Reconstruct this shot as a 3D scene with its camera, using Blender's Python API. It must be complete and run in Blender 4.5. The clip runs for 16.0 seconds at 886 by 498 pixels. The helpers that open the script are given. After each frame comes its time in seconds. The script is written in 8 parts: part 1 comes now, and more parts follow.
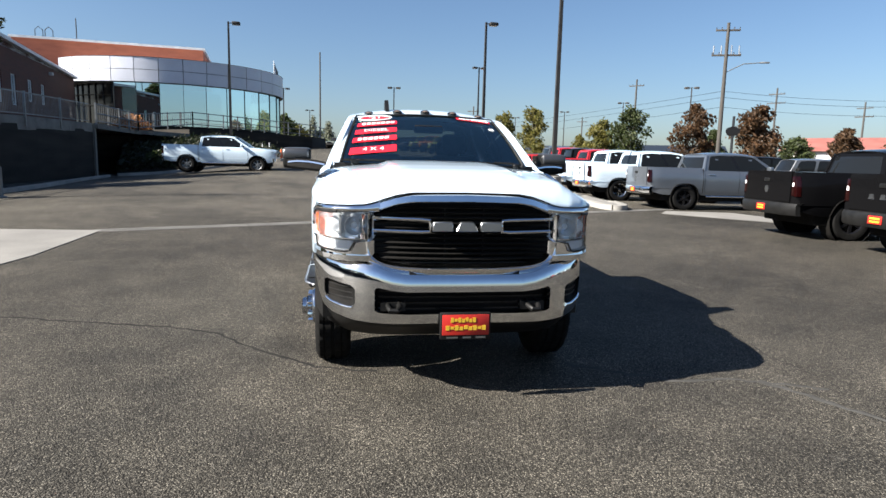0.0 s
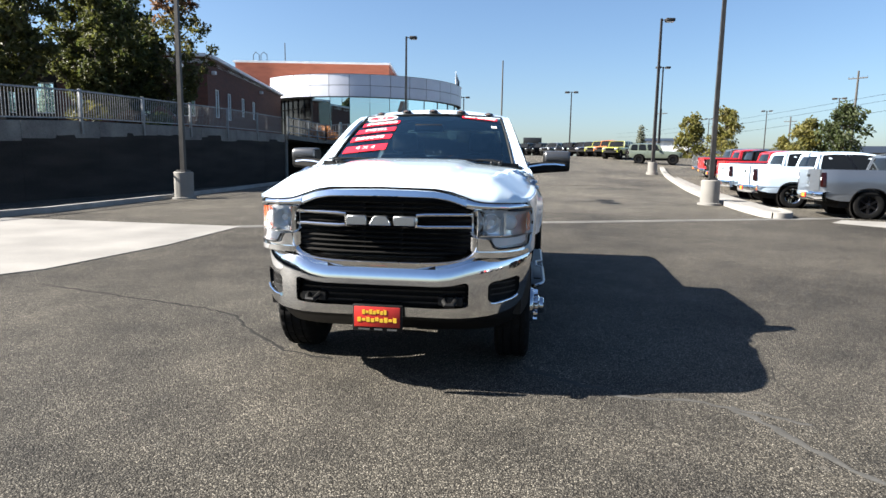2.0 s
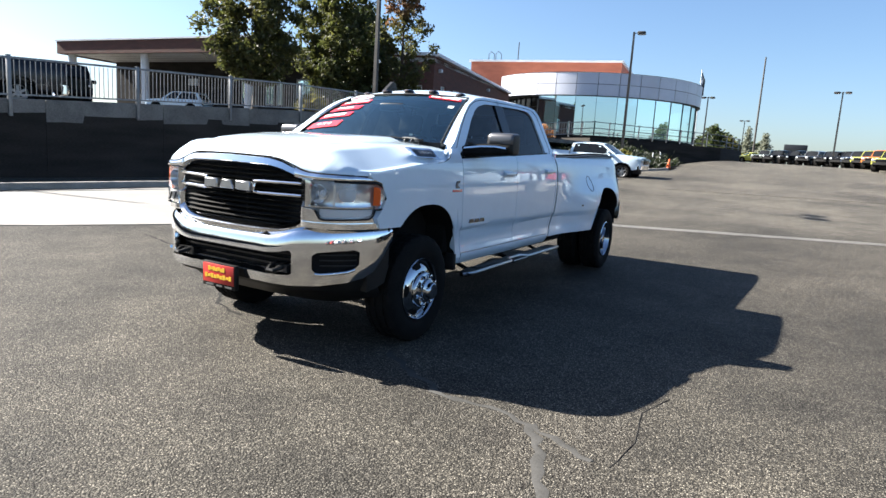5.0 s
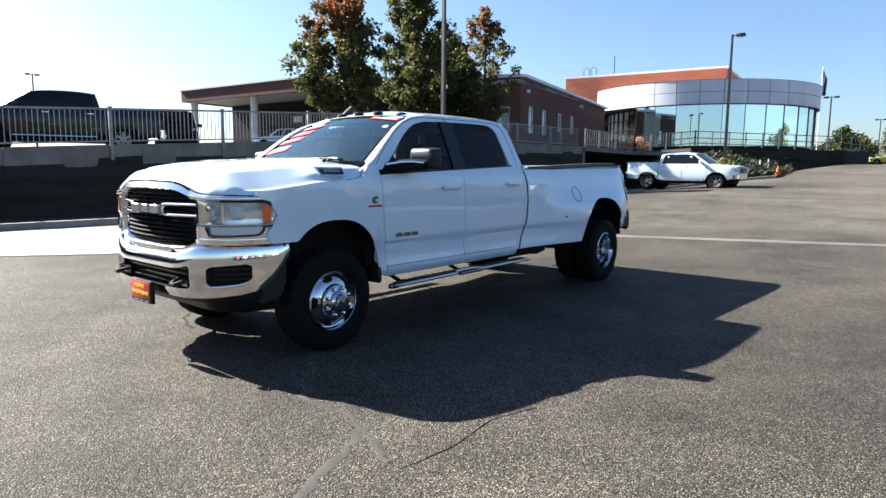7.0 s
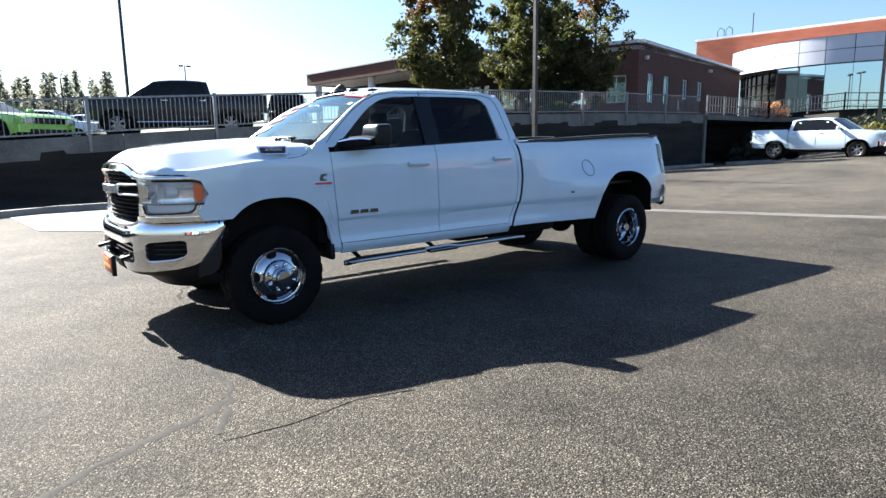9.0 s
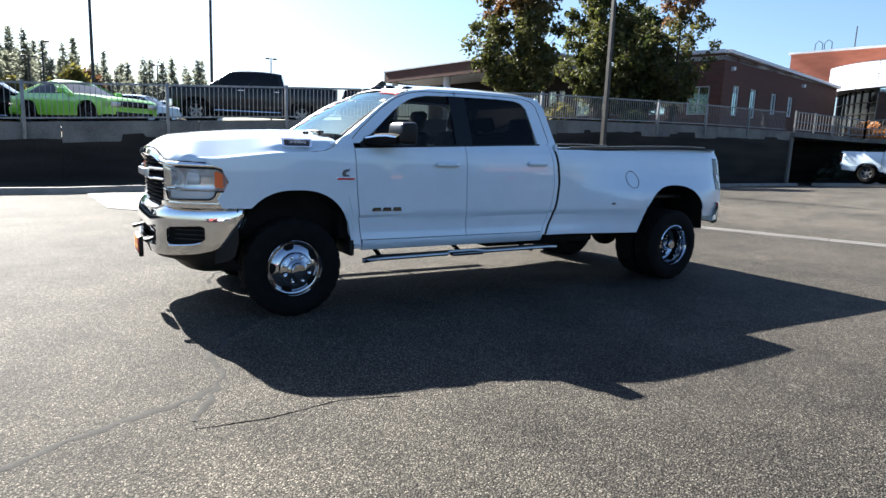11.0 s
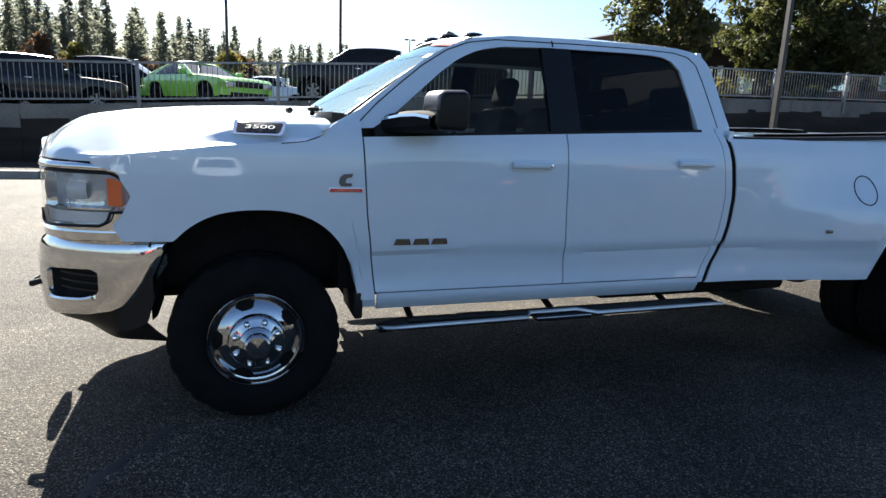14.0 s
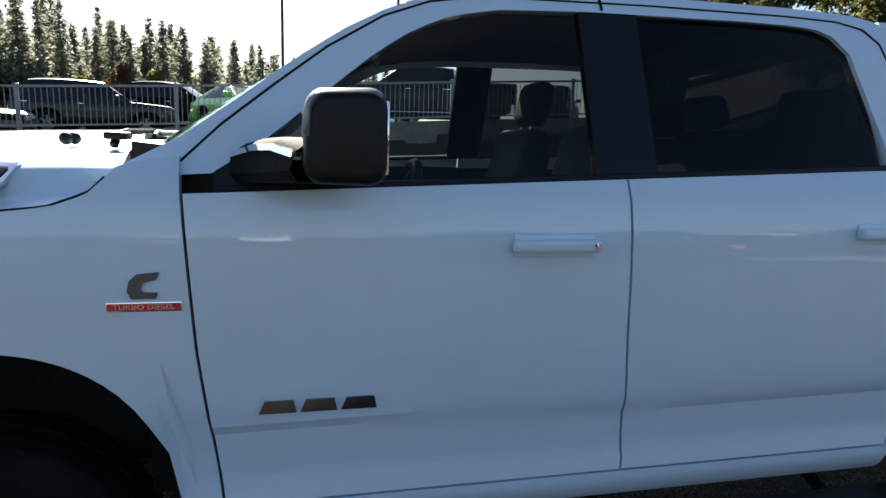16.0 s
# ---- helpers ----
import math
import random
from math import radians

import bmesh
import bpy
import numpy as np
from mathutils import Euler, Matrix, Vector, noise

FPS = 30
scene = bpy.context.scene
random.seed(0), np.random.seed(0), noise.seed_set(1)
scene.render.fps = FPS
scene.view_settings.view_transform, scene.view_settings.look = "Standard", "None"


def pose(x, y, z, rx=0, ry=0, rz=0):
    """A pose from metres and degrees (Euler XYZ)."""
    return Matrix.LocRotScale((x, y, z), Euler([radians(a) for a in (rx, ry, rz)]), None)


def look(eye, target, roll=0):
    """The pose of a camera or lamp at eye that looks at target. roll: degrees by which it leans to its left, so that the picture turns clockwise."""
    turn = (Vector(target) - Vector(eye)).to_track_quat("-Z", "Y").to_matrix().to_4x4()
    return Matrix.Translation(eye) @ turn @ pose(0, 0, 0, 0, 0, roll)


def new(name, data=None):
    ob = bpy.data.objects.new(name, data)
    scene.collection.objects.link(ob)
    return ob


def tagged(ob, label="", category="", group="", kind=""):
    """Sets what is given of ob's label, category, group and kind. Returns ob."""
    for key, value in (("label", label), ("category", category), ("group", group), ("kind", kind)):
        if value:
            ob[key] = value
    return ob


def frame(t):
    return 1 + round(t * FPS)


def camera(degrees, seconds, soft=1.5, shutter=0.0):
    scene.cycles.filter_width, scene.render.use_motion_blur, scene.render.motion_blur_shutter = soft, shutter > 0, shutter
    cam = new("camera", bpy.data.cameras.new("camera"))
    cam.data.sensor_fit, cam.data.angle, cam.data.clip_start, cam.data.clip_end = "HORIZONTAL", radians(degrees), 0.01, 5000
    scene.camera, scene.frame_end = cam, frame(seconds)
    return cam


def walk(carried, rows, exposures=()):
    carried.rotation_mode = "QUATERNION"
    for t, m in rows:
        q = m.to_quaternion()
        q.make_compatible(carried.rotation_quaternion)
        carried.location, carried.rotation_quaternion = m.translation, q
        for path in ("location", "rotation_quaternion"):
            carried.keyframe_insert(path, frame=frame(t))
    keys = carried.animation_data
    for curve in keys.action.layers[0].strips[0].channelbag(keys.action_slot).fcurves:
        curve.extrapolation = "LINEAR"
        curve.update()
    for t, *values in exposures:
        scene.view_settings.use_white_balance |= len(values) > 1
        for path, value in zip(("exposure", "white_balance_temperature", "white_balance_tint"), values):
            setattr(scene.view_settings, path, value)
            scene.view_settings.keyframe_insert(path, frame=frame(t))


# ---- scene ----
cam = camera(71.3, 16.0, soft=1.5)
PATH = [
    (0, (0.275, 0.136, 1.481), (0.596, 2.089, 1.194), 1.4),
    (0.5, (0.673, 0.052, 1.465), (0.852, 2.028, 1.214), 1.3),
    (1, (1.062, 0.062, 1.447), (1.098, 2.046, 1.195), 1.0),
    (1.5, (1.466, 0.112, 1.453), (1.361, 2.093, 1.198), 0.2),
    (2, (1.899, 0.089, 1.443), (1.63, 2.051, 1.164), 0.9),
    (2.5, (2.297, 0.228, 1.41), (1.923, 2.169, 1.104), 1.2),
    (3, (2.711, 0.302, 1.39), (2.21, 2.219, 1.118), -0.2),
    (3.5, (3.088, 0.436, 1.387), (2.444, 2.311, 1.116), 0.6),
    (3.7, (3.237, 0.523, 1.375), (2.564, 2.385, 1.094), 2.5),
    (5.8, (4.739, 1.202, 1.37), (3.607, 2.83, 1.112), 0.9),
    (6, (4.86, 1.27, 1.373), (3.695, 2.879, 1.142), 0.5),
    (6.5, (5.16, 1.503, 1.365), (3.915, 3.053, 1.145), 0.8),
    (7, (5.499, 1.719, 1.365), (4.223, 3.239, 1.115), 0.5),
    (7.5, (5.763, 1.961, 1.34), (4.396, 3.397, 1.082), -0.2),
    (8, (6.011, 2.256, 1.351), (4.604, 3.648, 1.063), -0.4),
    (8.5, (6.291, 2.528, 1.351), (4.781, 3.779, 0.962), -1.4),
    (9, (6.429, 2.807, 1.36), (4.873, 4.022, 1.034), -0.9),
    (9.2, (6.482, 2.919, 1.348), (4.887, 4.093, 1.068), 1.0),
    (11.3, (6.556, 3.275, 1.374), (4.869, 4.296, 1.042), 2.0),
    (11.5, (6.451, 3.358, 1.395), (4.758, 4.368, 1.057), 1.8),
    (12, (6.192, 3.626, 1.384), (4.473, 4.58, 1.018), 1.5),
    (12.5, (5.859, 3.903, 1.386), (4.083, 4.727, 0.98), 2.1),
    (13, (5.493, 4.116, 1.415), (3.687, 4.882, 1.026), 1.5),
    (13.5, (5.147, 4.384, 1.416), (3.316, 5.068, 0.99), 0.9),
    (14, (4.771, 4.606, 1.409), (2.92, 5.25, 1.01), 2.4),
    (14.5, (4.404, 4.818, 1.43), (2.553, 5.472, 1.051), 1.7),
    (15, (4.064, 5.047, 1.451), (2.171, 5.566, 1.065), 2.4),
    (15.5, (3.696, 5.215, 1.469), (1.801, 5.745, 1.107), 2.6),
    (16, (3.352, 5.437, 1.46), (1.432, 5.88, 1.118), 1.8),
]
EXPOSURES = [(0.0, 1.80, 6200, 10), (1.0, 2.06, 6200, 10), (2.0, 2.18, 6200, 10), (3.5, 2.28, 6150, 10), (6.0, 2.36, 6150, 10), (8.0, 2.40, 6150, 10), (8.5, 2.42, 6100, 10), (9.0, 2.48, 6100, 10), (11.5, 2.34, 6050, 10), (12.5, 2.27, 6050, 10), (14.5, 2.33, 6450, 10), (16.0, 2.28, 6700, 10)]
walk(cam, [(t, look(eye, target, roll)) for t, eye, target, roll in PATH], EXPOSURES)

# ---------------------------------------------------------------- light
SUN_FALL = Vector((1.36, 0.26, -1.0)).normalized()
world = bpy.data.worlds.new("sky")
scene.world = world
world.use_nodes = True
wn = world.node_tree.nodes
wn.clear()
sky = wn.new("ShaderNodeTexSky")
sky.sky_type = "NISHITA"
sky.sun_disc = False
sky.sun_elevation = math.asin(-SUN_FALL.z)
sky.sun_rotation = math.atan2(-SUN_FALL.x, -SUN_FALL.y) % (2 * math.pi)
sky.air_density = 1.0
sky.dust_density = 1.1
sky.ozone_density = 4.0
back = wn.new("ShaderNodeBackground")
back.inputs["Strength"].default_value = 0.0385
out = wn.new("ShaderNodeOutputWorld")
world.node_tree.links.new(sky.outputs[0], back.inputs[0])
world.node_tree.links.new(back.outputs[0], out.inputs[0])
sun = new("sun", bpy.data.lights.new("sun", "SUN"))
sun.data.energy = 5.0
sun.data.angle = radians(0.53)
sun.data.color = (1.0, 0.92, 0.80)
sun.matrix_world = look((0, 0, 0), SUN_FALL)


# ---------------------------------------------------------------- materials
def material(name, colour, rough=0.5, metal=0.0, coat=0.0, spec=0.5):
    m = bpy.data.materials.new(name)
    m.use_nodes = True
    b = m.node_tree.nodes["Principled BSDF"]
    b.inputs["Base Color"].default_value = (*colour, 1)
    b.inputs["Roughness"].default_value = rough
    b.inputs["Metallic"].default_value = metal
    b.inputs["Specular IOR Level"].default_value = spec
    if coat:
        b.inputs["Coat Weight"].default_value = coat
        b.inputs["Coat Roughness"].default_value = 0.03
    return m


def textured(name, dark, light, scale, rough=0.8, metal=0.0, bump=0.2, fine=None, detail=6.0, stretch=(1, 1, 1), rough_var=0.1, rand=0.0, dist=0.02, coat=0.0):
    """Two noises, a broad one for stain and a fine one for grain, mixed between two colours, with relief from the fine one."""
    m = material(name, light, rough, metal, coat)
    nt = m.node_tree
    n, l = nt.nodes, nt.links
    b = n["Principled BSDF"]
    co = n.new("ShaderNodeTexCoord")
    mp = n.new("ShaderNodeMapping")
    mp.inputs["Scale"].default_value = stretch
    l.new(co.outputs["Object"], mp.inputs["Vector"])
    broad = n.new("ShaderNodeTexNoise")
    broad.inputs["Scale"].default_value = scale
    broad.inputs["Detail"].default_value = detail
    grain = n.new("ShaderNodeTexNoise")
    grain.inputs["Scale"].default_value = fine or scale * 18
    grain.inputs["Detail"].default_value = 3
    for t in (broad, grain):
        l.new(mp.outputs["Vector"], t.inputs["Vector"])
    half = n.new("ShaderNodeMix")
    half.data_type = "FLOAT"
    half.inputs[0].default_value = 0.4
    l.new(broad.outputs["Fac"], half.inputs[2])
    l.new(grain.outputs["Fac"], half.inputs[3])
    ramp = n.new("ShaderNodeValToRGB")
    ramp.color_ramp.elements[0].position, ramp.color_ramp.elements[0].color = 0.36, (*dark, 1)
    ramp.color_ramp.elements[1].position, ramp.color_ramp.elements[1].color = 0.64, (*light, 1)
    l.new(half.outputs[0], ramp.inputs["Fac"])
    tint = ramp.outputs["Color"]
    if rand:
        info = n.new("ShaderNodeObjectInfo")
        hsv = n.new("ShaderNodeHueSaturation")
        rr = n.new("ShaderNodeMapRange")
        rr.inputs["To Min"].default_value, rr.inputs["To Max"].default_value = 1 - rand, 1 + rand
        l.new(info.outputs["Random"], rr.inputs["Value"])
        l.new(rr.outputs["Result"], hsv.inputs["Value"])
        l.new(tint, hsv.inputs["Color"])
        tint = hsv.outputs["Color"]
    l.new(tint, b.inputs["Base Color"])
    if rough_var:
        rm = n.new("ShaderNodeMapRange")
        rm.inputs["To Min"].default_value, rm.inputs["To Max"].default_value = rough - rough_var, min(1, rough + rough_var)
        l.new(broad.outputs["Fac"], rm.inputs["Value"])
        l.new(rm.outputs["Result"], b.inputs["Roughness"])
    if bump:
        bp = n.new("ShaderNodeBump")
        bp.inputs["Strength"].default_value = bump
        bp.inputs["Distance"].default_value = dist
        l.new(grain.outputs["Fac"], bp.inputs["Height"])
        l.new(bp.outputs["Normal"], b.inputs["Normal"])
    return m


def paint_material(name, colour, flake=0.0, rough=0.35, metal=0.0):
    m = textured(name, tuple(c * 0.94 for c in colour), colour, 1.3, rough, metal, 0.0, fine=300 if flake else 8, rough_var=0.03)
    b = m.node_tree.nodes["Principled BSDF"]
    b.inputs["Coat Weight"].default_value = 1.0
    b.inputs["Coat Roughness"].default_value = 0.02
    b.inputs["Coat IOR"].default_value = 1.52
    return m


def glass_material(name, tint, ior=1.5, coat=(0.8, 0.8, 0.8)):
    """A thin pane: tinted see-through with a mirror-like gloss on top."""
    m = bpy.data.materials.new(name)
    m.use_nodes = True
    n, l = m.node_tree.nodes, m.node_tree.links
    n.clear()
    o = n.new("ShaderNodeOutputMaterial")
    clear = n.new("ShaderNodeBsdfTransparent")
    clear.inputs[0].default_value = (*tint, 1)
    gloss = n.new("ShaderNodeBsdfGlossy")
    gloss.inputs["Roughness"].default_value = 0.0
    gloss.inputs["Color"].default_value = (*coat, 1)
    fr = n.new("ShaderNodeFresnel")
    fr.inputs["IOR"].default_value = ior
    mix = n.new("ShaderNodeMixShader")
    l.new(fr.outputs[0], mix.inputs[0])
    l.new(clear.outputs[0], mix.inputs[1])
    l.new(gloss.outputs[0], mix.inputs[2])
    l.new(mix.outputs[0], o.inputs[0])
    return m


def asphalt_material():
    """Worn asphalt: pale stone chips in dark binder, broad stains and seal-coat patches."""
    m = material("asphalt", (0.05, 0.05, 0.05), 0.8)
    n, l = m.node_tree.nodes, m.node_tree.links
    b = n["Principled BSDF"]
    co = n.new("ShaderNodeTexCoord")

    def nz(scale, detail=4, rough=0.6):
        t = n.new("ShaderNodeTexNoise")
        t.inputs["Scale"].default_value, t.inputs["Detail"].default_value, t.inputs["Roughness"].default_value = scale, detail, rough
        l.new(co.outputs["Object"], t.inputs["Vector"])
        return t

    chips = n.new("ShaderNodeTexVoronoi")
    chips.inputs["Scale"].default_value = 122
    l.new(co.outputs["Object"], chips.inputs["Vector"])
    chip = n.new("ShaderNodeSeparateColor")
    l.new(chips.outputs["Color"], chip.inputs["Color"])
    pick = n.new("ShaderNodeValToRGB")
    e = pick.color_ramp.elements
    e[0].position, e[0].color = 0.15, (0.046, 0.0435, 0.0388, 1)
    e[1].position, e[1].color = 1.0, (0.265, 0.247, 0.212, 1)
    mid = e.new(0.82)
    mid.color = (0.122, 0.1135, 0.0985, 1)
    l.new(chip.outputs[0], pick.inputs["Fac"])
    broad = nz(0.22, 6, 0.62)
    med = nz(1.7, 5, 0.6)
    mixn = n.new("ShaderNodeMix")
    mixn.data_type = "FLOAT"
    mixn.inputs[0].default_value = 0.35
    l.new(broad.outputs["Fac"], mixn.inputs[2])
    l.new(med.outputs["Fac"], mixn.inputs[3])
    shade = n.new("ShaderNodeValToRGB")
    s = shade.color_ramp.elements
    s[0].position, s[0].color = 0.39, (0.56, 0.555, 0.55, 1)
    s[1].position, s[1].color = 0.62, (1.26, 1.22, 1.15, 1)
    l.new(mixn.outputs[0], shade.inputs["Fac"])
    mul = n.new("ShaderNodeMix")
    mul.data_type, mul.blend_type = "RGBA", "MULTIPLY"
    mul.inputs[0].default_value = 1.0
    gaps = n.new("ShaderNodeMapRange")
    gaps.inputs["From Min"].default_value, gaps.inputs["From Max"].default_value = 0.22, 0.62
    gaps.inputs["To Min"].default_value, gaps.inputs["To Max"].default_value = 1.11, 0.31
    l.new(chips.outputs["Distance"], gaps.inputs["Value"])
    deep = n.new("ShaderNodeMix")
    deep.data_type, deep.blend_type = "RGBA", "MULTIPLY"
    deep.inputs[0].default_value = 1.0
    l.new(pick.outputs["Color"], deep.inputs[6])
    l.new(gaps.outputs["Result"], deep.inputs[7])
    l.new(deep.outputs[2], mul.inputs[6])
    l.new(shade.outputs["Color"], mul.inputs[7])
    spots = nz(5.5, 3, 0.55)
    cut = n.new("ShaderNodeMapRange")
    cut.inputs["From Min"].default_value, cut.inputs["From Max"].default_value = 0.66, 0.80
    cut.inputs["To Max"].default_value = 0.55
    l.new(spots.outputs["Fac"], cut.inputs["Value"])
    worn = n.new("ShaderNodeMix")
    worn.data_type = "RGBA"
    worn.inputs[7].default_value = (0.13, 0.122, 0.108, 1)
    l.new(cut.outputs["Result"], worn.inputs[0])
    l.new(mul.outputs[2], worn.inputs[6])
    # view-dependent brightness painted into the colour: paler past the gutter, more eastward
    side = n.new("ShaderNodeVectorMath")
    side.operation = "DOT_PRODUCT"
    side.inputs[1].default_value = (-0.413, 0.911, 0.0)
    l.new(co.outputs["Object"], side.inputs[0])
    far_gain = n.new("ShaderNodeMapRange")
    far_gain.inputs["From Min"].default_value, far_gain.inputs["From Max"].default_value = 12.6, 17.0
    far_gain.inputs["To Min"].default_value, far_gain.inputs["To Max"].default_value = 1.13, 1.4
    l.new(side.outputs["Value"], far_gain.inputs["Value"])
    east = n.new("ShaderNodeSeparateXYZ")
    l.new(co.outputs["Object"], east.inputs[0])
    east_gain = n.new("ShaderNodeMapRange")
    east_gain.inputs["From Min"].default_value, east_gain.inputs["From Max"].default_value = -6.0, 3.0
    east_gain.inputs["To Max"].default_value = 0.45
    l.new(east.outputs["X"], east_gain.inputs["Value"])
    past_gutter = n.new("ShaderNodeMapRange")
    past_gutter.inputs["From Min"].default_value, past_gutter.inputs["From Max"].default_value = 12.6, 17.0
    l.new(side.outputs["Value"], past_gutter.inputs["Value"])
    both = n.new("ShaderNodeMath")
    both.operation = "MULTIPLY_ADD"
    l.new(east_gain.outputs["Result"], both.inputs[0])
    l.new(past_gutter.outputs["Result"], both.inputs[1])
    l.new(far_gain.outputs["Result"], both.inputs[2])
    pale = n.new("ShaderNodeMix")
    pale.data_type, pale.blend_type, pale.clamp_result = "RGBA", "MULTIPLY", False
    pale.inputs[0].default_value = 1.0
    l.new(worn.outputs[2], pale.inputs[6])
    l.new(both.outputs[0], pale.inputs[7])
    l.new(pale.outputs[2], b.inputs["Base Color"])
    b.inputs["Roughness"].default_value = 0.72
    b.inputs["Specular IOR Level"].default_value = 0.09
    bp = n.new("ShaderNodeBump")
    bp.inputs["Strength"].default_value, bp.inputs["Distance"].default_value = 0.60, 0.012
    bp.invert = True
    l.new(chips.outputs["Distance"], bp.inputs["Height"])
    l.new(bp.outputs["Normal"], b.inputs["Normal"])
    return m


# white body paint with the blue skylight of its shaded side tinted in
WHITE = paint_material("sky_tinted_white", (0.59, 0.705, 0.80))
CHROME = textured("chrome", (0.78, 0.79, 0.80), (0.86, 0.87, 0.88), 3.0, 0.05, 1.0, 0.0, rough_var=0.03)
POLISHED = textured("polished_wheel", (0.42, 0.44, 0.47), (0.52, 0.54, 0.57), 3.0, 0.05, 1.0, 0.0, rough_var=0.03)
BOWL = textured("lamp_bowl", (0.80, 0.82, 0.85), (0.93, 0.94, 0.95), 9, 0.10, 0.62, 0.55, fine=22, dist=0.008, rough_var=0.05)
FROST = material("frosted_lamp", (0.82, 0.83, 0.85), 0.3, 0.0, 0.5)
VANE = material("grey_plastic", (0.012, 0.0118, 0.0115), 0.45, spec=0.3)
SMOKED = material("smoked_lens", (0.10, 0.075, 0.06), 0.12, 0, 0.8)
DARKCHROME = material("dark_chrome", (0.12, 0.122, 0.13), 0.12, 0.9, 0.3)
MIRRORCAP = material("mirror_cap", (0.11, 0.112, 0.118), 0.36, 0.75, 0.1)
SATIN = material("satin_metal", (0.45, 0.46, 0.47), 0.3, 1.0)
BLACK = textured("black_plastic", (0.006, 0.006, 0.006), (0.013, 0.013, 0.013), 6, 0.45, 0, 0.05, fine=300, dist=0.001)
GLOSSBLACK = material("gloss_black", (0.006, 0.006, 0.007), 0.14, 0, 0.0, 0.3)
RUBBER = textured("rubber", (0.004, 0.004, 0.004), (0.010, 0.0098, 0.0095), 9, 0.85, 0, 0.2, fine=90, dist=0.002)
UNDER = textured("underbody", (0.004, 0.004, 0.004), (0.013, 0.012, 0.011), 5, 0.8, 0, 0.1)
CLEAR = glass_material("clear_glass", (0.62, 0.78, 0.80), 2.3, (0.72, 0.98, 1.0))
TINT = glass_material("tinted_glass", (0.72, 0.77, 0.76), 1.32)
PRIVACY = glass_material("privacy_glass", (0.16, 0.165, 0.165), 1.30)
LENS = glass_material("lamp_lens", (0.97, 0.98, 0.98), 1.42)
AMBER = material("amber_plastic", (1.0, 0.20, 0.045), 0.15, 0, 0.8)
REDLENS = material("red_lens", (0.42, 0.012, 0.012), 0.12, 0, 0.9)
BANNER_RED = material("banner_red", (0.70, 0.015, 0.03), 0.35)
BANNER_WHITE = material("banner_white", (0.82, 0.82, 0.82), 0.4)
YELLOW = material("yellow_print", (0.66, 0.42, 0.03), 0.4)
PLATE_RED = material("plate_red", (0.42, 0.022, 0.015), 0.4)
SEAT = textured("seat_cloth", (0.02, 0.02, 0.021), (0.05, 0.05, 0.052), 14, 0.85, 0, 0.2, dist=0.004)
ASPHALT = asphalt_material()
TAR = textured("crack_tar", (0.014, 0.0135, 0.013), (0.030, 0.029, 0.027), 5, 0.9, 0, 0.1, fine=70, dist=0.002)
SEALANT = textured("worn_sealant", (0.048, 0.047, 0.044), (0.075, 0.073, 0.069), 7, 0.92, 0, 0.3, fine=90, dist=0.002)
DARKGLASS = material("dark_car_glass", (0.008, 0.009, 0.010), 0.03, 0, 0.0, 0.22)
TAIL = material("dark_tail_lens", (0.010, 0.0013, 0.0013), 0.15, 0, 0.25, 0.3)
CONCRETE = textured("pale_concrete", (0.13, 0.124, 0.114), (0.21, 0.201, 0.184), 0.9, 0.85, 0, 0.25, fine=60, dist=0.004)
GUTTERSTONE = textured("gutter_concrete", (0.085, 0.081, 0.075), (0.17, 0.163, 0.15), 1.3, 0.9, 0, 0.25, fine=60, rand=0.06, dist=0.004)
KERBSTONE = textured("kerb_concrete", (0.15, 0.143, 0.13), (0.28, 0.268, 0.245), 1.6, 0.85, 0, 0.3, fine=50, rand=0.08, dist=0.005)
COPING = textured("bare_concrete", (0.085, 0.081, 0.075), (0.20, 0.192, 0.176), 1.2, 0.9, 0, 0.3, fine=30, dist=0.006)
# dark wall paint, taken nearly black to carry the walls' shade
DARKWALL = textured("shaded_wall_paint", (0.010, 0.009, 0.008), (0.036, 0.0315, 0.0275), 0.6, 0.85, 0, 0.35, fine=20, stretch=(1, 0.6, 4), dist=0.008, rand=0.05)
SOIL = textured("bark_soil", (0.006, 0.0055, 0.004), (0.017, 0.015, 0.011), 3, 0.95, 0, 0.7, fine=40, dist=0.03)
BRICK = textured("brown_brick", (0.062, 0.026, 0.019), (0.11, 0.046, 0.034), 1.1, 0.85, 0, 0.4, fine=26, stretch=(1, 1, 4), dist=0.01)
ORANGE = textured("orange_brick", (0.30, 0.09, 0.05), (0.42, 0.135, 0.075), 0.8, 0.8, 0, 0.2, fine=20, stretch=(1, 1, 4))
ALU = textured("aluminium_panel", (0.48, 0.50, 0.57), (0.56, 0.58, 0.65), 0.5, 0.4, 0.1, 0.02, rand=0.05)
STEEL = textured("galvanised_steel", (0.14, 0.147, 0.154), (0.26, 0.267, 0.274), 4, 0.5, 0.6, 0.05)
POLE_BROWN = textured("bronze_pole", (0.026, 0.024, 0.0225), (0.054, 0.050, 0.046), 3, 0.5, 0.4, 0.05)
WOODPOLE = textured("weathered_wood", (0.035, 0.032, 0.029), (0.075, 0.069, 0.062), 2, 0.9, 0, 0.4, stretch=(8, 8, 0.6))
DARKMETAL = material("dark_frame", (0.03, 0.032, 0.035), 0.4, 0.5)
TRIMWHITE = textured("roof_edge", (0.55, 0.56, 0.58), (0.72, 0.73, 0.74), 1, 0.5, 0, 0.05)
INTERIOR = material("dim_interior", (0.10, 0.10, 0.10), 0.9)


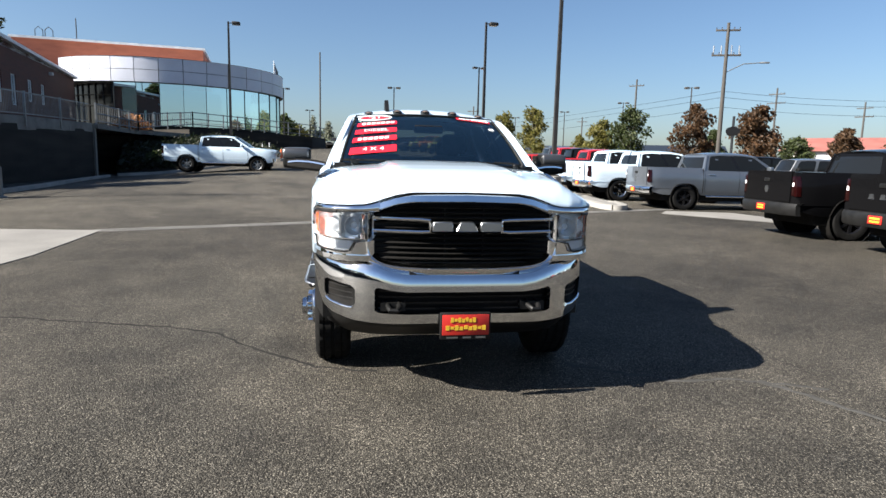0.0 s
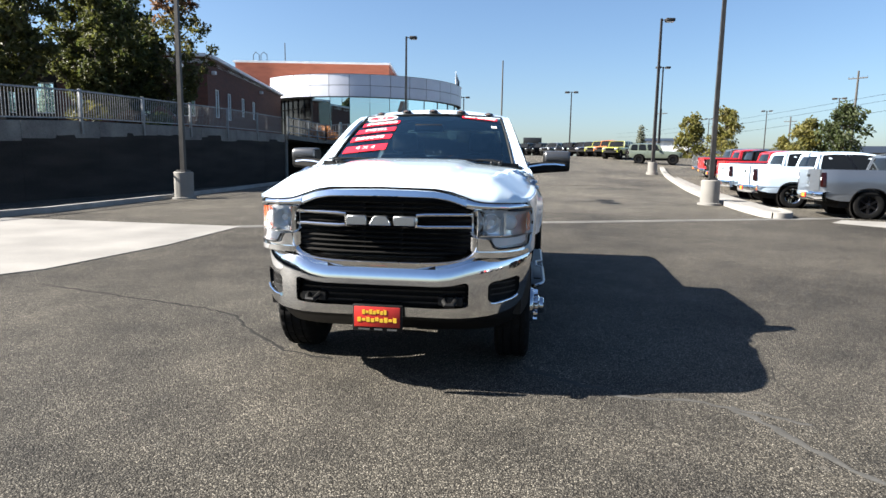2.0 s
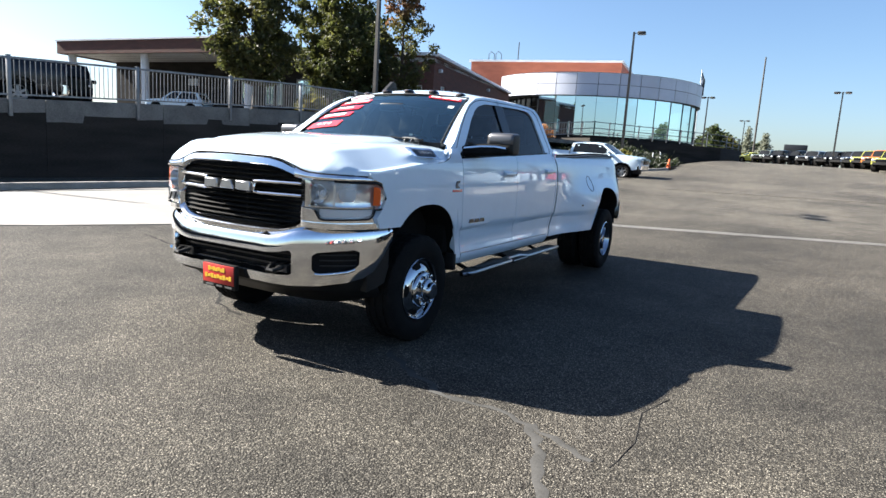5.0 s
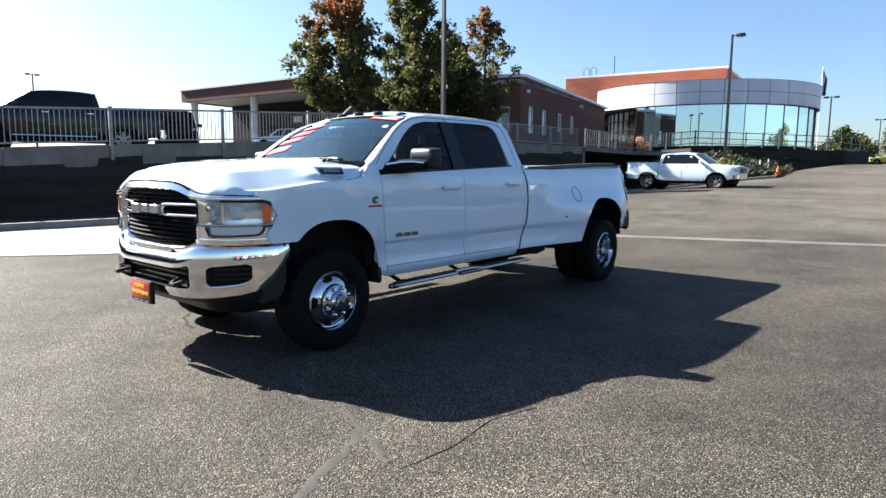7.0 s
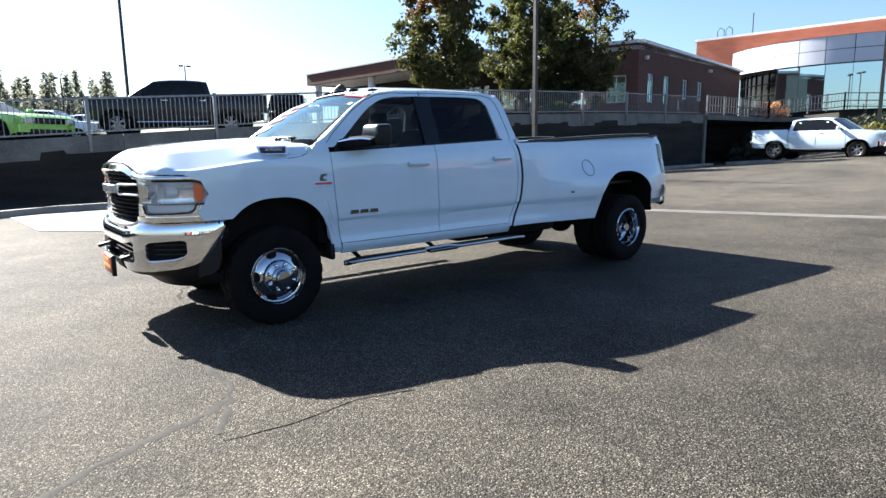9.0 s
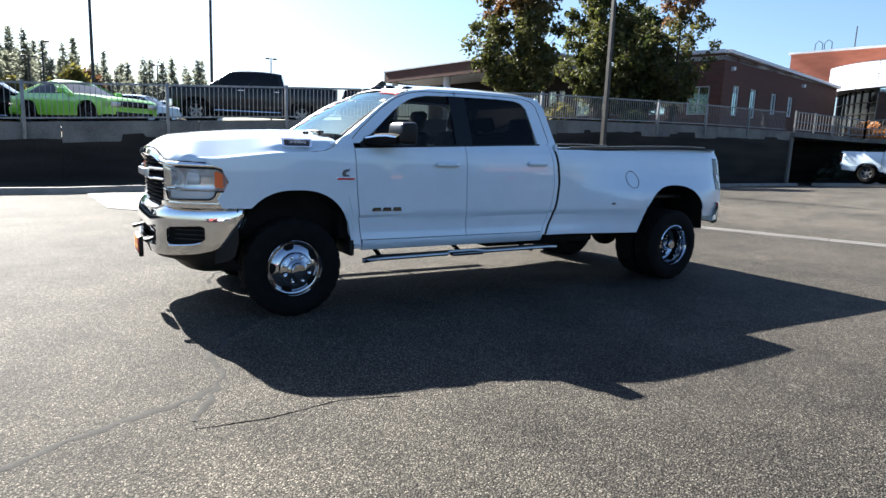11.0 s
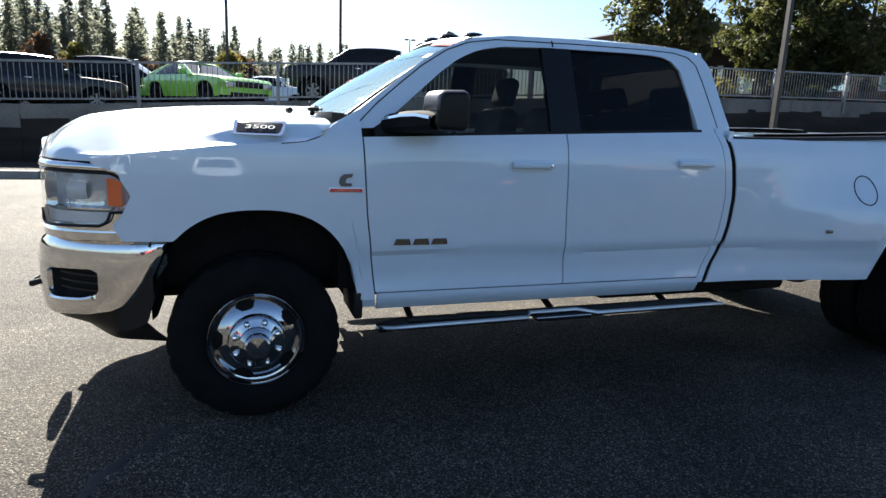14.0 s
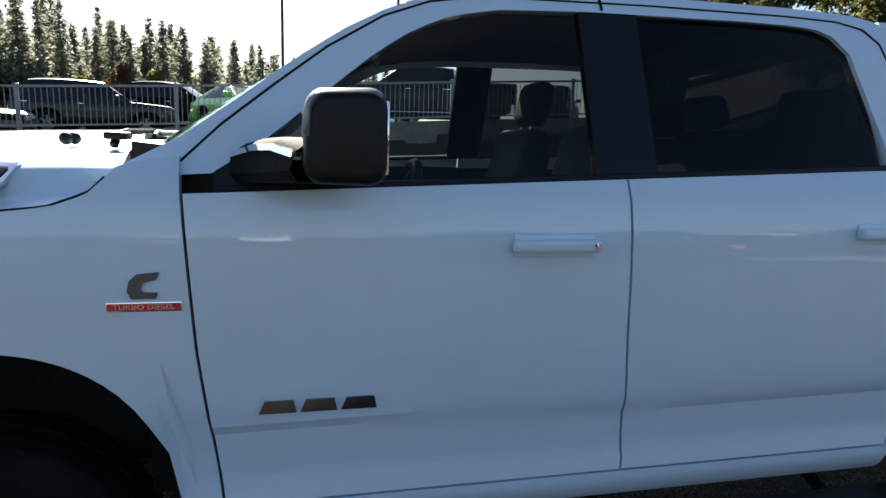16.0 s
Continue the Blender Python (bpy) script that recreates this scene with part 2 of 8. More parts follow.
for m_, v_ in ((TAR, 0.1), (SEALANT, 0.03), (RUBBER, 0.12), (UNDER, 0.1), (BLACK, 0.22), (DARKWALL, 0.2), (SOIL, 0.1)):
    m_.node_tree.nodes["Principled BSDF"].inputs["Specular IOR Level"].default_value = v_


def mirror_glass():
    """Coated facade glass: strong tinted gloss over a dim see-through body."""
    m = bpy.data.materials.new("facade_glass")
    m.use_nodes = True
    n, l = m.node_tree.nodes, m.node_tree.links
    n.clear()
    o = n.new("ShaderNodeOutputMaterial")
    clear = n.new("ShaderNodeBsdfTransparent")
    clear.inputs[0].default_value = (0.30, 0.42, 0.42, 1)
    gloss = n.new("ShaderNodeBsdfGlossy")
    gloss.inputs["Color"].default_value = (0.74, 0.90, 0.92, 1)
    gloss.inputs["Roughness"].default_value = 0.01
    mix = n.new("ShaderNodeMixShader")
    mix.inputs[0].default_value = 0.80
    l.new(clear.outputs[0], mix.inputs[1])
    l.new(gloss.outputs[0], mix.inputs[2])
    l.new(mix.outputs[0], o.inputs[0])
    return m


FACADE = mirror_glass()


# ---------------------------------------------------------------- mesh helpers
def mesh_of(name, bm, mat, sharp=38):
    bmesh.ops.remove_doubles(bm, verts=bm.verts, dist=1e-5)
    bmesh.ops.recalc_face_normals(bm, faces=bm.faces)
    me = bpy.data.meshes.new(name)
    bm.to_mesh(me)
    bm.free()
    if sharp is not None and me.polygons:
        me.polygons.foreach_set("use_smooth", [True] * len(me.polygons))
        me.set_sharp_from_angle(angle=radians(sharp))
    for mm in (mat if isinstance(mat, (list, tuple)) else [mat]):
        me.materials.append(mm)
    return me


def part(name, bm, mat, parent=None, label="", sharp=38):
    """One mesh object out of bm, under a thing or a part."""
    ob = new(name, mesh_of(name, bm, mat, sharp))
    if parent is not None:
        ob.parent = parent
    if label:
        ob["label"] = label
    return ob


def share(name, me, parent, m, label=""):
    """One more object on the mesh me, at the pose m under its parent."""
    ob = new(name, me)
    ob.parent = parent
    ob.matrix_basis = m
    if label:
        ob["label"] = label
    return ob


def thing(name, label, category, group="", kind="", m=None):
    ob = tagged(new(name), label, category, group, kind)
    if m is not None:
        ob.matrix_world = m
    return ob


def B():
    return bmesh.new()


def box(bm, x0, x1, y0, y1, z0, z1, bevel=0.0, m=None, seg=2):
    r = bmesh.ops.create_cube(bm, size=1.0)
    vs = r["verts"]
    for v in vs:
        v.co = Vector(((x0 + x1) / 2 + v.co.x * (x1 - x0), (y0 + y1) / 2 + v.co.y * (y1 - y0), (z0 + z1) / 2 + v.co.z * (z1 - z0)))
    if bevel:
        es = list({e for v in vs for e in v.link_edges})
        r2 = bmesh.ops.bevel(bm, geom=es, offset=bevel, segments=seg, affect="EDGES", profile=0.5)
        vs = list({v for f in r2["faces"] for v in f.verts} | {v for v in vs if v.is_valid})
    if m is not None:
        bmesh.ops.transform(bm, matrix=m, verts=[v for v in vs if v.is_valid])
    return bm


def sheet(bm, P, off=None):
    """A grid of points; with off(p) a second skin, closed round the rim."""
    nu, nv = len(P), len(P[0])
    A = [[bm.verts.new(p) for p in row] for row in P]
    for i in range(nu - 1):
        for j in range(nv - 1):
            bm.faces.new((A[i][j], A[i + 1][j], A[i + 1][j + 1], A[i][j + 1]))
    if off is None:
        return bm
    D = [[bm.verts.new(Vector(p) + Vector(off(p) if callable(off) else off)) for p in row] for row in P]
    for i in range(nu - 1):
        for j in range(nv - 1):
            bm.faces.new((D[i][j], D[i][j + 1], D[i + 1][j + 1], D[i + 1][j]))
    for i in range(nu - 1):
        bm.faces.new((A[i][0], D[i][0], D[i + 1][0], A[i + 1][0]))
        bm.faces.new((A[i][-1], A[i + 1][-1], D[i + 1][-1], D[i][-1]))
    for j in range(nv - 1):
        bm.faces.new((A[0][j], A[0][j + 1], D[0][j + 1], D[0][j]))
        bm.faces.new((A[-1][j], D[-1][j], D[-1][j + 1], A[-1][j + 1]))
    return bm


def tube(bm, pts, r, n=8, close=False):
    """A round bar along pts; r a number or one radius a point."""
    pts = [Vector(p) for p in pts]
    rings = []
    up = Vector((0.13, 0.27, 0.95)).normalized()
    for i, p in enumerate(pts):
        a, b = pts[(i - 1) % len(pts) if close else max(i - 1, 0)], pts[(i + 1) % len(pts) if close else min(i + 1, len(pts) - 1)]
        d = (b - a).normalized()
        s = d.cross(up)
        if s.length < 0.05:
            s = d.cross(Vector((1, 0, 0)))
        s.normalize()
        w = s.cross(d)
        rr = r[i] if isinstance(r, (list, tuple)) else r
        rings.append([bm.verts.new(p + (s * math.cos(k * 2 * math.pi / n) + w * math.sin(k * 2 * math.pi / n)) * rr) for k in range(n)])
    for i in range(len(pts) if close else len(pts) - 1):
        a, b = rings[i], rings[(i + 1) % len(pts)]
        for k in range(n):
            bm.faces.new((a[k], a[(k + 1) % n], b[(k + 1) % n], b[k]))
    if not close:
        bm.faces.new(rings[0][::-1])
        bm.faces.new(rings[-1])
    return bm


def lathe(bm, prof, n=32, axis="x", centre=(0, 0, 0), cap=False):
    """Turns (r, h) about an axis through centre."""
    rings = []
    for r, h in prof:
        ring = []
        for k in range(n):
            c, s = math.cos(2 * math.pi * k / n) * r, math.sin(2 * math.pi * k / n) * r
            q = {"x": (h, c, s), "y": (c, h, s), "z": (c, s, h)}[axis]
            ring.append(bm.verts.new(Vector(centre) + Vector(q)))
        rings.append(ring)
    for a, b in zip(rings, rings[1:]):
        for k in range(n):
            bm.faces.new((a[k], a[(k + 1) % n], b[(k + 1) % n], b[k]))
    if cap:
        bm.faces.new(rings[0][::-1])
        bm.faces.new(rings[-1])
    return bm


def prism(bm, poly, axis, a, b):
    """A flat outline (two coordinates, the axis left out) between a and b along an axis."""
    def put(p, h):
        return {"x": (h, p[0], p[1]), "y": (p[0], h, p[1]), "z": (p[0], p[1], h)}[axis]
    lo = [bm.verts.new(put(p, a)) for p in poly]
    hi = [bm.verts.new(put(p, b)) for p in poly]
    n = len(poly)
    bm.faces.new(lo[::-1])
    bm.faces.new(hi)
    for i in range(n):
        bm.faces.new((lo[i], lo[(i + 1) % n], hi[(i + 1) % n], hi[i]))
    return bm


def ball(bm, c, r, seg=12, squash=(1, 1, 1)):
    q = bmesh.ops.create_uvsphere(bm, u_segments=seg, v_segments=max(6, seg // 2), radius=r)
    for v in q["verts"]:
        v.co = Vector((v.co.x * squash[0] + c[0], v.co.y * squash[1] + c[1], v.co.z * squash[2] + c[2]))
    return bm


def curve_at(pts, x):
    """Smooth value at x of a rising list of (x, value)."""
    if x <= pts[0][0]:
        return pts[0][1]
    for (a, u), (b, v) in zip(pts, pts[1:]):
        if x <= b:
            return u + (v - u) * (x - a) / (b - a)
    return pts[-1][1]


def sstep(a, b, x):
    u = min(1, max(0, (x - a) / (b - a)))
    return u * u * (3 - 2 * u)


def lin(a, b, n):
    return [a + (b - a) * i / (n - 1) for i in range(n)]


# ---------------------------------------------------------------- ground
def rise(x, y):
    """The lower lot: level round the truck, climbing past the valley gutter."""
    d = max(0.0, -0.413 * (x + 4.3) + 0.911 * (y - 12.5))
    e = min(max(d - 46.0, 0.0), 70.0)
    d = min(d, 46.0)
    return (0.022 * d + 0.00058 * d * d + 0.015 * e) * sstep(-13.5, -2, x)


def upper(x, y):
    """The upper lot behind the retaining wall."""
    return 1.37 + 0.056 * min(max(y, -30), 30) + 0.003 * min(-13.8 - x, 40) * sstep(-13.8, -20, x)


bm = B()
xs = sorted(set([round(v, 3) for v in [-700, -400, -200, -120, -70, -40, -25, -18] + lin(-15, 16, 32) + [20, 25, 32, 40, 55, 80, 120, 200, 400, 700]]))
ys = sorted(set([round(v, 3) for v in [-700, -400, -200, -100, -50, -25, -12, -6] + lin(0, 60, 61) + [65, 70, 80, 90, 110, 140, 200, 400, 700]]))
sheet(bm, [[(x, y, rise(x, y)) for y in ys] for x in xs])
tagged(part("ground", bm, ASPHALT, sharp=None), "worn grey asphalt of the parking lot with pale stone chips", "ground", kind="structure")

GUTTER = [(-4.3, 12.5), (8.55, 18.3), (11.5, 19.6), (30, 27)]


def on_ground(name, outline, h, mat, label, category, kind="structure", step=0.0):
    """A flat piece laid on the lot, following its rise."""
    bm = B()
    top = [bm.verts.new((x, y, rise(x, y) + h)) for x, y in outline]
    low = [bm.verts.new((x, y, rise(x, y) - 0.2)) for x, y in outline]
    bm.faces.new(top)
    n = len(top)
    for i in range(n):
        bm.faces.new((top[i], low[i], low[(i + 1) % n], top[(i + 1) % n]))
    return tagged(part(name, bm, mat, sharp=20), label, category, kind=kind)


def ribbon(name, pts, width, h, mat, label, category, kind="structure", parts=1, gap=0.012, base=rise, parent=None):
    """A strip along pts, cut into pieces with open joints."""
    runs, run, far = [], [Vector(pts[0])], 0.0
    for p, q in zip(pts, pts[1:]):
        p, q = Vector(p), Vector(q)
        n = max(1, round((q - p).length / parts))
        for i in range(n):
            run.append(p.lerp(q, (i + 1) / n))
            far += (q - p).length / n
            if far > parts * 0.75:
                runs.append(run)
                run, far = [run[-1]], 0.0
    if len(run) > 1:
        runs.append(run)
    owner = parent or thing(name, label, category, kind=kind)
    e = 0.018
    for run in runs:
        P = []
        for i, c in enumerate(run):
            d = (run[min(i + 1, len(run) - 1)] - run[max(i - 1, 0)]).normalized()
            s = Vector((-d.y, d.x)) * width / 2
            if i == 0:
                c = c + d * gap / 2
            elif i == len(run) - 1:
                c = c - d * gap / 2
            z = base(c.x, c.y)
            l, r = c + s, c - s
            P.append([(l.x, l.y, z - 0.25), (l.x, l.y, z + h - e), (l.x - s.x * e * 4, l.y - s.y * e * 4, z + h), (r.x + s.x * e * 4, r.y + s.y * e * 4, z + h), (r.x, r.y, z + h - e), (r.x, r.y, z - 0.25)])
        part("kerb_stone" if h > 0.05 else "slab", sheet(B(), P), mat, owner, sharp=50)
    return owner


def arc_path(pts, n=5):
    """A smooth run of points through pts."""
    out = []
    for i in range(len(pts) - 1):
        p0, p1, p2, p3 = pts[max(i - 1, 0)], pts[i], pts[i + 1], pts[min(i + 2, len(pts) - 1)]
        for k in range(n):
            u = k / n
            out.append(tuple(0.5 * (2 * p1[j] + (p2[j] - p0[j]) * u + (2 * p0[j] - 5 * p1[j] + 4 * p2[j] - p3[j]) * u * u + (3 * p1[j] - p0[j] - 3 * p2[j] + p3[j]) * u ** 3) for j in (0, 1)))
    return out + [pts[-1]]


on_ground("pavement", [(-4.2, 12.55), (-4.02, 9.5), (-4.2, 7.1), (-4.9, 5.7), (-5.7, 4.6), (-6.5, 3.85), (-9.9, 3.6), (-9.95, 12.7)], 0.012, CONCRETE, "pale concrete drain apron let into the asphalt", "pavement")
gutter = thing("gutter", "pale concrete valley gutter crossing the lot", "gutter", kind="structure")
for o in (-0.11, 0.11):
    ribbon("gutter", [(x - 0.41 * o, y + 0.91 * o) for x, y in GUTTER], 0.17, 0.008, GUTTERSTONE, "", "", parts=3.0, parent=gutter)
KERB_LEFT = [(-9.4, -14), (-9.5, 1.0), (-9.75, 3.2), (-10.4, 4.6), (-10.5, 11.0), (-10.1, 14.2), (-10.3, 20.0), (-11.0, 26.0), (-12.4, 34.0), (-13.0, 38.5)]
ribbon("kerb", KERB_LEFT, 0.18, 0.15, KERBSTONE, "weathered concrete kerb below the retaining wall", "kerb", parts=3.0)
KERB_RIGHT = arc_path([(9.5, 20.4), (9.42, 19.5), (9.2, 18.9), (8.93, 18.72), (8.74, 18.95), (8.68, 19.6), (8.68, 21.0), (8.74, 23.5), (8.9, 26.1), (9.25, 30.0), (9.8, 34.6), (10.9, 43.0), (12.6, 53.0)])
ribbon("kerb", KERB_RIGHT, 0.30, 0.16, KERBSTONE, "pale concrete kerb round the parking island", "kerb", parts=2.6, gap=0.004)
on_ground("island", [(x + 0.1, y) for x, y in KERB_RIGHT if 18.9 < y < 42 and x < 10.3] + [(10.9, 40.0), (10.2, 33.0), (9.7, 27.0), (9.5, 21.0)], 0.145, CONCRETE, "pale concrete parking island with a rounded end", "island")
on_ground("slab", [(9.9, 17.7), (12.2, 14.7), (13.0, 15.3), (12.6, 18.2), (10.6, 18.7)], 0.006, CONCRETE, "worn pale concrete strip before the parked trucks", "pavement")


def tar_line(pts, width, seed, mat=None):
    """A crack sealed with tar, wandering and uneven in width."""
    rng = random.Random(seed)
    P = []
    for (x0, y0), (x1, y1) in zip(pts, pts[1:]):
        n = max(2, int(math.hypot(x1 - x0, y1 - y0) / 0.07))
        d = Vector((x1 - x0, y1 - y0)).normalized()
        for k in range(n):
            w = width * rng.uniform(0.45, 1.2) / 2
            c = Vector((x0 + (x1 - x0) * k / n, y0 + (y1 - y0) * k / n)) + Vector((-d.y, d.x)) * rng.uniform(-0.5, 0.5) * width
            z = rise(c.x, c.y)
            P.append([(c.x - d.y * w, c.y + d.x * w, z + 0.0005), (c.x, c.y, z + 0.004), (c.x + d.y * w, c.y - d.x * w, z + 0.0005)])
    return tagged(part("sealed_crack", sheet(B(), P), mat or TAR, sharp=80), "dark tar-sealed crack in the asphalt", "crack", kind="structure")


tar_line([(1.9, 4.35), (2.3, 4.10), (2.6, 3.92), (2.95, 3.95), (3.15, 3.86), (3.30, 3.60), (3.38, 3.35), (3.5, 3.15), (3.75, 2.75), (4.1, 2.4)], 0.055, 1, SEALANT)
tar_line([(3.15, 3.86), (3.37, 3.76), (3.47, 3.70), (3.6, 3.66)], 0.045, 2, SEALANT)
tar_line([(-3.6, 6.3), (-2.73, 6.04), (-1.74, 5.74), (-1.3, 5.62), (-0.89, 5.46), (-0.62, 5.22), (-0.49, 5.0), (-0.2, 4.72), (0.09, 4.46), (0.35, 4.36), (0.6, 4.31)], 0.036, 3)
tar_line([(3.62, 3.66), (3.66, 4.0), (3.60, 4.4), (3.72, 4.8)], 0.010, 6)
tar_line([(7.5, 22.5), (6.0, 24.0), (3.5, 24.6), (1.0, 25.8)], 0.03, 7, UNDER)
# soil between kerb and wall
bm = B()
strip_ = [(curve_at([(p[1], p[0]) for p in KERB_LEFT], y) - 0.1, y) for y in lin(-14, 38.5, 40)]
sheet(bm, [[(x, y, rise(x, y) - 0.03) for x, y in strip_], [(x - 1.6, y, rise(x, y) - 0.06) for x, y in strip_], [(-13.75, y, rise(x, y) - 0.06) for x, y in strip_]])
tagged(part("planting_strip", bm, SOIL), "dark bare soil strip between kerb and wall", "planting strip", kind="structure")
# fine joint across the climbing lot
ribbon("joint", [(-9.5, 25.0), (-4.5, 27.4), (3.1, 30.7), (9, 33.2)], 0.07, 0.005, UNDER, "dark tar joint across the asphalt", "joint", parts=4.0, gap=0.0)

# ---------------------------------------------------------------- retaining wall, upper lot
WX = -13.8


def wall_top(y):
    return curve_at([(-40, 0.5), (0, 1.46), (9.4, 2.05), (20, 2.67), (30, 2.95), (39, 3.05)], y)


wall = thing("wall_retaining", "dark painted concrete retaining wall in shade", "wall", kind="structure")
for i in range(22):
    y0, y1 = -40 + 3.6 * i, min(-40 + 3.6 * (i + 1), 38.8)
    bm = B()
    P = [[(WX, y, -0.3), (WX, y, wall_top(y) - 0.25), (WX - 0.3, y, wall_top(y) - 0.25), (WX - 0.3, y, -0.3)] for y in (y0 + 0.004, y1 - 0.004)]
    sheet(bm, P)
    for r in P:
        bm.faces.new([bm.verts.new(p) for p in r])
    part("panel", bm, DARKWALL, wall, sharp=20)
cope = thing("wall_coping", "bare grey concrete top band of the retaining wall", "wall coping", kind="structure")
rng = random.Random(31)
for i in range(22):
    y0, y1 = -40 + 3.6 * i, min(-40 + 3.6 * (i + 1), 38.8)
    bm = B()
    ys_ = sorted([y0 + 0.008, y1 - 0.008] + [rng.uniform(y0 + 0.3, y1 - 0.3) for _ in range(5)])
    step_, P = rng.uniform(0.36, 0.62), []
    for k, y in enumerate(ys_):
        if k in (2, 4):
            P.append((y - 0.05, step_))
            step_ = rng.uniform(0.34, 0.66)
        P.append((y, step_ + rng.uniform(-0.025, 0.025)))
    rows_ = [[(WX + 0.012, y, wall_top(y) - low), (WX + 0.012, y, wall_top(y) - 0.02), (WX - 0.01, y, wall_top(y)), (WX - 0.35, y, wall_top(y)), (WX - 0.35, y, wall_top(y) - low)] for y, low in P]
    sheet(bm, rows_)
    for r in (rows_[0], rows_[-1]):
        bm.faces.new([bm.verts.new(p) for p in r])
    part("panel", bm, COPING, cope, sharp=20)
bm = B()
ux = [WX - 0.3, -16, -18, -20, -24, -30, -40, -60, -100, -200]
uy = lin(-40, 40, 41) + [60, 100, 160]
sheet(bm, [[(x, y, upper(x, y) - 0.06 if x > -14.2 else upper(x, y)) for y in uy] for x in ux])
tagged(part("upper_lot", bm, ASPHALT, sharp=None), "asphalt of the raised lot behind the wall", "ground", kind="structure")

# railing along the wall top: posts, two rails, upright bars
POST0, SPAN = 2.35 - 3.58 * 4, 3.58
bar_bm = B()
box(bar_bm, -0.008, 0.008, -0.008, 0.008, 0, 0.86)
BAR = mesh_of("bar", bar_bm, STEEL, 30)
post_bm = B()
box(post_bm, -0.045, 0.045, -0.045, 0.045, -0.45, 1.08, 0.006)
box(post_bm, -0.055, 0.055, -0.055, 0.055, 1.08, 1.10, 0.006)
POST = mesh_of("post", post_bm, STEEL, 30)
for i in range(14):
    ya, yb = POST0 + SPAN * i, POST0 + SPAN * (i + 1)
    if ya > 38.5:
        break
    yb = min(yb, 38.7)
    za, zb = wall_top(ya), wall_top(yb)
    fence = thing("railing", "grey steel railing panel with upright bars on the wall", "railing", "railing panels", m=pose(WX + 0.03, ya, za))
    share("post", POST, fence, Matrix.Identity(4))
    for h, t in ((0.10, 0.022), (1.03, 0.028)):
        bm = B()
        sheet(bm, [[(-t, 0, h - t), (t, 0, h - t), (t, 0, h + t), (-t, 0, h + t), (-t, 0, h - t)], [(-t, yb - ya, zb - za + h - t), (t, yb - ya, zb - za + h - t), (t, yb - ya, zb - za + h + t), (-t, yb - ya, zb - za + h + t), (-t, yb - ya, zb - za + h - t)]])
        part("rail", bm, STEEL, fence, sharp=20)
    n = 27
    for k in range(1, n):
        u = k / n
        share("bar", BAR, fence, pose(0, (yb - ya) * u, (zb - za) * u + 0.12))

# ---------------------------------------------------------------- the white dual-wheel pickup
TRUCK = thing("pickup_truck", "white crew-cab long-bed dual-rear-wheel pickup with chrome trim, parked on the asphalt", "pickup truck", m=pose(1.01, 4.70, 0))

SIDE = [(0.48, 0.880), (0.52, 0.912), (0.56, 0.930), (0.60, 0.926), (0.66, 0.914), (0.774, 0.921), (0.784, 0.935), (0.81, 0.940), (1.00, 0.945), (1.14, 0.946), (1.25, 0.941), (1.33, 0.928), (1.38, 0.905), (1.42, 0.875), (1.46, 0.86)]
ARCH_F = (0.015, 0.455, 1.0)
ARCH_R = (4.25, 0.53, 1.055)


def arch(a, y, floor):
    """Height of a wheel opening's edge at y, or floor outside it."""
    u = abs((y - a[0]) / a[1])
    return floor if u >= 1 else max(floor, 0.45 + (a[2] - 0.45) * (1 - u ** 2.5) ** (1 / 2.5))


def half(y, z):
    """The body's half width."""
    x = curve_at(SIDE, z)
    x -= 0.13 * max(0.0, min(1.2, (-0.25 - y) / 0.7)) ** 1.8
    if y > 2.6:
        w = curve_at([(0.55, 0.85), (0.75, 1.0), (0.90, 1.0), (1.0, 0.86), (1.08, 0.55), (1.16, 0.25), (1.24, 0.08), (1.34, 0.0)], z)
        x += 0.145 * w * sstep(2.72, 3.75, y) * (1 - 0.5 * sstep(4.65, 5.15, y))
        x -= 0.09 * max(0.0, (y - 4.86) / 0.4) ** 2
    return x


def side_panel(name, s, left, right, low, high, ny, nz, mat=None, parent=None, off=0.0, label="", thick=0.022, fn=half):
    """A body panel: columns between the edge curves left(z), right(z) and the lines low(y), high(y)."""
    bm = B()
    P = []
    for i in range(ny):
        col = []
        u = i / (ny - 1)
        for j in range(nz):
            v = j / (nz - 1)
            y = left(0.9) + (right(0.9) - left(0.9)) * u
            for _ in range(3):
                z = low(y) + (high(y) - low(y)) * v
                y = left(z) + (right(z) - left(z)) * u
            z = low(y) + (high(y) - low(y)) * v
            col.append((s * (fn(y, z) + off), y, z))
        P.append(col)
    sheet(bm, P, (-s * thick, 0, 0))
    return part(name, bm, mat or WHITE, parent or TRUCK, label, sharp=24)


def const(v):
    return lambda q: v


def seam1(z):
    return curve_at([(0.5, 0.56), (0.98, 0.502), (1.40, 0.475)], z)


def seam2(z):
    return curve_at([(0.5, 1.565), (0.62, 1.585), (0.98, 1.56), (1.40, 1.545)], z)


def gap(z):
    return curve_at([(0.5, 2.50), (0.58, 2.525), (0.74, 2.60), (0.90, 2.635), (1.06, 2.645), (1.25, 2.62), (1.42, 2.58)], z)


def belt(y):
    return 1.380 + 0.045 * (y - 1.545)


def fender_top(y):
    return curve_at([(-0.60, 1.214), (-0.40, 1.240), (-0.15, 1.270), (0.10, 1.288), (0.22, 1.30), (0.30, 1.33), (0.36, 1.395), (0.5, 1.415)], y)


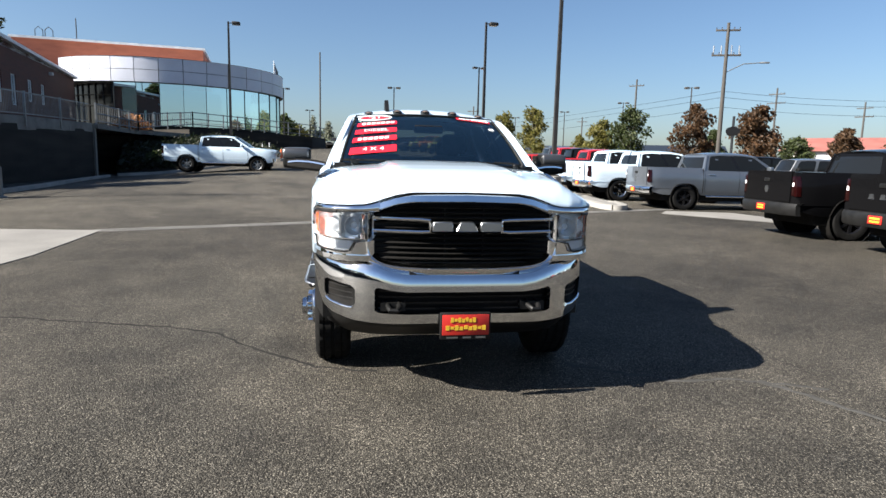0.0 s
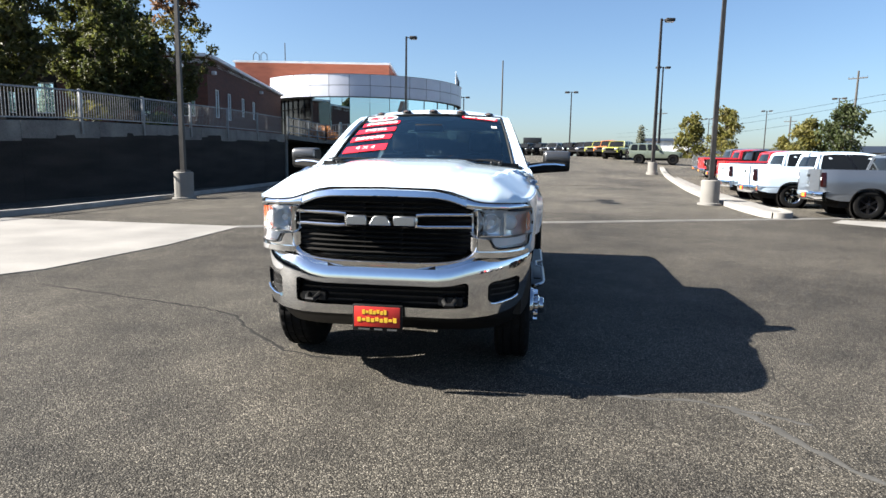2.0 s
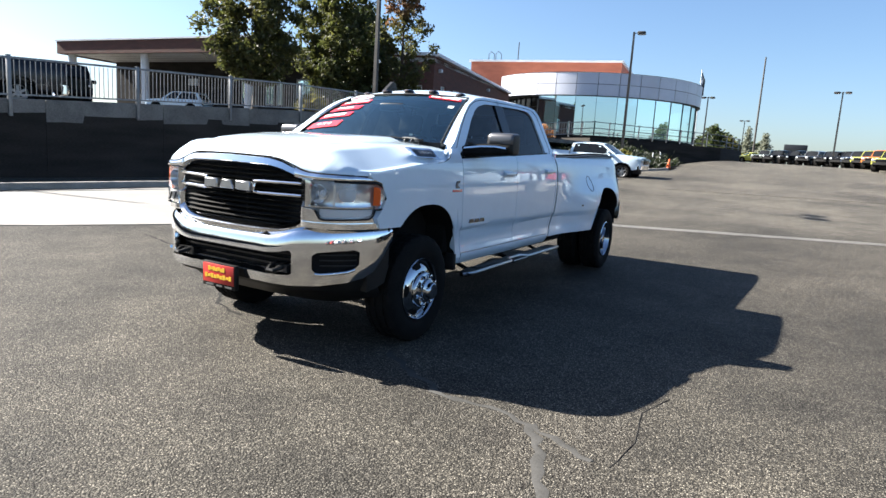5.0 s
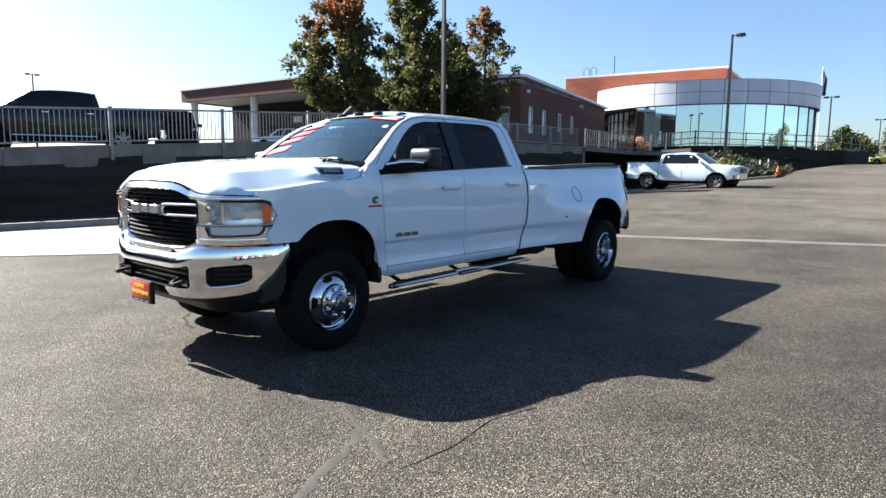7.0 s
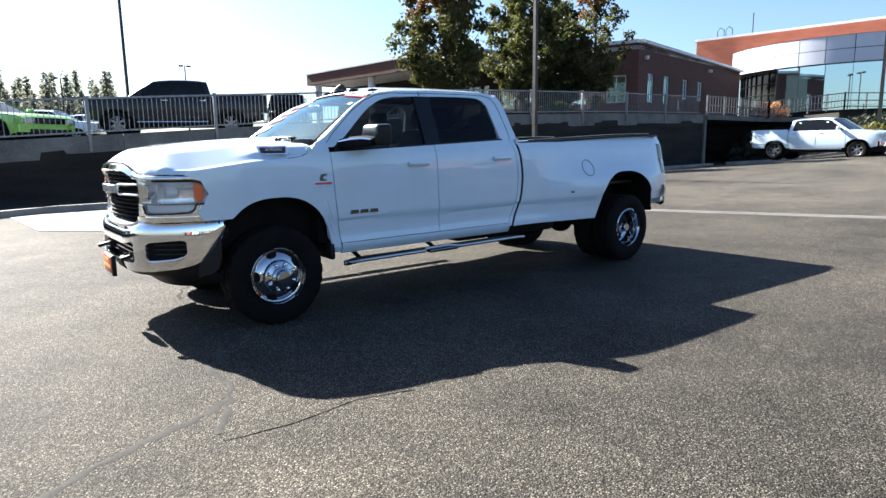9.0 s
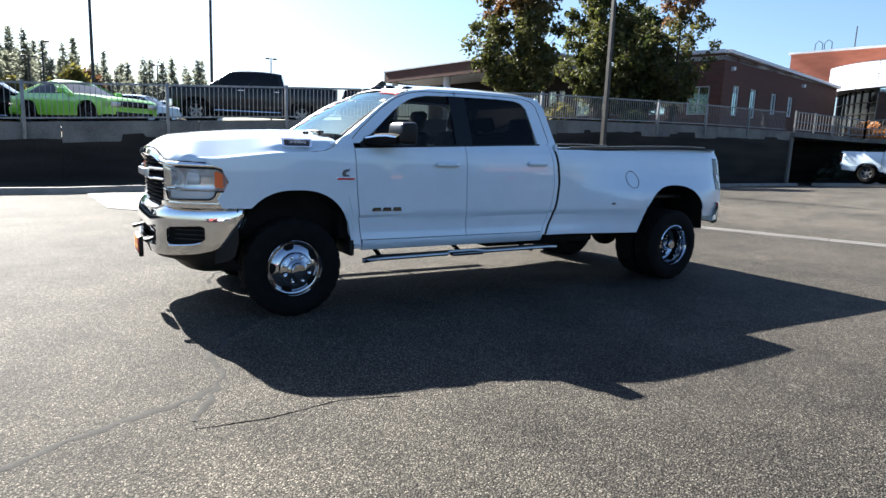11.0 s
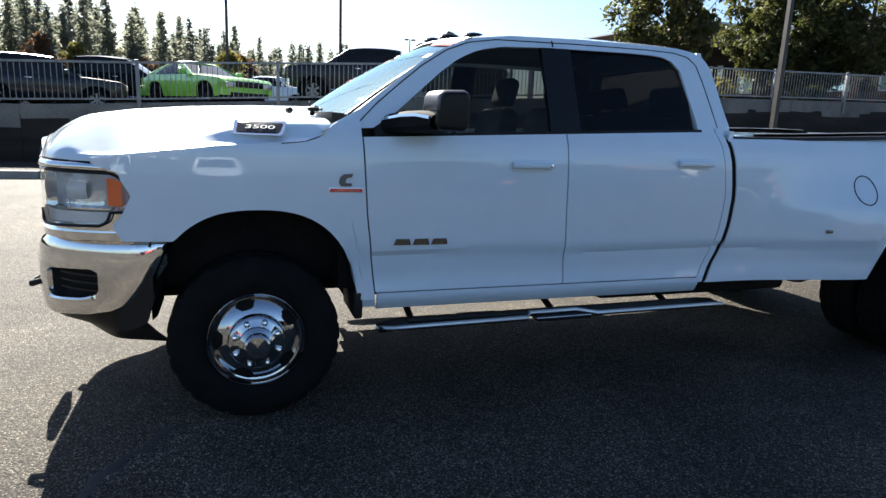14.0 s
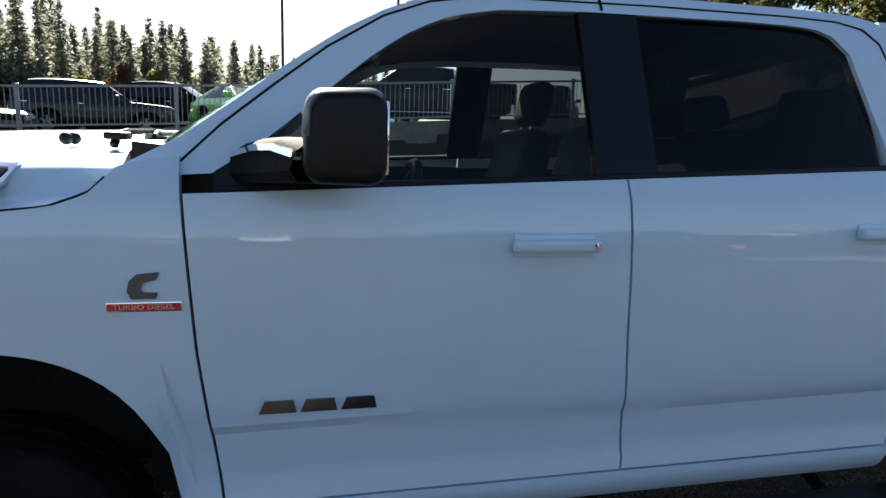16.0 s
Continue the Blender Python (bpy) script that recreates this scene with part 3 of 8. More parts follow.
ROOFLINE = [(0.30, 1.365), (0.36, 1.392), (0.48, 1.458), (0.60, 1.550), (0.72, 1.644), (0.84, 1.728), (0.96, 1.793), (1.10, 1.842), (1.30, 1.870), (1.70, 1.885), (2.15, 1.889), (2.38, 1.885), (2.48, 1.868), (2.535, 1.838), (2.568, 1.785), (2.588, 1.69), (2.610, 1.55), (2.64, 1.42)]
WINTOP = [(0.30, 1.36), (0.54, 1.375), (0.66, 1.455), (0.80, 1.575), (0.92, 1.675), (1.02, 1.740), (1.12, 1.783), (1.25, 1.808), (1.50, 1.822), (2.0, 1.833), (2.18, 1.832), (2.26, 1.824), (2.315, 1.800), (2.350, 1.755), (2.372, 1.68), (2.392, 1.55), (2.412, 1.415)]


def glass_half(y, z):
    return curve_at([(1.30, 0.905), (1.38, 0.880), (1.46, 0.850), (1.60, 0.790), (1.82, 0.695), (1.885, 0.655)], z)


for s in (1, -1):

    side_panel("fender", s, lambda z: curve_at([(0.86, -0.53), (0.93, -0.570), (0.985, -0.525), (1.06, -0.490), (1.12, -0.525), (1.155, -0.535), (1.175, -0.60), (1.19, -0.635), (1.23, -0.635)], z), seam1, lambda y: arch(ARCH_F, y, 0.865 if y < -0.2 else 0.515), fender_top, 44, 22, thick=0.03)
    # upper fender corner below the windscreen pillar
    side_panel("front_door", s, lambda z: seam1(z) + 0.007, lambda z: seam2(z) - 0.0035, const(0.592), lambda y: belt(y), 22, 30)
    side_panel("rear_door", s, lambda z: seam2(z) + 0.0035, lambda z: gap(z) - 0.066, const(0.592), lambda y: belt(y), 22, 30)
    side_panel("cab_corner", s, lambda z: gap(z) - 0.060, lambda z: gap(z) - 0.016, const(0.56), lambda y: belt(y) + 0.02, 4, 30)
    side_panel("rocker", s, const(0.565), const(2.48), const(0.500), const(0.586), 30, 6)
    side_panel("bed_side", s, lambda z: gap(z) + 0.016, const(5.20), lambda y: arch(ARCH_R, y, 0.555 if y < 4.2 else 0.70), lambda y: 1.388 + 0.068 * sstep(2.5, 4.8, y), 80, 30, thick=0.03)
    # dark strip added in the cab-to-bed gap to stand for its shade
    part("gap_shade_strip", sheet(B(), [[(s * (half(gap(z), z) - 0.007), gap(z) + e, z) for e in (-0.0155, 0.0155)] for z in lin(0.56, 1.385, 24)], (-s * 0.03, 0, 0)), UNDER, TRUCK)
    # door tops and pillars
    bm = B()
    P = []
    for y in [0.30, 0.36, 0.42, 0.48, 0.54] + lin(0.60, 2.40, 37) + [2.412, 2.44, 2.47, 2.50, 2.53, 2.55, 2.57, 2.59, 2.61, 2.63]:
        lo, hi = (curve_at(WINTOP, y) if y <= 2.412 else belt(y) - 0.02), curve_at(ROOFLINE, y)
        if y < 0.54:
            lo = min(lo, hi - 0.012)
        if y > 2.412:
            lo = min(lo, hi - 0.01)
        P.append([(s * glass_half(y, lo + (hi - lo) * v), y, lo + (hi - lo) * v) for v in lin(0, 1, 7)])
    sheet(bm, P, (-s * 0.04, 0, -0.004))
    part("pillar_frame", bm, WHITE, TRUCK, sharp=30)
    # shut line round the door tops
    bm = B()
    tube(bm, [(s * (glass_half(y, z) + 0.0005), y, z) for y, z in ((0.475, 1.40), (0.56, 1.485), (0.68, 1.585), (0.80, 1.68), (0.94, 1.768), (1.06, 1.815), (1.22, 1.842), (1.7, 1.856), (2.15, 1.861), (2.33, 1.857), (2.42, 1.838), (2.468, 1.795), (2.495, 1.70), (2.525, 1.55), (2.55, 1.42))], 0.003, 6)
    part("shut_line", bm, UNDER, TRUCK)
    bm = B()
    tube(bm, [(s * (glass_half(1.545, z) + 0.002), 1.545, z) for z in lin(1.83, 1.86, 3)], 0.004, 6)
    part("shut_line", bm, UNDER, TRUCK)
    # side windows
    for nm, ya, yb, mat in (("side_window", 0.56, 1.50, TINT), ("side_window", 1.635, 2.385, PRIVACY)):
        bm = B()
        sheet(bm, [[(s * (glass_half(y, z) - 0.016), y, z) for z in lin(belt(y) - 0.01, curve_at(WINTOP, y) + 0.006, 8)] for y in lin(ya, yb, 24)])
        part(nm, bm, mat, TRUCK, "tinted glass" if mat is PRIVACY else "lightly tinted glass", sharp=60)
    bm = B()
    sheet(bm, [[(s * (glass_half(y, z) - 0.004), y, z) for z in lin(belt(y) - 0.005, curve_at(WINTOP, y), 8)] for y in lin(1.475, 1.65, 4)], (-s * 0.03, 0, 0))
    part("door_pillar", bm, GLOSSBLACK, TRUCK, "gloss black pillar between the side windows")
    # black weather strip below and round the glass
    bm = B()
    tube(bm, [(s * (glass_half(y, belt(y)) + 0.004), y, belt(y) + 0.004) for y in lin(0.55, 2.42, 20)], 0.010, 6)
    part("weather_strip", bm, BLACK, TRUCK)
    # quarter triangle that carries the mirror
    bm = B()
    sheet(bm, [[(s * (glass_half(y, z) + 0.002), y, z) for z in lin(belt(y), min(1.47, curve_at(WINTOP, y)) - 0.004, 4)] for y in lin(0.545, 0.70, 5)], (-s * 0.02, 0, 0))
    part("mirror_base", bm, BLACK, TRUCK)
    # towing mirror: upright black head with rounded corners, chrome cap over the upper front, wedge arm
    def head(o, pick=None):
        prof = []
        for cy, cz, a0 in ((0.858, 1.412, -90), (0.858, 1.512, 0), (0.776, 1.508, 90), (0.770, 1.414, 180)):
            for k in range(6):
                a = radians(a0 + 18 * k)
                prof.append((cy + (0.034 + o) * math.cos(a), cz + (0.038 + o) * math.sin(a)))
            if a0 == 90:
                prof.append((0.739 - o, 1.466))
        prof.append(prof[0])
        if pick:
            prof = prof[pick[0]:pick[1]]
        rows_ = []
        for x, k in ((1.000, 0.90), (1.012, 0.97), (1.03, 1.0), (1.12, 1.0), (1.195, 0.985), (1.212, 0.95), (1.221, 0.87), (1.224, 0.72)):
            rows_.append([(s * (x + o), 0.817 + (y - 0.817) * k, 1.462 + (z - 1.462) * k) for y, z in prof])
        return rows_
    bm = B()
    rows_ = head(0)
    sheet(bm, rows_)
    for r in (rows_[0], rows_[-1]):
        bm.faces.new([bm.verts.new(p) for p in r[:-1]])
    mirror = part("door_mirror", bm, BLACK, TRUCK, "black towing mirror", sharp=55)
    bm = B()
    sheet(bm, [[(s * x, y0 + 0.015, z0), (s * x, y0, z0 + 0.02), (s * x, y0 + 0.01, z1 - 0.015), (s * x, y0 + 0.03, z1), (s * x, y1, z1), (s * x, y1, z0), (s * x, y0 + 0.015, z0)] for x, y0, y1, z0, z1 in ((0.84, 0.56, 0.80, 1.352, 1.425), (0.90, 0.585, 0.82, 1.356, 1.442), (1.00, 0.635, 0.84, 1.364, 1.456), (1.10, 0.675, 0.86, 1.372, 1.460), (1.19, 0.715, 0.86, 1.380, 1.450))])
    part("arm", bm, UNDER, mirror, sharp=40)
    bm = B()
    cap_rows = head(0.003, (9, 19))
    sheet(bm, cap_rows[1:7], (-s * 0.002, 0.003, -0.003))
    part("cap", bm, MIRRORCAP, mirror, "polished dark metal mirror cap", sharp=60)
    bm = B()
    sheet(bm, [[(s * x, y0 + 0.001, z1 - 0.026), (s * x, y0 + 0.004, z1 - 0.013)] for x, y0, z1 in ((0.88, 0.577, 1.437), (1.00, 0.635, 1.456), (1.10, 0.675, 1.460), (1.18, 0.711, 1.451))], (0, 0.010, 0))
    part("strip", bm, CHROME, mirror, "chrome strip")
    bm = B()
    box(bm, min(s * 1.03, s * 1.19), max(s * 1.03, s * 1.19), 0.888, 0.895, 1.395, 1.53, 0.002)
    part("mirror_glass", bm, CHROME, mirror)
    # door handles
    for y0 in (1.34, 2.345):
        bm = B()
        zz = 1.215 + 0.026 * (y0 - 1.34)
        hx = half(y0, zz)
        box(bm, min(s * (hx - 0.004), s * (hx + 0.004)), max(s * (hx - 0.004), s * (hx + 0.004)), y0 - 0.105, y0 + 0.105, zz - 0.028, zz + 0.030, 0.0035)
        h = part("door_handle", bm, WHITE, TRUCK)
        bm = B()
        box(bm, min(s * (hx + 0.012), s * (hx + 0.036)), max(s * (hx + 0.012), s * (hx + 0.036)), y0 - 0.115, y0 + 0.115, zz - 0.012, zz + 0.020, 0.010, seg=3)
        box(bm, min(s * hx, s * (hx + 0.03)), max(s * hx, s * (hx + 0.03)), y0 - 0.110, y0 - 0.085, zz - 0.012, zz + 0.018, 0.004)
        box(bm, min(s * hx, s * (hx + 0.03)), max(s * hx, s * (hx + 0.03)), y0 + 0.085, y0 + 0.110, zz - 0.012, zz + 0.018, 0.004)
        part("grip", bm, WHITE, h)
        if y0 < 2:
            part("keyhole", lathe(B(), [(0.009, 0), (0.009, 0.003), (0.001, 0.004)], 12, "x", (s * (hx + 0.036), y0 + 0.098, zz + 0.004)), CHROME, h)
    # black arch lip and wheel house
    bm = B()
    P = []
    for k in range(25):
        a = math.pi * k / 24
        y = ARCH_F[0] - math.cos(a) * ARCH_F[1] * 0.999
        z = arch(ARCH_F, y, 0.47)
        P.append([(s * (half(y, z) - 0.004), y, z), (s * 0.78, y * 0.97, z - 0.01), (s * 0.50, y * 0.97, z - 0.01), (s * 0.48, y * 0.97, 0.5)])
    sheet(bm, P)
    part("wheel_housing", bm, UNDER, TRUCK)
    bm = B()
    P = []
    for k in range(25):
        a = math.pi * k / 24
        y = ARCH_R[0] - math.cos(a) * ARCH_R[1] * 0.999
        z = arch(ARCH_R, y, 0.56)
        P.append([(s * (half(y, z) - 0.004), y, z), (s * 0.9, ARCH_R[0] + (y - ARCH_R[0]) * 0.98, z - 0.01), (s * 0.50, ARCH_R[0] + (y - ARCH_R[0]) * 0.98, z - 0.01), (s * 0.48, ARCH_R[0] + (y - ARCH_R[0]) * 0.98, 0.5)])
    sheet(bm, P)
    part("wheel_housing", bm, UNDER, TRUCK)
    # mud guard edge behind the front wheel and at the bed's tail
    bm = B()
    box(bm, min(s * 0.62, s * 0.93), max(s * 0.62, s * 0.93), 0.45, 0.495, 0.46, 0.60, 0.015)
    part("splash_guard", bm, BLACK, TRUCK)
    # running board
    step = part("running_board", sheet(B(), [[(s * 0.935, y, z0 + 0.0), (s * (xo - 0.012), y, z0 - 0.003), (s * xo, y, z0 - 0.014), (s * (xo - 0.008), y, z0 - 0.030), (s * 0.94, y, z0 - 0.036), (s * 0.935, y, z0)] for y, z0, xo in ((0.56, 0.438, 1.0), (0.66, 0.458, 1.044), (1.33, 0.464, 1.046), (1.37, 0.464, 0.985), (1.64, 0.466, 0.985), (1.73, 0.466, 1.046), (2.46, 0.470, 1.046), (2.57, 0.462, 1.03))]), BLACK, TRUCK, "black running board with a brushed metal edge")
    part("edge", tube(B(), [(s * 0.965, 0.555, 0.424), (s * 1.030, 0.625, 0.438), (s * 1.042, 0.70, 0.446), (s * 1.042, 1.33, 0.452), (s * 0.986, 1.365, 0.458), (s * 0.984, 1.64, 0.460), (s * 1.040, 1.74, 0.453), (s * 1.042, 2.48, 0.458), (s * 1.03, 2.58, 0.452)], 0.012, 8), SATIN, step, "brushed metal edge")
    pad = part("tread_pad", box(B(), min(s * 0.975, s * 1.044), max(s * 0.975, s * 1.044), 1.385, 1.705, 0.425, 0.448, 0.005), BLACK, step)
    part("pad_lip", tube(B(), [(s * 1.044, 1.38, 0.444), (s * 1.046, 1.70, 0.447)], 0.0035, 6), SATIN, pad)
    part("tread_pad", box(B(), min(s * 0.955, s * 1.018), max(s * 0.955, s * 1.018), 0.70, 1.30, 0.459, 0.466, 0.002), BLACK, step)
    for yb in (0.75, 1.55, 2.3):
        part("bracket", tube(B(), [(s * 0.70, yb, 0.50), (s * 0.90, yb, 0.43), (s * 1.0, yb, 0.435)], 0.018, 6), UNDER, step)

# ---- glass, roof, hood
def screen(u, v):
    """Windscreen surface: u across (-1..1), v from cowl to header."""
    w = 0.765 + (0.615 - 0.765) * v
    y = 0.285 + (1.035 - 0.285) * v + 0.13 * u * u * (1 - 0.45 * v)
    z = 1.425 + (1.862 - 1.425) * v + 0.028 * math.sin(math.pi * v) - 0.022 * u * u
    return (u * w, y, z)


part("windscreen", sheet(B(), [[screen(u, v) for v in lin(0, 1, 10)] for u in lin(-1, 1, 25)]), CLEAR, TRUCK, "clear windscreen with red and white sale banners", sharp=80)
for s in (-1, 1):
    bm = B()
    sheet(bm, [[(Vector(screen(s * 1.0, v)) + Vector((s * 0.004, 0.004, 0.006)))[:], (s * (glass_half(0, curve_at(ROOFLINE, screen(s, v)[1])) - 0.002), screen(s, v)[1] + 0.01 + 0.02 * (1 - v), curve_at(ROOFLINE, screen(s, v)[1] + 0.02) - 0.002)] for v in lin(0, 1, 16)], (0, 0.012, -0.014))
    part("windscreen_pillar", bm, WHITE, TRUCK, sharp=40)
bm = B()
for s in (-1, 1):
    tube(bm, [(Vector(screen(s * 0.995, v)) + Vector((0, -0.002, 0.004)))[:] for v in lin(0, 1, 14)], 0.011, 6)
tube(bm, [(Vector(screen(u, 1.0)) + Vector((0, 0.0, 0.003)))[:] for u in lin(-1, 1, 17)], 0.011, 6)
part("windscreen_seal", bm, BLACK, TRUCK)
part("black_border", sheet(B(), [[(Vector(screen(u, v)) + Vector((0, 0.004, -0.006)))[:] for v in lin(0, 0.085, 3)] for u in lin(-0.99, 0.99, 21)]), GLOSSBLACK, TRUCK)


def roof_z(x, y):
    e = curve_at(ROOFLINE, y)
    c = abs(x) / 0.655
    return e + 0.052 * (1 - c ** 2.4) * sstep(0.9, 1.25, y) * (1 - sstep(2.36, 2.60, y)) + 0.012 * (1 - c ** 2)


bm = B()
sheet(bm, [[(x, y + (0.16 * 0.55 * (abs(x) / 0.655) ** 2 if y < 1.02 else 0), roof_z(x, max(y, 1.03))) for y in lin(1.0, 2.545, 26)] for x in lin(-0.655, 0.655, 27)], (0, 0, -0.03))
part("roof", bm, WHITE, TRUCK, sharp=60)
# cab's rear wall with its window
bm = B()
sheet(bm, [[(x, 2.535 + 0.085 * v + 0.02 * (1 - (x / 0.7) ** 2), 1.872 - 0.44 * v) for v in (0, 0.16)] for x in lin(-0.655, 0.655, 9)], (0, -0.03, 0))
sheet(bm, [[(x, 2.535 + 0.085 * v + 0.02 * (1 - (x / 0.9) ** 2), 1.872 - 0.44 * v) for v in (0.9, 1.0)] for x in lin(-0.82, 0.82, 9)], (0, -0.03, 0))
sheet(bm, [[(x, 2.625 + 0.015 * (1 - (x / 0.9) ** 2), z) for z in lin(0.6, 1.432, 5)] for x in lin(-0.90, 0.90, 9)], (0, -0.03, 0))
for s in (-1, 1):
    sheet(bm, [[(s * (0.655 + 0.19 * v), 2.535 + 0.085 * v, 1.872 - 0.44 * v), (s * (0.52 + 0.08 * v), 2.540 + 0.085 * v, 1.872 - 0.44 * v)] for v in lin(0, 1, 6)], (0, -0.03, 0))
part("cab_rear", bm, WHITE, TRUCK)
part("rear_window", sheet(B(), [[(x, 2.532 + 0.088 * v + 0.02 * (1 - (x / 0.7) ** 2), 1.872 - 0.44 * v) for v in lin(0.12, 0.94, 5)] for x in lin(-0.62, 0.62, 9)]), PRIVACY, TRUCK, "dark tinted glass")


def nose(x):
    """Plan line of the front end at x: the hood's lip, brow and lamps follow it."""
    return curve_at([(0, -0.915), (0.36, -0.908), (0.575, -0.885), (0.69, -0.860), (0.785, -0.806), (0.845, -0.726), (0.885, -0.630), (0.905, -0.545), (0.915, -0.50)], abs(x))


def lip(x):
    """Height of the hood's front lip at x: a raised middle over the grille, stepping down to the lamps."""
    return curve_at([(0, 1.286), (0.33, 1.281), (0.42, 1.266), (0.50, 1.238), (0.56, 1.216), (0.61, 1.205), (0.70, 1.200), (0.86, 1.197), (0.92, 1.190)], abs(x))


def hood_pt(u, v):
    """Hood surface: u across, v from the grille to the cowl."""
    a = abs(u)
    front = -0.9
    for _ in range(4):
        front = nose(u * (half(front, 1.2) - 0.012)) + 0.010
    x0 = a * (half(front, 1.2) - 0.012)
    rear = 0.285 + 0.08 * a ** 2
    y = front + (rear - front) * v
    edge = half(y, 1.2) - 0.013
    zc = curve_at([(-0.91, 1.310), (-0.85, 1.352), (-0.75, 1.384), (-0.55, 1.416), (-0.30, 1.442), (0.0, 1.460), (0.25, 1.468)], y)
    ze = curve_at([(0.0, fender_top(min(y, 0.10)) + 0.006), (0.10, 1.294), (0.25, 1.306), (0.40, 1.316)], y)
    firm = 0.55 + 0.45 * sstep(-0.9, -0.45, y)
    crown = [(0, 0), (0.34, 0.002), (0.42, 0.008), (0.50, 0.034), (0.62, 0.044), (0.78, 0.057), (0.86, 0.070), (0.93, 0.09)]
    # rear: a steep flank close to the fender
    z = zc - curve_at(crown, a) * firm
    if a > 0.86:
        w = (a - 0.86) / 0.14
        z += (ze - z) * curve_at([(0, 0), (0.15, 0.035), (0.3, 0.13), (0.5, 0.42), (0.7, 0.70), (0.8, 0.80), (1, 1)], w)
        x = edge * curve_at([(0, 0.86), (0.15, 0.892), (0.3, 0.919), (0.5, 0.940), (0.7, 0.956), (0.8, 0.966), (1, 1)], w)
    else:
        x = a * edge
    # front: a sloping plane beside the raised middle, running out to the fender's flatter crest
    ledge = sstep(0.12, -0.30, y)
    knee = zc - 0.058 * firm
    zf = zc - curve_at([(0, 0), (0.34, 0.002), (0.42, 0.008), (0.50, 0.032), (0.62, 0.040), (0.70, 0.048), (0.75, 0.058)], a) * firm
    if a > 0.75:
        zf = knee + (ze + 0.008 - knee) * ((a - 0.75) / 0.215)
    if a > 0.965:
        zf = ze + 0.008 * (1 - ((a - 0.965) / 0.035) ** 1.6)
    z += (zf - z) * ledge
    x += (a * edge - x) * ledge
    reach = 0.22 - 0.16 * sstep(0.72, 1.0, a)
    d = y - front
    if d < reach:
        k = (1 - (1 - d / reach) ** 2.6) ** 0.8
        z = lip(x0) + (max(z, lip(x0) + 0.012) - lip(x0)) * k
    return (math.copysign(x, u), y, z)


flank = [0.871, 0.881, 0.891, 0.902, 0.916, 0.930, 0.944, 0.958, 0.966, 0.972, 0.986, 1]
us = [-u for u in flank[::-1]] + lin(-0.86, 0.86, 83) + flank
part("hood", sheet(B(), [[hood_pt(u, v) for v in [0, 0.008, 0.02, 0.035, 0.055, 0.08, 0.11, 0.145, 0.18, 0.22, 0.26] + lin(0.30, 1, 18)] for u in us], (0, 0.004, -0.02)), WHITE, TRUCK, sharp=50)
for s in (1, -1):
    part("shut_line", tube(B(), [(s * (half(y, fender_top(y)) - 0.005), y, fender_top(y) + 0.003) for y in lin(0.12, 0.33, 9)], 0.0028, 5), UNDER, TRUCK)
part("shut_line", tube(B(), [(Vector(hood_pt(u, 0.0)) + Vector((0, -0.002, -0.003)))[:] for u in lin(-0.995, 0.995, 61)], 0.005, 5), UNDER, TRUCK)
# cowl and wipers
part("cowl", sheet(B(), [[(x, y, z) for y, z in ((0.27 + 0.09 * (x / 0.8) ** 2, 1.440), (0.36 + 0.10 * (x / 0.8) ** 2, 1.430))] for x in lin(-0.80, 0.80, 13)], (0, 0, -0.05)), BLACK, TRUCK)
for sx in (0.12, -0.52):
    w = part("wiper", tube(B(), [(sx + 0.40, 0.350, 1.452), (sx + 0.28, 0.332, 1.462), (sx, 0.312, 1.462), (sx - 0.20, 0.335, 1.464)], 0.007, 6), BLACK, TRUCK)
    part("blade", box(B(), sx - 0.23, sx + 0.26, 0.326, 0.338, 1.452, 1.464, 0.003), BLACK, w)
for s in (1, -1):
    w = part("wiper_arm", tube(B(), [(s * 0.66, 0.285, 1.425), (s * 0.645, 0.290, 1.448), (s * 0.60, 0.305, 1.460), (s * 0.47, 0.335, 1.464)], [0.011, 0.012, 0.010, 0.007], 8), BLACK, TRUCK)
    part("pivot_cap", box(B(), s * 0.645 - 0.03, s * 0.645 + 0.03, 0.265, 0.320, 1.440, 1.460, 0.007), BLACK, w)
for sx in (0.60, 0.66):
    part("washer_nozzle", ball(B(), (sx, 0.18, 1.44), 0.016, 8), BLACK, TRUCK)

# hood-side badge plates with the model number
def hood_side(y, z):
    """The hood's half width at y and height z on its flank."""
    lo, hi = 0.55, 1.0
    for _ in range(18):
        u = (lo + hi) / 2
        v = 0.5
        for _ in range(4):
            v += (y - hood_pt(u, v)[1]) / 1.2
        lo, hi = (u, hi) if hood_pt(u, v)[2] > z else (lo, u)
    return hood_pt(u, v)[0]


BY0, BY1, BZ0, BZ1 = -0.062, 0.128, 1.338, 1.380
BX = [hood_side(y, z) for y, z in ((BY0, BZ0), (BY1, BZ0), (BY0, BZ1), (BY1, BZ1))]


BGY, BGZ = (BX[1] + BX[3] - BX[0] - BX[2]) / 2 / (BY1 - BY0), (BX[2] + BX[3] - BX[0] - BX[1]) / 2 / (BZ1 - BZ0)


def badge_x(y, z):
    return sum(BX) / 4 + BGY * (y - (BY0 + BY1) / 2) + BGZ * (z - (BZ0 + BZ1) / 2)


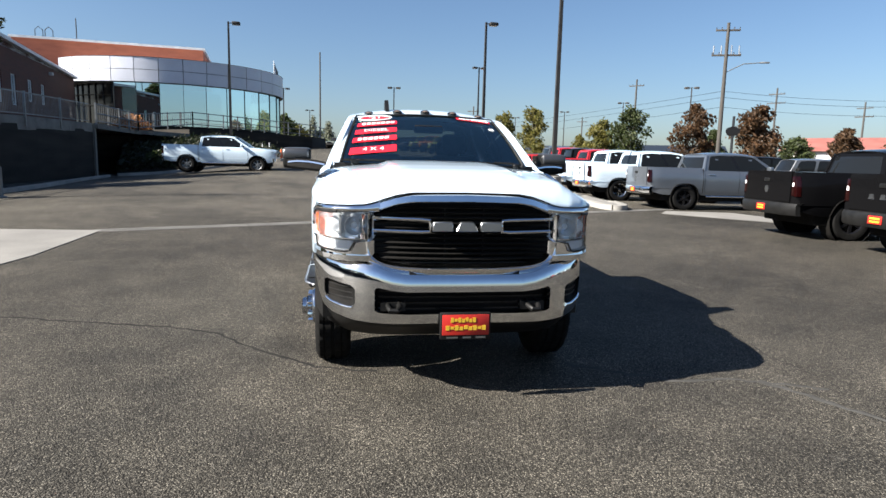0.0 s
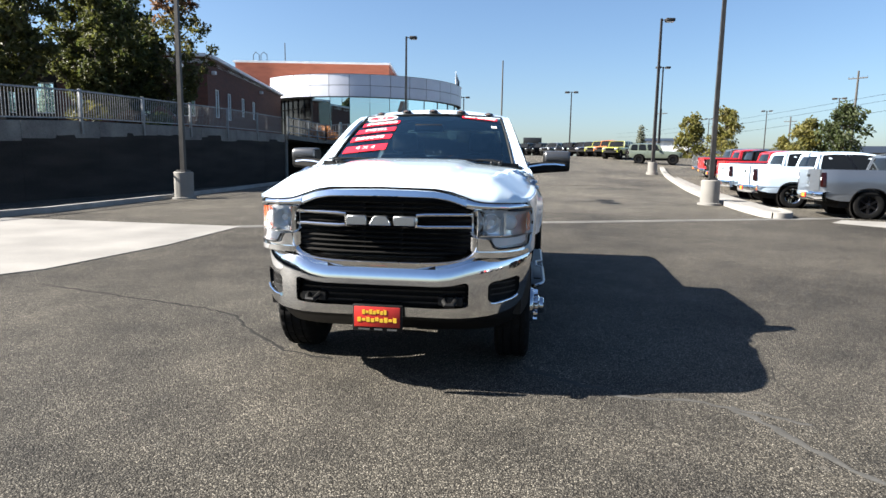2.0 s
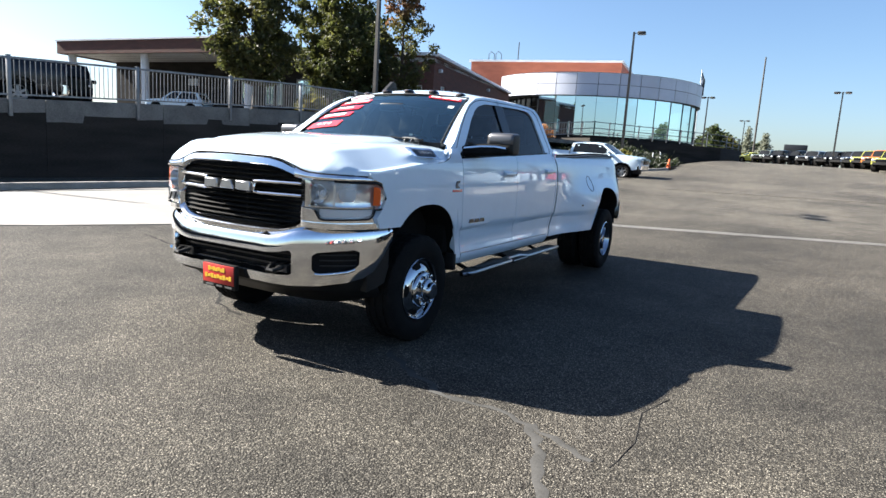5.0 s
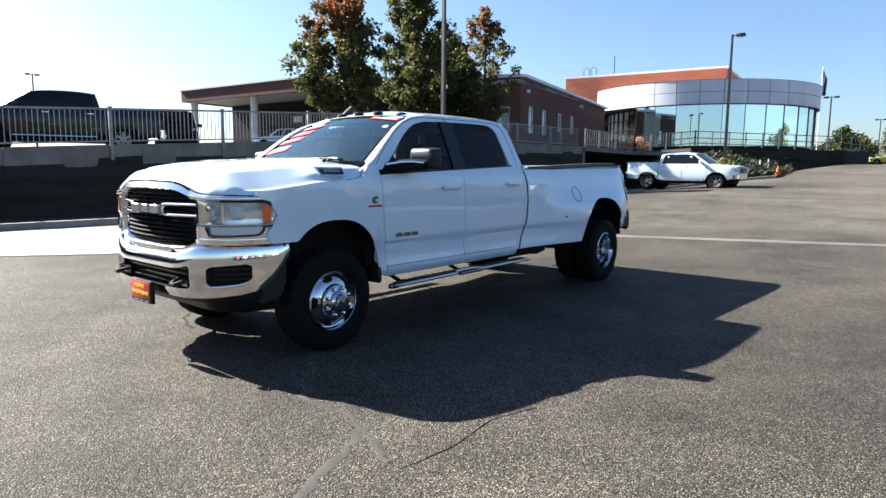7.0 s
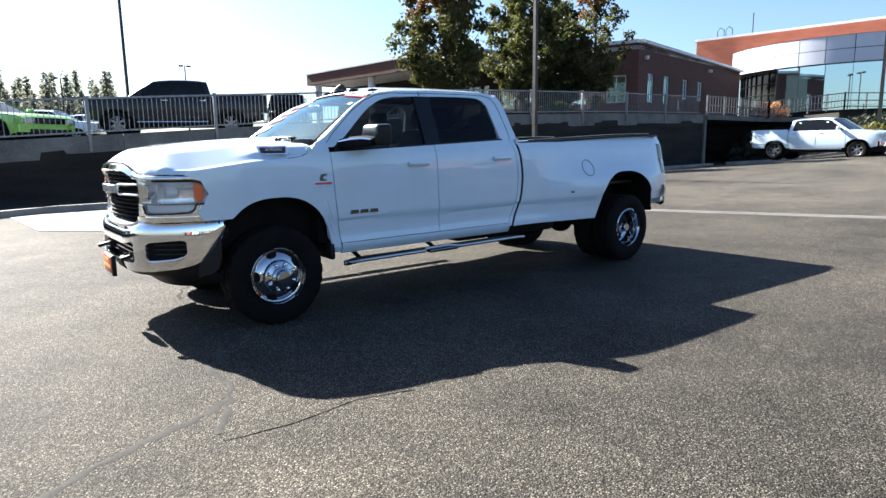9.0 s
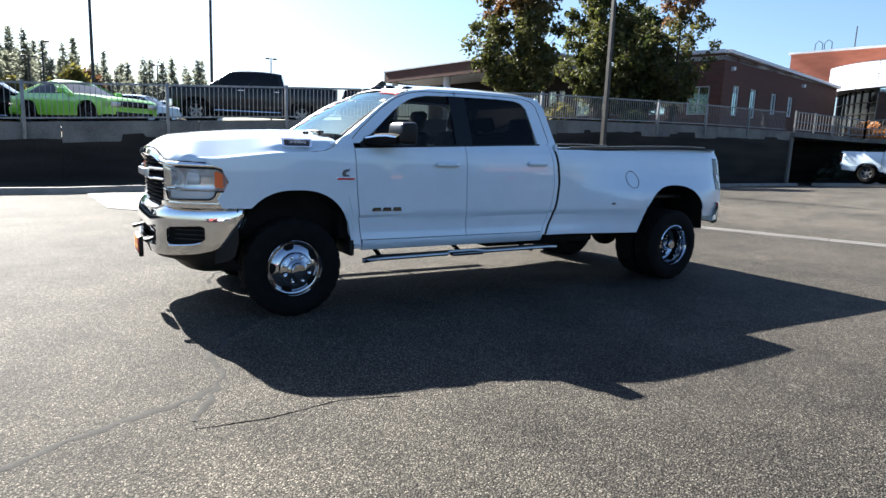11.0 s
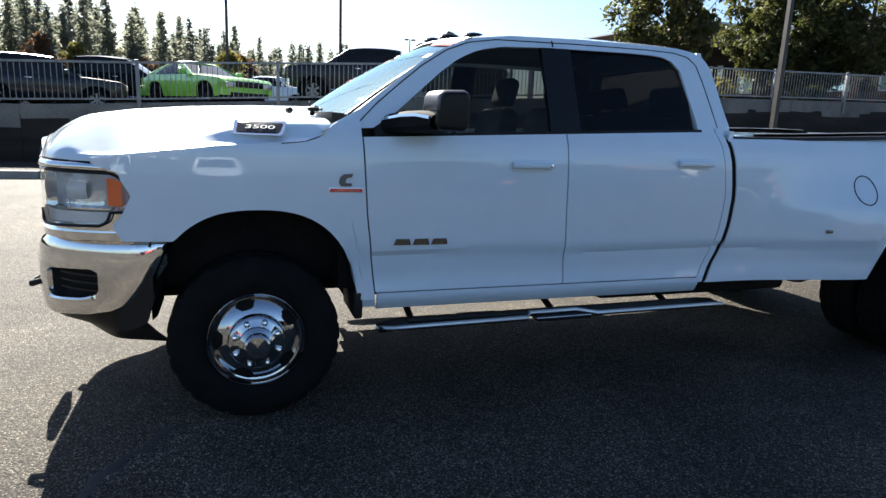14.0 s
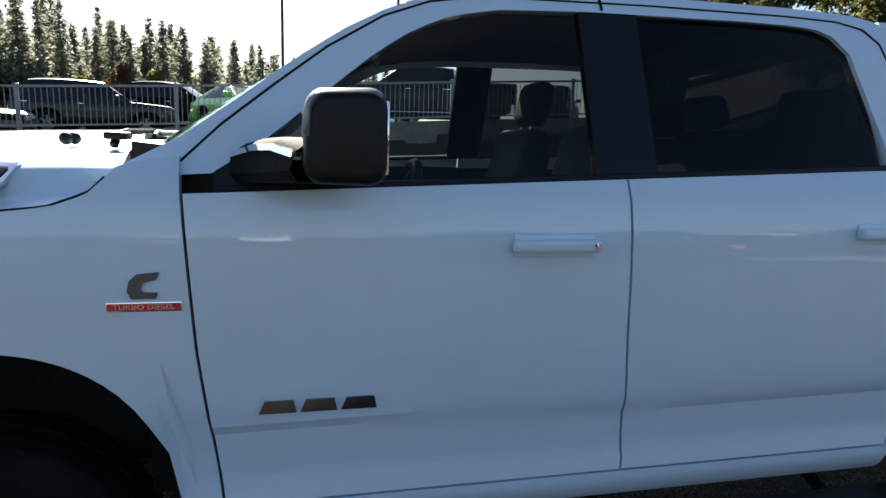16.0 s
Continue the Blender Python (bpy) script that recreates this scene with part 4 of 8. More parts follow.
BPROUD = max(hood_side(BY0 + (BY1 - BY0) * u, BZ0 + (BZ1 - BZ0) * w) - badge_x(BY0 + (BY1 - BY0) * u, BZ0 + (BZ1 - BZ0) * w) for u in lin(0.05, 0.95, 7) for w in lin(0.05, 0.95, 6))
BTILT, BYAW = math.degrees(math.atan(-BGZ)), math.degrees(math.atan(BGY))
for s in (1, -1):
    def on_hood(u, w, grow, o):
        y, z = BY0 - grow * 1.4 + (BY1 - BY0 + grow * 2.8) * u, BZ0 - grow + (BZ1 - BZ0 + grow * 2) * w
        y += (w - 0.5) * 0.012 - (0.012 * (1 - w) if u > 0.5 else 0)
        return (s * (badge_x(y, z) + BPROUD - 0.004 + o), y, z)
    rim_ = [(0.0, 0.12), (0.02, 0.03), (0.06, 0.0), (0.5, 0.0), (0.94, 0.0), (0.985, 0.06), (1.0, 0.3), (1.0, 0.88), (0.98, 0.97), (0.94, 1.0), (0.5, 1.0), (0.06, 1.0), (0.02, 0.97), (0.0, 0.88)]
    def plate_of(grow, o, thick):
        bm = B()
        top_ = [bm.verts.new(on_hood(u, w, grow, o)) for u, w in rim_]
        low_ = [bm.verts.new(on_hood(u, w, grow, o - thick)) for u, w in rim_]
        bm.faces.new(top_)
        for i in range(len(rim_)):
            j = (i + 1) % len(rim_)
            bm.faces.new((top_[i], low_[i], low_[j], top_[j]))
        bmesh.ops.recalc_face_normals(bm, faces=bm.faces[:])
        return bm
    badge = part("badge", plate_of(0.012, 0.008, 0.03), CHROME, TRUCK, "chrome-framed black plate with the number 3500")
    part("plate", plate_of(0.001, 0.0125, 0.008), GLOSSBLACK, badge)


def lettering(text, size, mat, parent, m, name="lettering", depth=0.002, wide=1.0):
    """Raised letters in the built-in font, as a mesh."""
    c = bpy.data.curves.new(name, "FONT")
    c.body, c.size, c.extrude, c.align_x, c.align_y = text, size, depth, "CENTER", "CENTER"
    tmp = bpy.data.objects.new("tmp", c)
    me = bpy.data.meshes.new_from_object(tmp)
    me.transform(Matrix.Diagonal((wide, 1, 1, 1)))
    bpy.data.objects.remove(tmp)
    me.materials.clear()
    me.materials.append(mat)
    ob = new(name, me)
    ob.parent = parent
    ob.matrix_basis = m
    return ob


# letters read along the truck's side: x of the text runs to the back on this side
def side_text(s, y, z, o, tilt=0):
    m = Matrix(((0, 0, s, s * o), (s, 0, 0, y), (0, 1, 0, z), (0, 0, 0, 1)))
    return m @ pose(0, 0, 0, -tilt, 0, 0)


for s in (1, -1):
    lettering("3500", 0.038, SATIN, TRUCK, side_text(s, 0.033, 1.359, badge_x(0.033, 1.359) + BPROUD + 0.0105, 0) @ pose(0, 0, 0, 0, -s * BYAW, 0) @ pose(0, 0, 0, -BTILT), depth=0.0015, wide=1.75)
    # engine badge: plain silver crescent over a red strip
    hx = half(0.40, 1.13)
    bm = B()
    prism(bm, [(0.380, 1.108), (0.428, 1.108), (0.432, 1.121), (0.402, 1.122), (0.398, 1.130), (0.404, 1.145), (0.430, 1.149), (0.436, 1.166), (0.392, 1.162), (0.376, 1.148), (0.371, 1.124)], "x", s * (hx - 0.004), s * (hx + 0.006))
    bmesh.ops.bevel(bm, geom=bm.edges[:], offset=0.0015, segments=1, affect="EDGES")
    part("engine_badge", bm, MIRRORCAP, TRUCK, "silver crescent badge")
    hx = half(0.40, 1.09)
    strip = part("engine_badge", box(B(), min(s * (hx - 0.003), s * (hx + 0.003)), max(s * (hx - 0.003), s * (hx + 0.003)), 0.328, 0.480, 1.080, 1.101, 0.001), CHROME, TRUCK, "red strip with silver letters")
    part("field", box(B(), min(s * (hx + 0.001), s * (hx + 0.0042)), max(s * (hx + 0.001), s * (hx + 0.0042)), 0.3305, 0.4775, 1.0825, 1.0985), BANNER_RED, strip)
    lettering("TURBO DIESEL", 0.0165, CHROME, TRUCK, side_text(s, 0.404, 1.0905, hx + 0.005), depth=0.001, wide=1.15)
    # maker's mark on the door as plain chrome bars
    hx = half(0.78, 0.84)
    for yc in (0.678, 0.772, 0.866):
        part("door_badge", prism(B(), [(yc - 0.043, 0.826), (yc + 0.042, 0.826), (yc + 0.036, 0.856), (yc - 0.030, 0.856)], "x", s * (hx - 0.003), s * (hx + 0.006)), DARKCHROME, TRUCK, "plain dark chrome mark")
    hx = half(3.33, 0.86)
    part("bed_badge", box(B(), min(s * (hx - 0.004), s * (hx + 0.004)), max(s * (hx - 0.004), s * (hx + 0.004)), 3.30, 3.355, 0.852, 0.872, 0.002), DARKCHROME, TRUCK)

# fuel door on the driver's side
bm = B()
ring = [(half(3.60 + 0.086 * math.cos(a), 1.11 + 0.086 * math.sin(a)) + 0.0005, 3.60 + 0.086 * math.cos(a), 1.11 + 0.086 * math.sin(a)) for a in lin(0, 2 * math.pi * 23 / 24, 24)]
part("fuel_door", tube(bm, ring, 0.0035, 6, close=True), UNDER, TRUCK)

# ---- front end
def sup(hw, hh, cz, e, n, skew=0.0):
    pts = []
    for k in range(n):
        a = 2 * math.pi * k / n
        c, s_ = math.cos(a), math.sin(a)
        pts.append((math.copysign(abs(c) ** (2 / e), c) * hw, cz + math.copysign(abs(s_) ** (2 / e), s_) * hh))
    return pts


def bow(x):
    return 0.16 * abs(x / 0.62) ** 2.6 * 0.62


N = 96
rings = []
for hw, hh, cz, e, y in ((0.655, 0.268, 1.030, 5.0, -0.80), (0.650, 0.262, 1.030, 5.0, -0.90), (0.625, 0.240, 1.035, 5.0, -0.955), (0.590, 0.212, 1.040, 5.2, -0.965), (0.562, 0.188, 1.042, 5.4, -0.935), (0.555, 0.180, 1.042, 5.4, -0.86)):
    drop = 0.002 if hw > 0.64 else (0.016 if hw > 0.61 else (0.050 if hw > 0.57 else 0.078))
    rings.append([(x, y + bow(x), min(z + (0.016 * (1 - (x / 0.5) ** 2) if z > 1.1 and abs(x) < 0.5 else 0), lip(x) - drop)) for x, z in sup(hw, hh, cz, e, N)])
grille = part("grille", sheet(B(), [r + [r[0]] for r in rings]), CHROME, TRUCK, "chrome grille frame with black slats", sharp=50)
part("backing", prism(B(), sup(0.55, 0.178, 1.042, 5.4, 48), "y", -0.845, -0.83), BLACK, grille)
for k in range(11):
    z = 0.885 + 0.031 * k
    bm = B()
    sheet(bm, [[(x, -0.915 + bow(x), z - 0.008), (x, -0.928 + bow(x), z), (x, -0.915 + bow(x), z + 0.009), (x, -0.87 + bow(x), z + 0.012), (x, -0.87 + bow(x), z - 0.012), (x, -0.915 + bow(x), z - 0.008)] for x in lin(-0.548, 0.548, 19)])
    part("slat", bm, UNDER, grille, sharp=30)
for sx in (-0.12, 0.12):
    part("strut", box(B(), sx - 0.004, sx + 0.004, -0.90, -0.86, 0.87, 1.21), BLACK, grille)
for s in (-1, 1):
    # chrome bracket either side of the mark
    path = [(s * 0.555, 1.125), (s * 0.27, 1.122), (s * 0.222, 1.118), (s * 0.218, 1.085), (s * 0.222, 1.052), (s * 0.27, 1.048), (s * 0.555, 1.050)]
    bm = B()
    tube(bm, [(x, -0.945 + bow(x), z) for x, z in path], 0.0115, 8)
    part("bracket", bm, CHROME, grille)
for xc, w0, w1 in ((-0.146, 0.064, 0.060), (0.0, 0.070, 0.040), (0.148, 0.066, 0.066)):
    # the maker's mark as plain bevelled blocks
    bm = B()
    prism(bm, [(xc - w0, 1.056), (xc + w0, 1.056), (xc + w1, 1.114), (xc - w1, 1.114)], "y", -0.972, -0.935)
    bmesh.ops.bevel(bm, geom=bm.edges[:], offset=0.005, segments=1, affect="EDGES")
    part("mark", bm, SATIN, grille, "plain silver block")

# corner plan of the front end: lamps, chrome corner and bumper run along it
def corner(t):
    """Plan position at t 0..1 from beside the grille round to the fender."""
    pts = [(0.0, 0.575, -0.892), (0.25, 0.690, -0.868), (0.5, 0.785, -0.815), (0.7, 0.845, -0.735), (0.85, 0.886, -0.630), (1.0, 0.918, -0.490)]
    return curve_at([(a, x) for a, x, y in pts], t), curve_at([(a, y) for a, x, y in pts], t)


for s in (1, -1):
    bm = B()
    sheet(bm, [[(s * (corner(t)[0] - 0.012), corner(t)[1] + 0.012, z) for z in lin(0.862, curve_at([(0, 0.99), (0.24, 0.97), (0.30, 0.93), (0.86, 0.93), (0.93, 1.01), (1.0, 1.03)], t), 4)] for t in lin(-0.1, 0.97, 20)], (-s * 0.02, 0.02, 0))
    chr_ = part("corner_trim", bm, CHROME, TRUCK, "chrome corner trim below the headlamp", sharp=60)
    bm = B()
    sheet(bm, [[(s * (corner(t)[0] + 0.004), corner(t)[1] - 0.004, z) for z in (0.870, 0.884, 0.900)] for t in lin(0.0, 0.95, 14)], (-s * 0.03, 0.03, 0))
    part("lower_strip", bm, CHROME, chr_, sharp=60)
    # headlamp: pale bowl with a ledge, two reflector cups, amber marker, clear lens
    top = lambda t: curve_at([(0, 1.160), (0.92, 1.150), (0.96, 1.132), (1.0, 1.085)], t)
    low = lambda t: curve_at([(0, 0.985), (0.19, 0.980), (0.225, 0.962), (0.26, 0.928), (0.30, 0.920), (0.86, 0.928), (0.895, 0.945), (0.91, 0.985), (0.985, 0.990), (1.0, 1.006)], t)
    ts = lin(0, 0.85, 14) + lin(0.86, 1, 12)
    lamp = part("headlamp", sheet(B(), [[(s * (corner(t)[0] - 0.045 * (1 - abs(2 * v - 1) ** 3) * min(1, (1 - t) * 6) - 0.004), corner(t)[1] + 0.055 * (1 - abs(2 * v - 1) ** 3) * min(1, (1 - t) * 6) + 0.004, low(t) + (top(t) - low(t)) * v) for v in lin(0, 1, 9)] for t in ts]), BOWL, TRUCK, "clear headlamp with amber side marker", sharp=60)
    for tt, zz, rr in ((0.28, 1.075, 0.048),):
        x, y = corner(tt)
        bm = B()
        lathe(bm, [(rr * 1.25, -0.028), (rr * 1.2, -0.030), (rr * 0.95, 0.012), (rr * 0.5, 0.035), (0.001, 0.040)], 24, "y", (s * (x - 0.035), y + 0.045, zz))
        part("reflector", bm, BOWL, lamp)
        bm = B()
        ball(bm, (s * (x - 0.035), y + 0.058, zz), rr * 0.42, 14, (1, 0.9, 1))
        part("bulb", bm, FROST, lamp)
    bm = B()
    sheet(bm, [[(s * (corner(t)[0] - 0.008), corner(t)[1] + 0.008, 0.994), (s * (corner(t)[0] - 0.06), corner(t)[1] + 0.06, 0.998)] for t in lin(0.10, 0.90, 12)], (0, 0, 0.006))
    part("ledge", bm, CHROME, lamp)
    x, y = corner(0.45)
    part("divider", sheet(B(), [[(s * (x - 0.022), y + 0.026, z), (s * (x - 0.05), y + 0.06, z)] for z in lin(1.004, 1.138, 5)], (s * 0.012, 0.006, 0)), BOWL, lamp)
    bm = B()
    lathe(bm, [(0.040, -0.020), (0.043, -0.016), (0.045, 0.03), (0.046, 0.05)], 24, "y", (s * (corner(0.62)[0] - 0.045), corner(0.62)[1] + 0.045, 1.072))
    ball(bm, (s * (corner(0.62)[0] - 0.045), corner(0.62)[1] + 0.030, 1.072), 0.040, 18, (1, 0.45, 1))
    part("projector", bm, FROST, lamp, "pale round projector lens")
    bm = B()
    sheet(bm, [[(s * (corner(t)[0] - 0.016), corner(t)[1] + 0.016, z) for z in lin(low(t) + 0.012, 0.984, 3)] for t in lin(0.27, 0.885, 10)], (-s * 0.01, 0.01, 0))
    part("daylight_strip", bm, FROST, lamp, "frosted lower lamp strip")
    bm = B()
    sheet(bm, [[(s * (corner(t)[0] - 0.006), corner(t)[1] + 0.006, max(low(t) + 0.016, 1.012) + (top(t) - 0.022 - max(low(t) + 0.016, 1.012)) * v) for v in lin(0, 1, 4)] for t in lin(0.895, 0.955, 8)], (-s * 0.004, 0.0, 0))
    part("side_marker", bm, AMBER, lamp, "amber marker")
    bm = B()
    sheet(bm, [[(s * corner(t)[0], corner(t)[1], low(t) + (top(t) - low(t)) * v) for v in lin(0, 1, 8)] for t in ts])
    part("lens", bm, LENS, lamp, sharp=80)
    bm = B()
    loop = [(corner(t), low(t)) for t in ts if t > 0.18] + [(corner(t), top(t)) for t in ts[::-1] if t > 0.45]
    tube(bm, [(s * (c[0] + 0.001), c[1] - 0.001, z) for c, z in loop], 0.0065, 6)
    part("seal", bm, BLACK, lamp)
    # chrome brow between the lamp and the hood's lip
    bm = B()
    P = []
    for t in lin(-0.12, 0.985, 26):
        c = corner(max(0, t)) if t >= 0 else (0.575 + t * 0.46, -0.892 + t * 0.05)
        lo = Vector((s * (c[0] + 0.001), c[1] - 0.001, top(max(0, t)) + 0.006))
        hi = Vector((s * (c[0] - 0.002), nose(c[0]) + 0.004, max(lip(c[0]) - 0.004, lo.z + 0.004)))
        if t > 0.9:
            hi.z = lo.z + (hi.z - lo.z) * max(0.2, 1 - (t - 0.9) * 5)
        o = Vector((s * min(1, max(0, (t - 0.2) / 0.7)), -max(0.15, 1 - max(0, t)), 0.25)).normalized() * 0.010
        P.append([lo[:], (lo.lerp(hi, 0.22) + o * 0.8)[:], (lo.lerp(hi, 0.5) + o)[:], (lo.lerp(hi, 0.8) + o * 0.7)[:], hi[:]])
    sheet(bm, P, (-s * 0.012, 0.02, -0.004))
    part("brow", bm, CHROME, TRUCK, "chrome strip above the headlamp", sharp=60)


# bumper: chrome skin over (t, z), with the openings left out
def bumper_plan(x):
    """y of the bumper's face at x."""
    a = abs(x)
    return curve_at([(0, -0.965), (0.36, -0.962), (0.48, -0.948), (0.58, -0.915), (0.66, -0.868), (0.73, -0.805), (0.79, -0.725), (0.84, -0.635), (0.875, -0.545), (0.900, -0.46), (0.910, -0.40)], a)


bx = [0, 0.10, 0.20, 0.32, 0.36, 0.44, 0.50, 0.525, 0.545, 0.57, 0.60, 0.63, 0.655, 0.68, 0.70, 0.72, 0.75, 0.775, 0.80, 0.815, 0.835, 0.85, 0.865, 0.88, 0.89, 0.90, 0.910]
bx = [-v for v in bx[:0:-1]] + bx


def btop(x):
    return curve_at([(0, 0.790), (0.38, 0.792), (0.45, 0.806), (0.55, 0.838), (0.62, 0.852), (0.78, 0.866), (0.91, 0.868)], abs(x))


def blow(x):
    return curve_at([(0, 0.497), (0.50, 0.494), (0.68, 0.502), (0.80, 0.520), (0.855, 0.545), (0.88, 0.585), (0.90, 0.67), (0.91, 0.76)], abs(x))


def bface(x, v):
    z = blow(x) + (btop(x) - blow(x)) * v
    lean = 0.014 * math.sin(math.pi * min(1, max(0, v))) ** 0.7 - 0.016 * max(0, (v - 0.86) / 0.14) ** 2
    n = Vector((0.0, -1.0, 0)) if abs(x) < 0.5 else Vector((math.copysign(min(1.0, (abs(x) - 0.5) / 0.45), x), -max(0.1, 1 - (abs(x) - 0.5) / 0.45), 0)).normalized()
    return Vector((x, bumper_plan(x), z)) + n * lean


vs_ = [0, 0.08, 0.14, 0.20, 0.23, 0.30, 0.38, 0.46, 0.54, 0.60, 0.66, 0.74, 0.82, 0.90, 0.96, 1.0]
bm = B()
V = [[bm.verts.new(bface(x, v)) for v in vs_] for x in bx]
Dn = [[bm.verts.new(bface(x, v) + Vector((-0.022 * x, 0.035, 0))) for v in vs_] for x in bx]
def hole(i, j):
    xm, vm = (bx[i] + bx[i + 1]) / 2, (vs_[j] + vs_[j + 1]) / 2
    if abs(xm) < 0.545 and 0.20 < vm < 0.66:
        return True
    return 0.655 < abs(xm) < 0.835 and 0.23 < vm < 0.60
for sx in (1, -1):
    for xa, xb in ((0.655, 0.68), (0.835, 0.815), (0.545, 0.525)):
        for va, vb in (((0.23, 0.30), (0.60, 0.54)) if xa > 0.6 else ((0.20, 0.23), (0.66, 0.60))):
            i0, i1 = bx.index(sx * xa), bx.index(sx * xb)
            j0, j1 = vs_.index(va), vs_.index(vb)
            for G, o in ((V, 0), (Dn, 1)):
                c0, c1 = G[i0][j0].co.copy(), G[i1][j1].co.copy()
                G[i0][j0].co = c0.lerp(c1, 0.42)
nx, nv = len(bx) - 1, len(vs_) - 1
for i in range(nx):
    for j in range(nv):
        if hole(i, j):
            continue
        bm.faces.new((V[i][j], V[i + 1][j], V[i + 1][j + 1], V[i][j + 1]))
        bm.faces.new((Dn[i][j], Dn[i][j + 1], Dn[i + 1][j + 1], Dn[i + 1][j]))
        for (di, dj, a, b) in ((-1, 0, (i, j), (i, j + 1)), (1, 0, (i + 1, j), (i + 1, j + 1)), (0, -1, (i, j), (i + 1, j)), (0, 1, (i, j + 1), (i + 1, j + 1))):
            ii, jj = i + di, j + dj
            if ii < 0 or jj < 0 or ii >= nx or jj >= nv or hole(ii, jj):
                bm.faces.new((V[a[0]][a[1]], V[b[0]][b[1]], Dn[b[0]][b[1]], Dn[a[0]][a[1]]))
bumper = part("front_bumper", bm, CHROME, TRUCK, "chrome front bumper", sharp=40)
part("intake", sheet(B(), [[(x, bumper_plan(x) + 0.075, z) for z in lin(0.53, 0.76, 3)] for x in lin(-0.54, 0.54, 15)], (0, 0.02, 0)), UNDER, bumper, "black lower intake")
for k in range(4):
    part("intake_bar", sheet(B(), [[(x, bumper_plan(x) + 0.055, 0.57 + 0.036 * k), (x, bumper_plan(x) + 0.055, 0.582 + 0.036 * k)] for x in lin(-0.52, 0.52, 11)], (0, 0.02, 0)), GLOSSBLACK, bumper)
part("top_pad", sheet(B(), [[(x, bumper_plan(x) + 0.022, z) for z in (0.786, 0.832)] for x in lin(-0.34, 0.34, 9)], (0, 0.08, 0.0)), BLACK, bumper, "black step pad")
part("filler", sheet(B(), [[(x, bumper_plan(x) + 0.06 + 0.02 * abs(x), z) for z in (0.76, 0.862)] for x in lin(-0.88, 0.88, 31)], (0, 0.06, 0)), BLACK, bumper)
for s in (1, -1):
    fog = part("fog_recess", sheet(B(), [[(s * x, bumper_plan(x) + 0.036 - 0.032 * min(1, max(0, (0.685 - x) / 0.03, (x - 0.812) / 0.03)), z) for z in lin(0.575, 0.76, 3)] for x in lin(0.645, 0.85, 15)], (-s * 0.015, 0.03, 0)), UNDER, bumper, "black fog-lamp recess")
    for k in range(3):
        part("vane", sheet(B(), [[(s * x, bumper_plan(x) + 0.026, 0.622 + 0.034 * k), (s * x, bumper_plan(x) + 0.026, 0.630 + 0.034 * k)] for x in lin(0.67, 0.825, 8)], (-s * 0.015, 0.03, 0)), VANE, fog)
    bm = B()
    tube(bm, [(bface(s * x, 0.200 + 0.025 * ((x - 0.745) / 0.078) ** 4) + Vector((s * 0.7 * min(1, (x - 0.5) / 0.4), -0.6, 0)) * 0.004)[:] for x in lin(0.668, 0.822, 13)], 0.0115, 8)
    part("slot_lip", bm, CHROME, bumper, "bright lip under the fog-lamp slot", sharp=60)
    bm = B()
    tube(bm, [(s * 0.40, -0.88, 0.615), (s * 0.40, -0.97, 0.600), (s * 0.415, -1.005, 0.585), (s * 0.455, -1.0, 0.585), (s * 0.465, -0.96, 0.60), (s * 0.465, -0.88, 0.615)], 0.016, 8)
    part("tow_hook", bm, BLACK, bumper)
    part("intake_post", sheet(B(), [[(s * x, -0.935, z) for z in (0.57, 0.62)] for x in (0.36, 0.51)], (0, 0.08, 0)), BLACK, bumper)
# black valance
bm = B()
sheet(bm, [[(x * f, bumper_plan(x) * g + 0.0, z) for z, f, g in ((blow(x) + 0.012, 0.985, 0.985), (min(blow(x) - 0.03, 0.50), 0.975, 0.955), (0.44, 0.965, 0.86), (0.362 + 0.02 * sstep(0.70, 0.87, abs(x)), 0.94, 0.76))] for x in bx if abs(x) < 0.885], (0, 0.03, 0.0))
part("valance", bm, BLACK, TRUCK, "black plastic valance", sharp=50)
for s in (1, -1):
    bm = B()
    sheet(bm, [[(s * x, y, z) for z in lin(z0, z1, 4)] for x, y, z0, z1 in ((0.862, -0.58, 0.45, 0.62), (0.886, -0.50, 0.47, 0.70), (0.908, -0.455, 0.50, 0.80), (0.916, -0.425, 0.60, 0.87))], (-s * 0.05, 0, 0))
    part("arch_trim", bm, BLACK, TRUCK)

# dealer plate: red field with plain yellow bars for the writing
plate = part("dealer_plate", box(B(), -0.158, 0.152, -1.022, -0.990, 0.408, 0.572, 0.006), BLACK, TRUCK, "red dealer plate in a black frame with yellow bars")
part("field", box(B(), -0.146, 0.140, -1.027, -1.018, 0.437, 0.562, 0.002), PLATE_RED, plate)
for x0, x1, z0, z1 in ((-0.095, 0.062, 0.516, 0.545), (-0.125, 0.125, 0.468, 0.497)):
    n = 7 if z0 > 0.5 else 9
    for k in range(n):
        a, b = x0 + (x1 - x0) * k / n, x0 + (x1 - x0) * (k + 0.8) / n
        part("bar", box(B(), a, b, -1.0295, -1.0265, z0 + (0.006 if k % 3 == 1 else 0), z1 - (0.007 if k % 2 else 0)), YELLOW, plate)
for k, (a, b) in enumerate(((-0.12, -0.05), (-0.02, 0.03), (0.06, 0.12))):
    part("bar", box(B(), a, b, -1.0255, -1.0215, 0.417, 0.427), SATIN, plate)

# windscreen banners
def banner(u0, u1, v0, v1, slope, mat, name, lift=0.004, n=8):
    bm = B()
    sheet(bm, [[(Vector(screen(u, v + slope * (u - u0))) + Vector((0, -lift, lift)))[:] for v in lin(v0, v1, 3)] for u in lin(u0, u1, n)])
    return part(name, bm, mat, TRUCK, sharp=80)


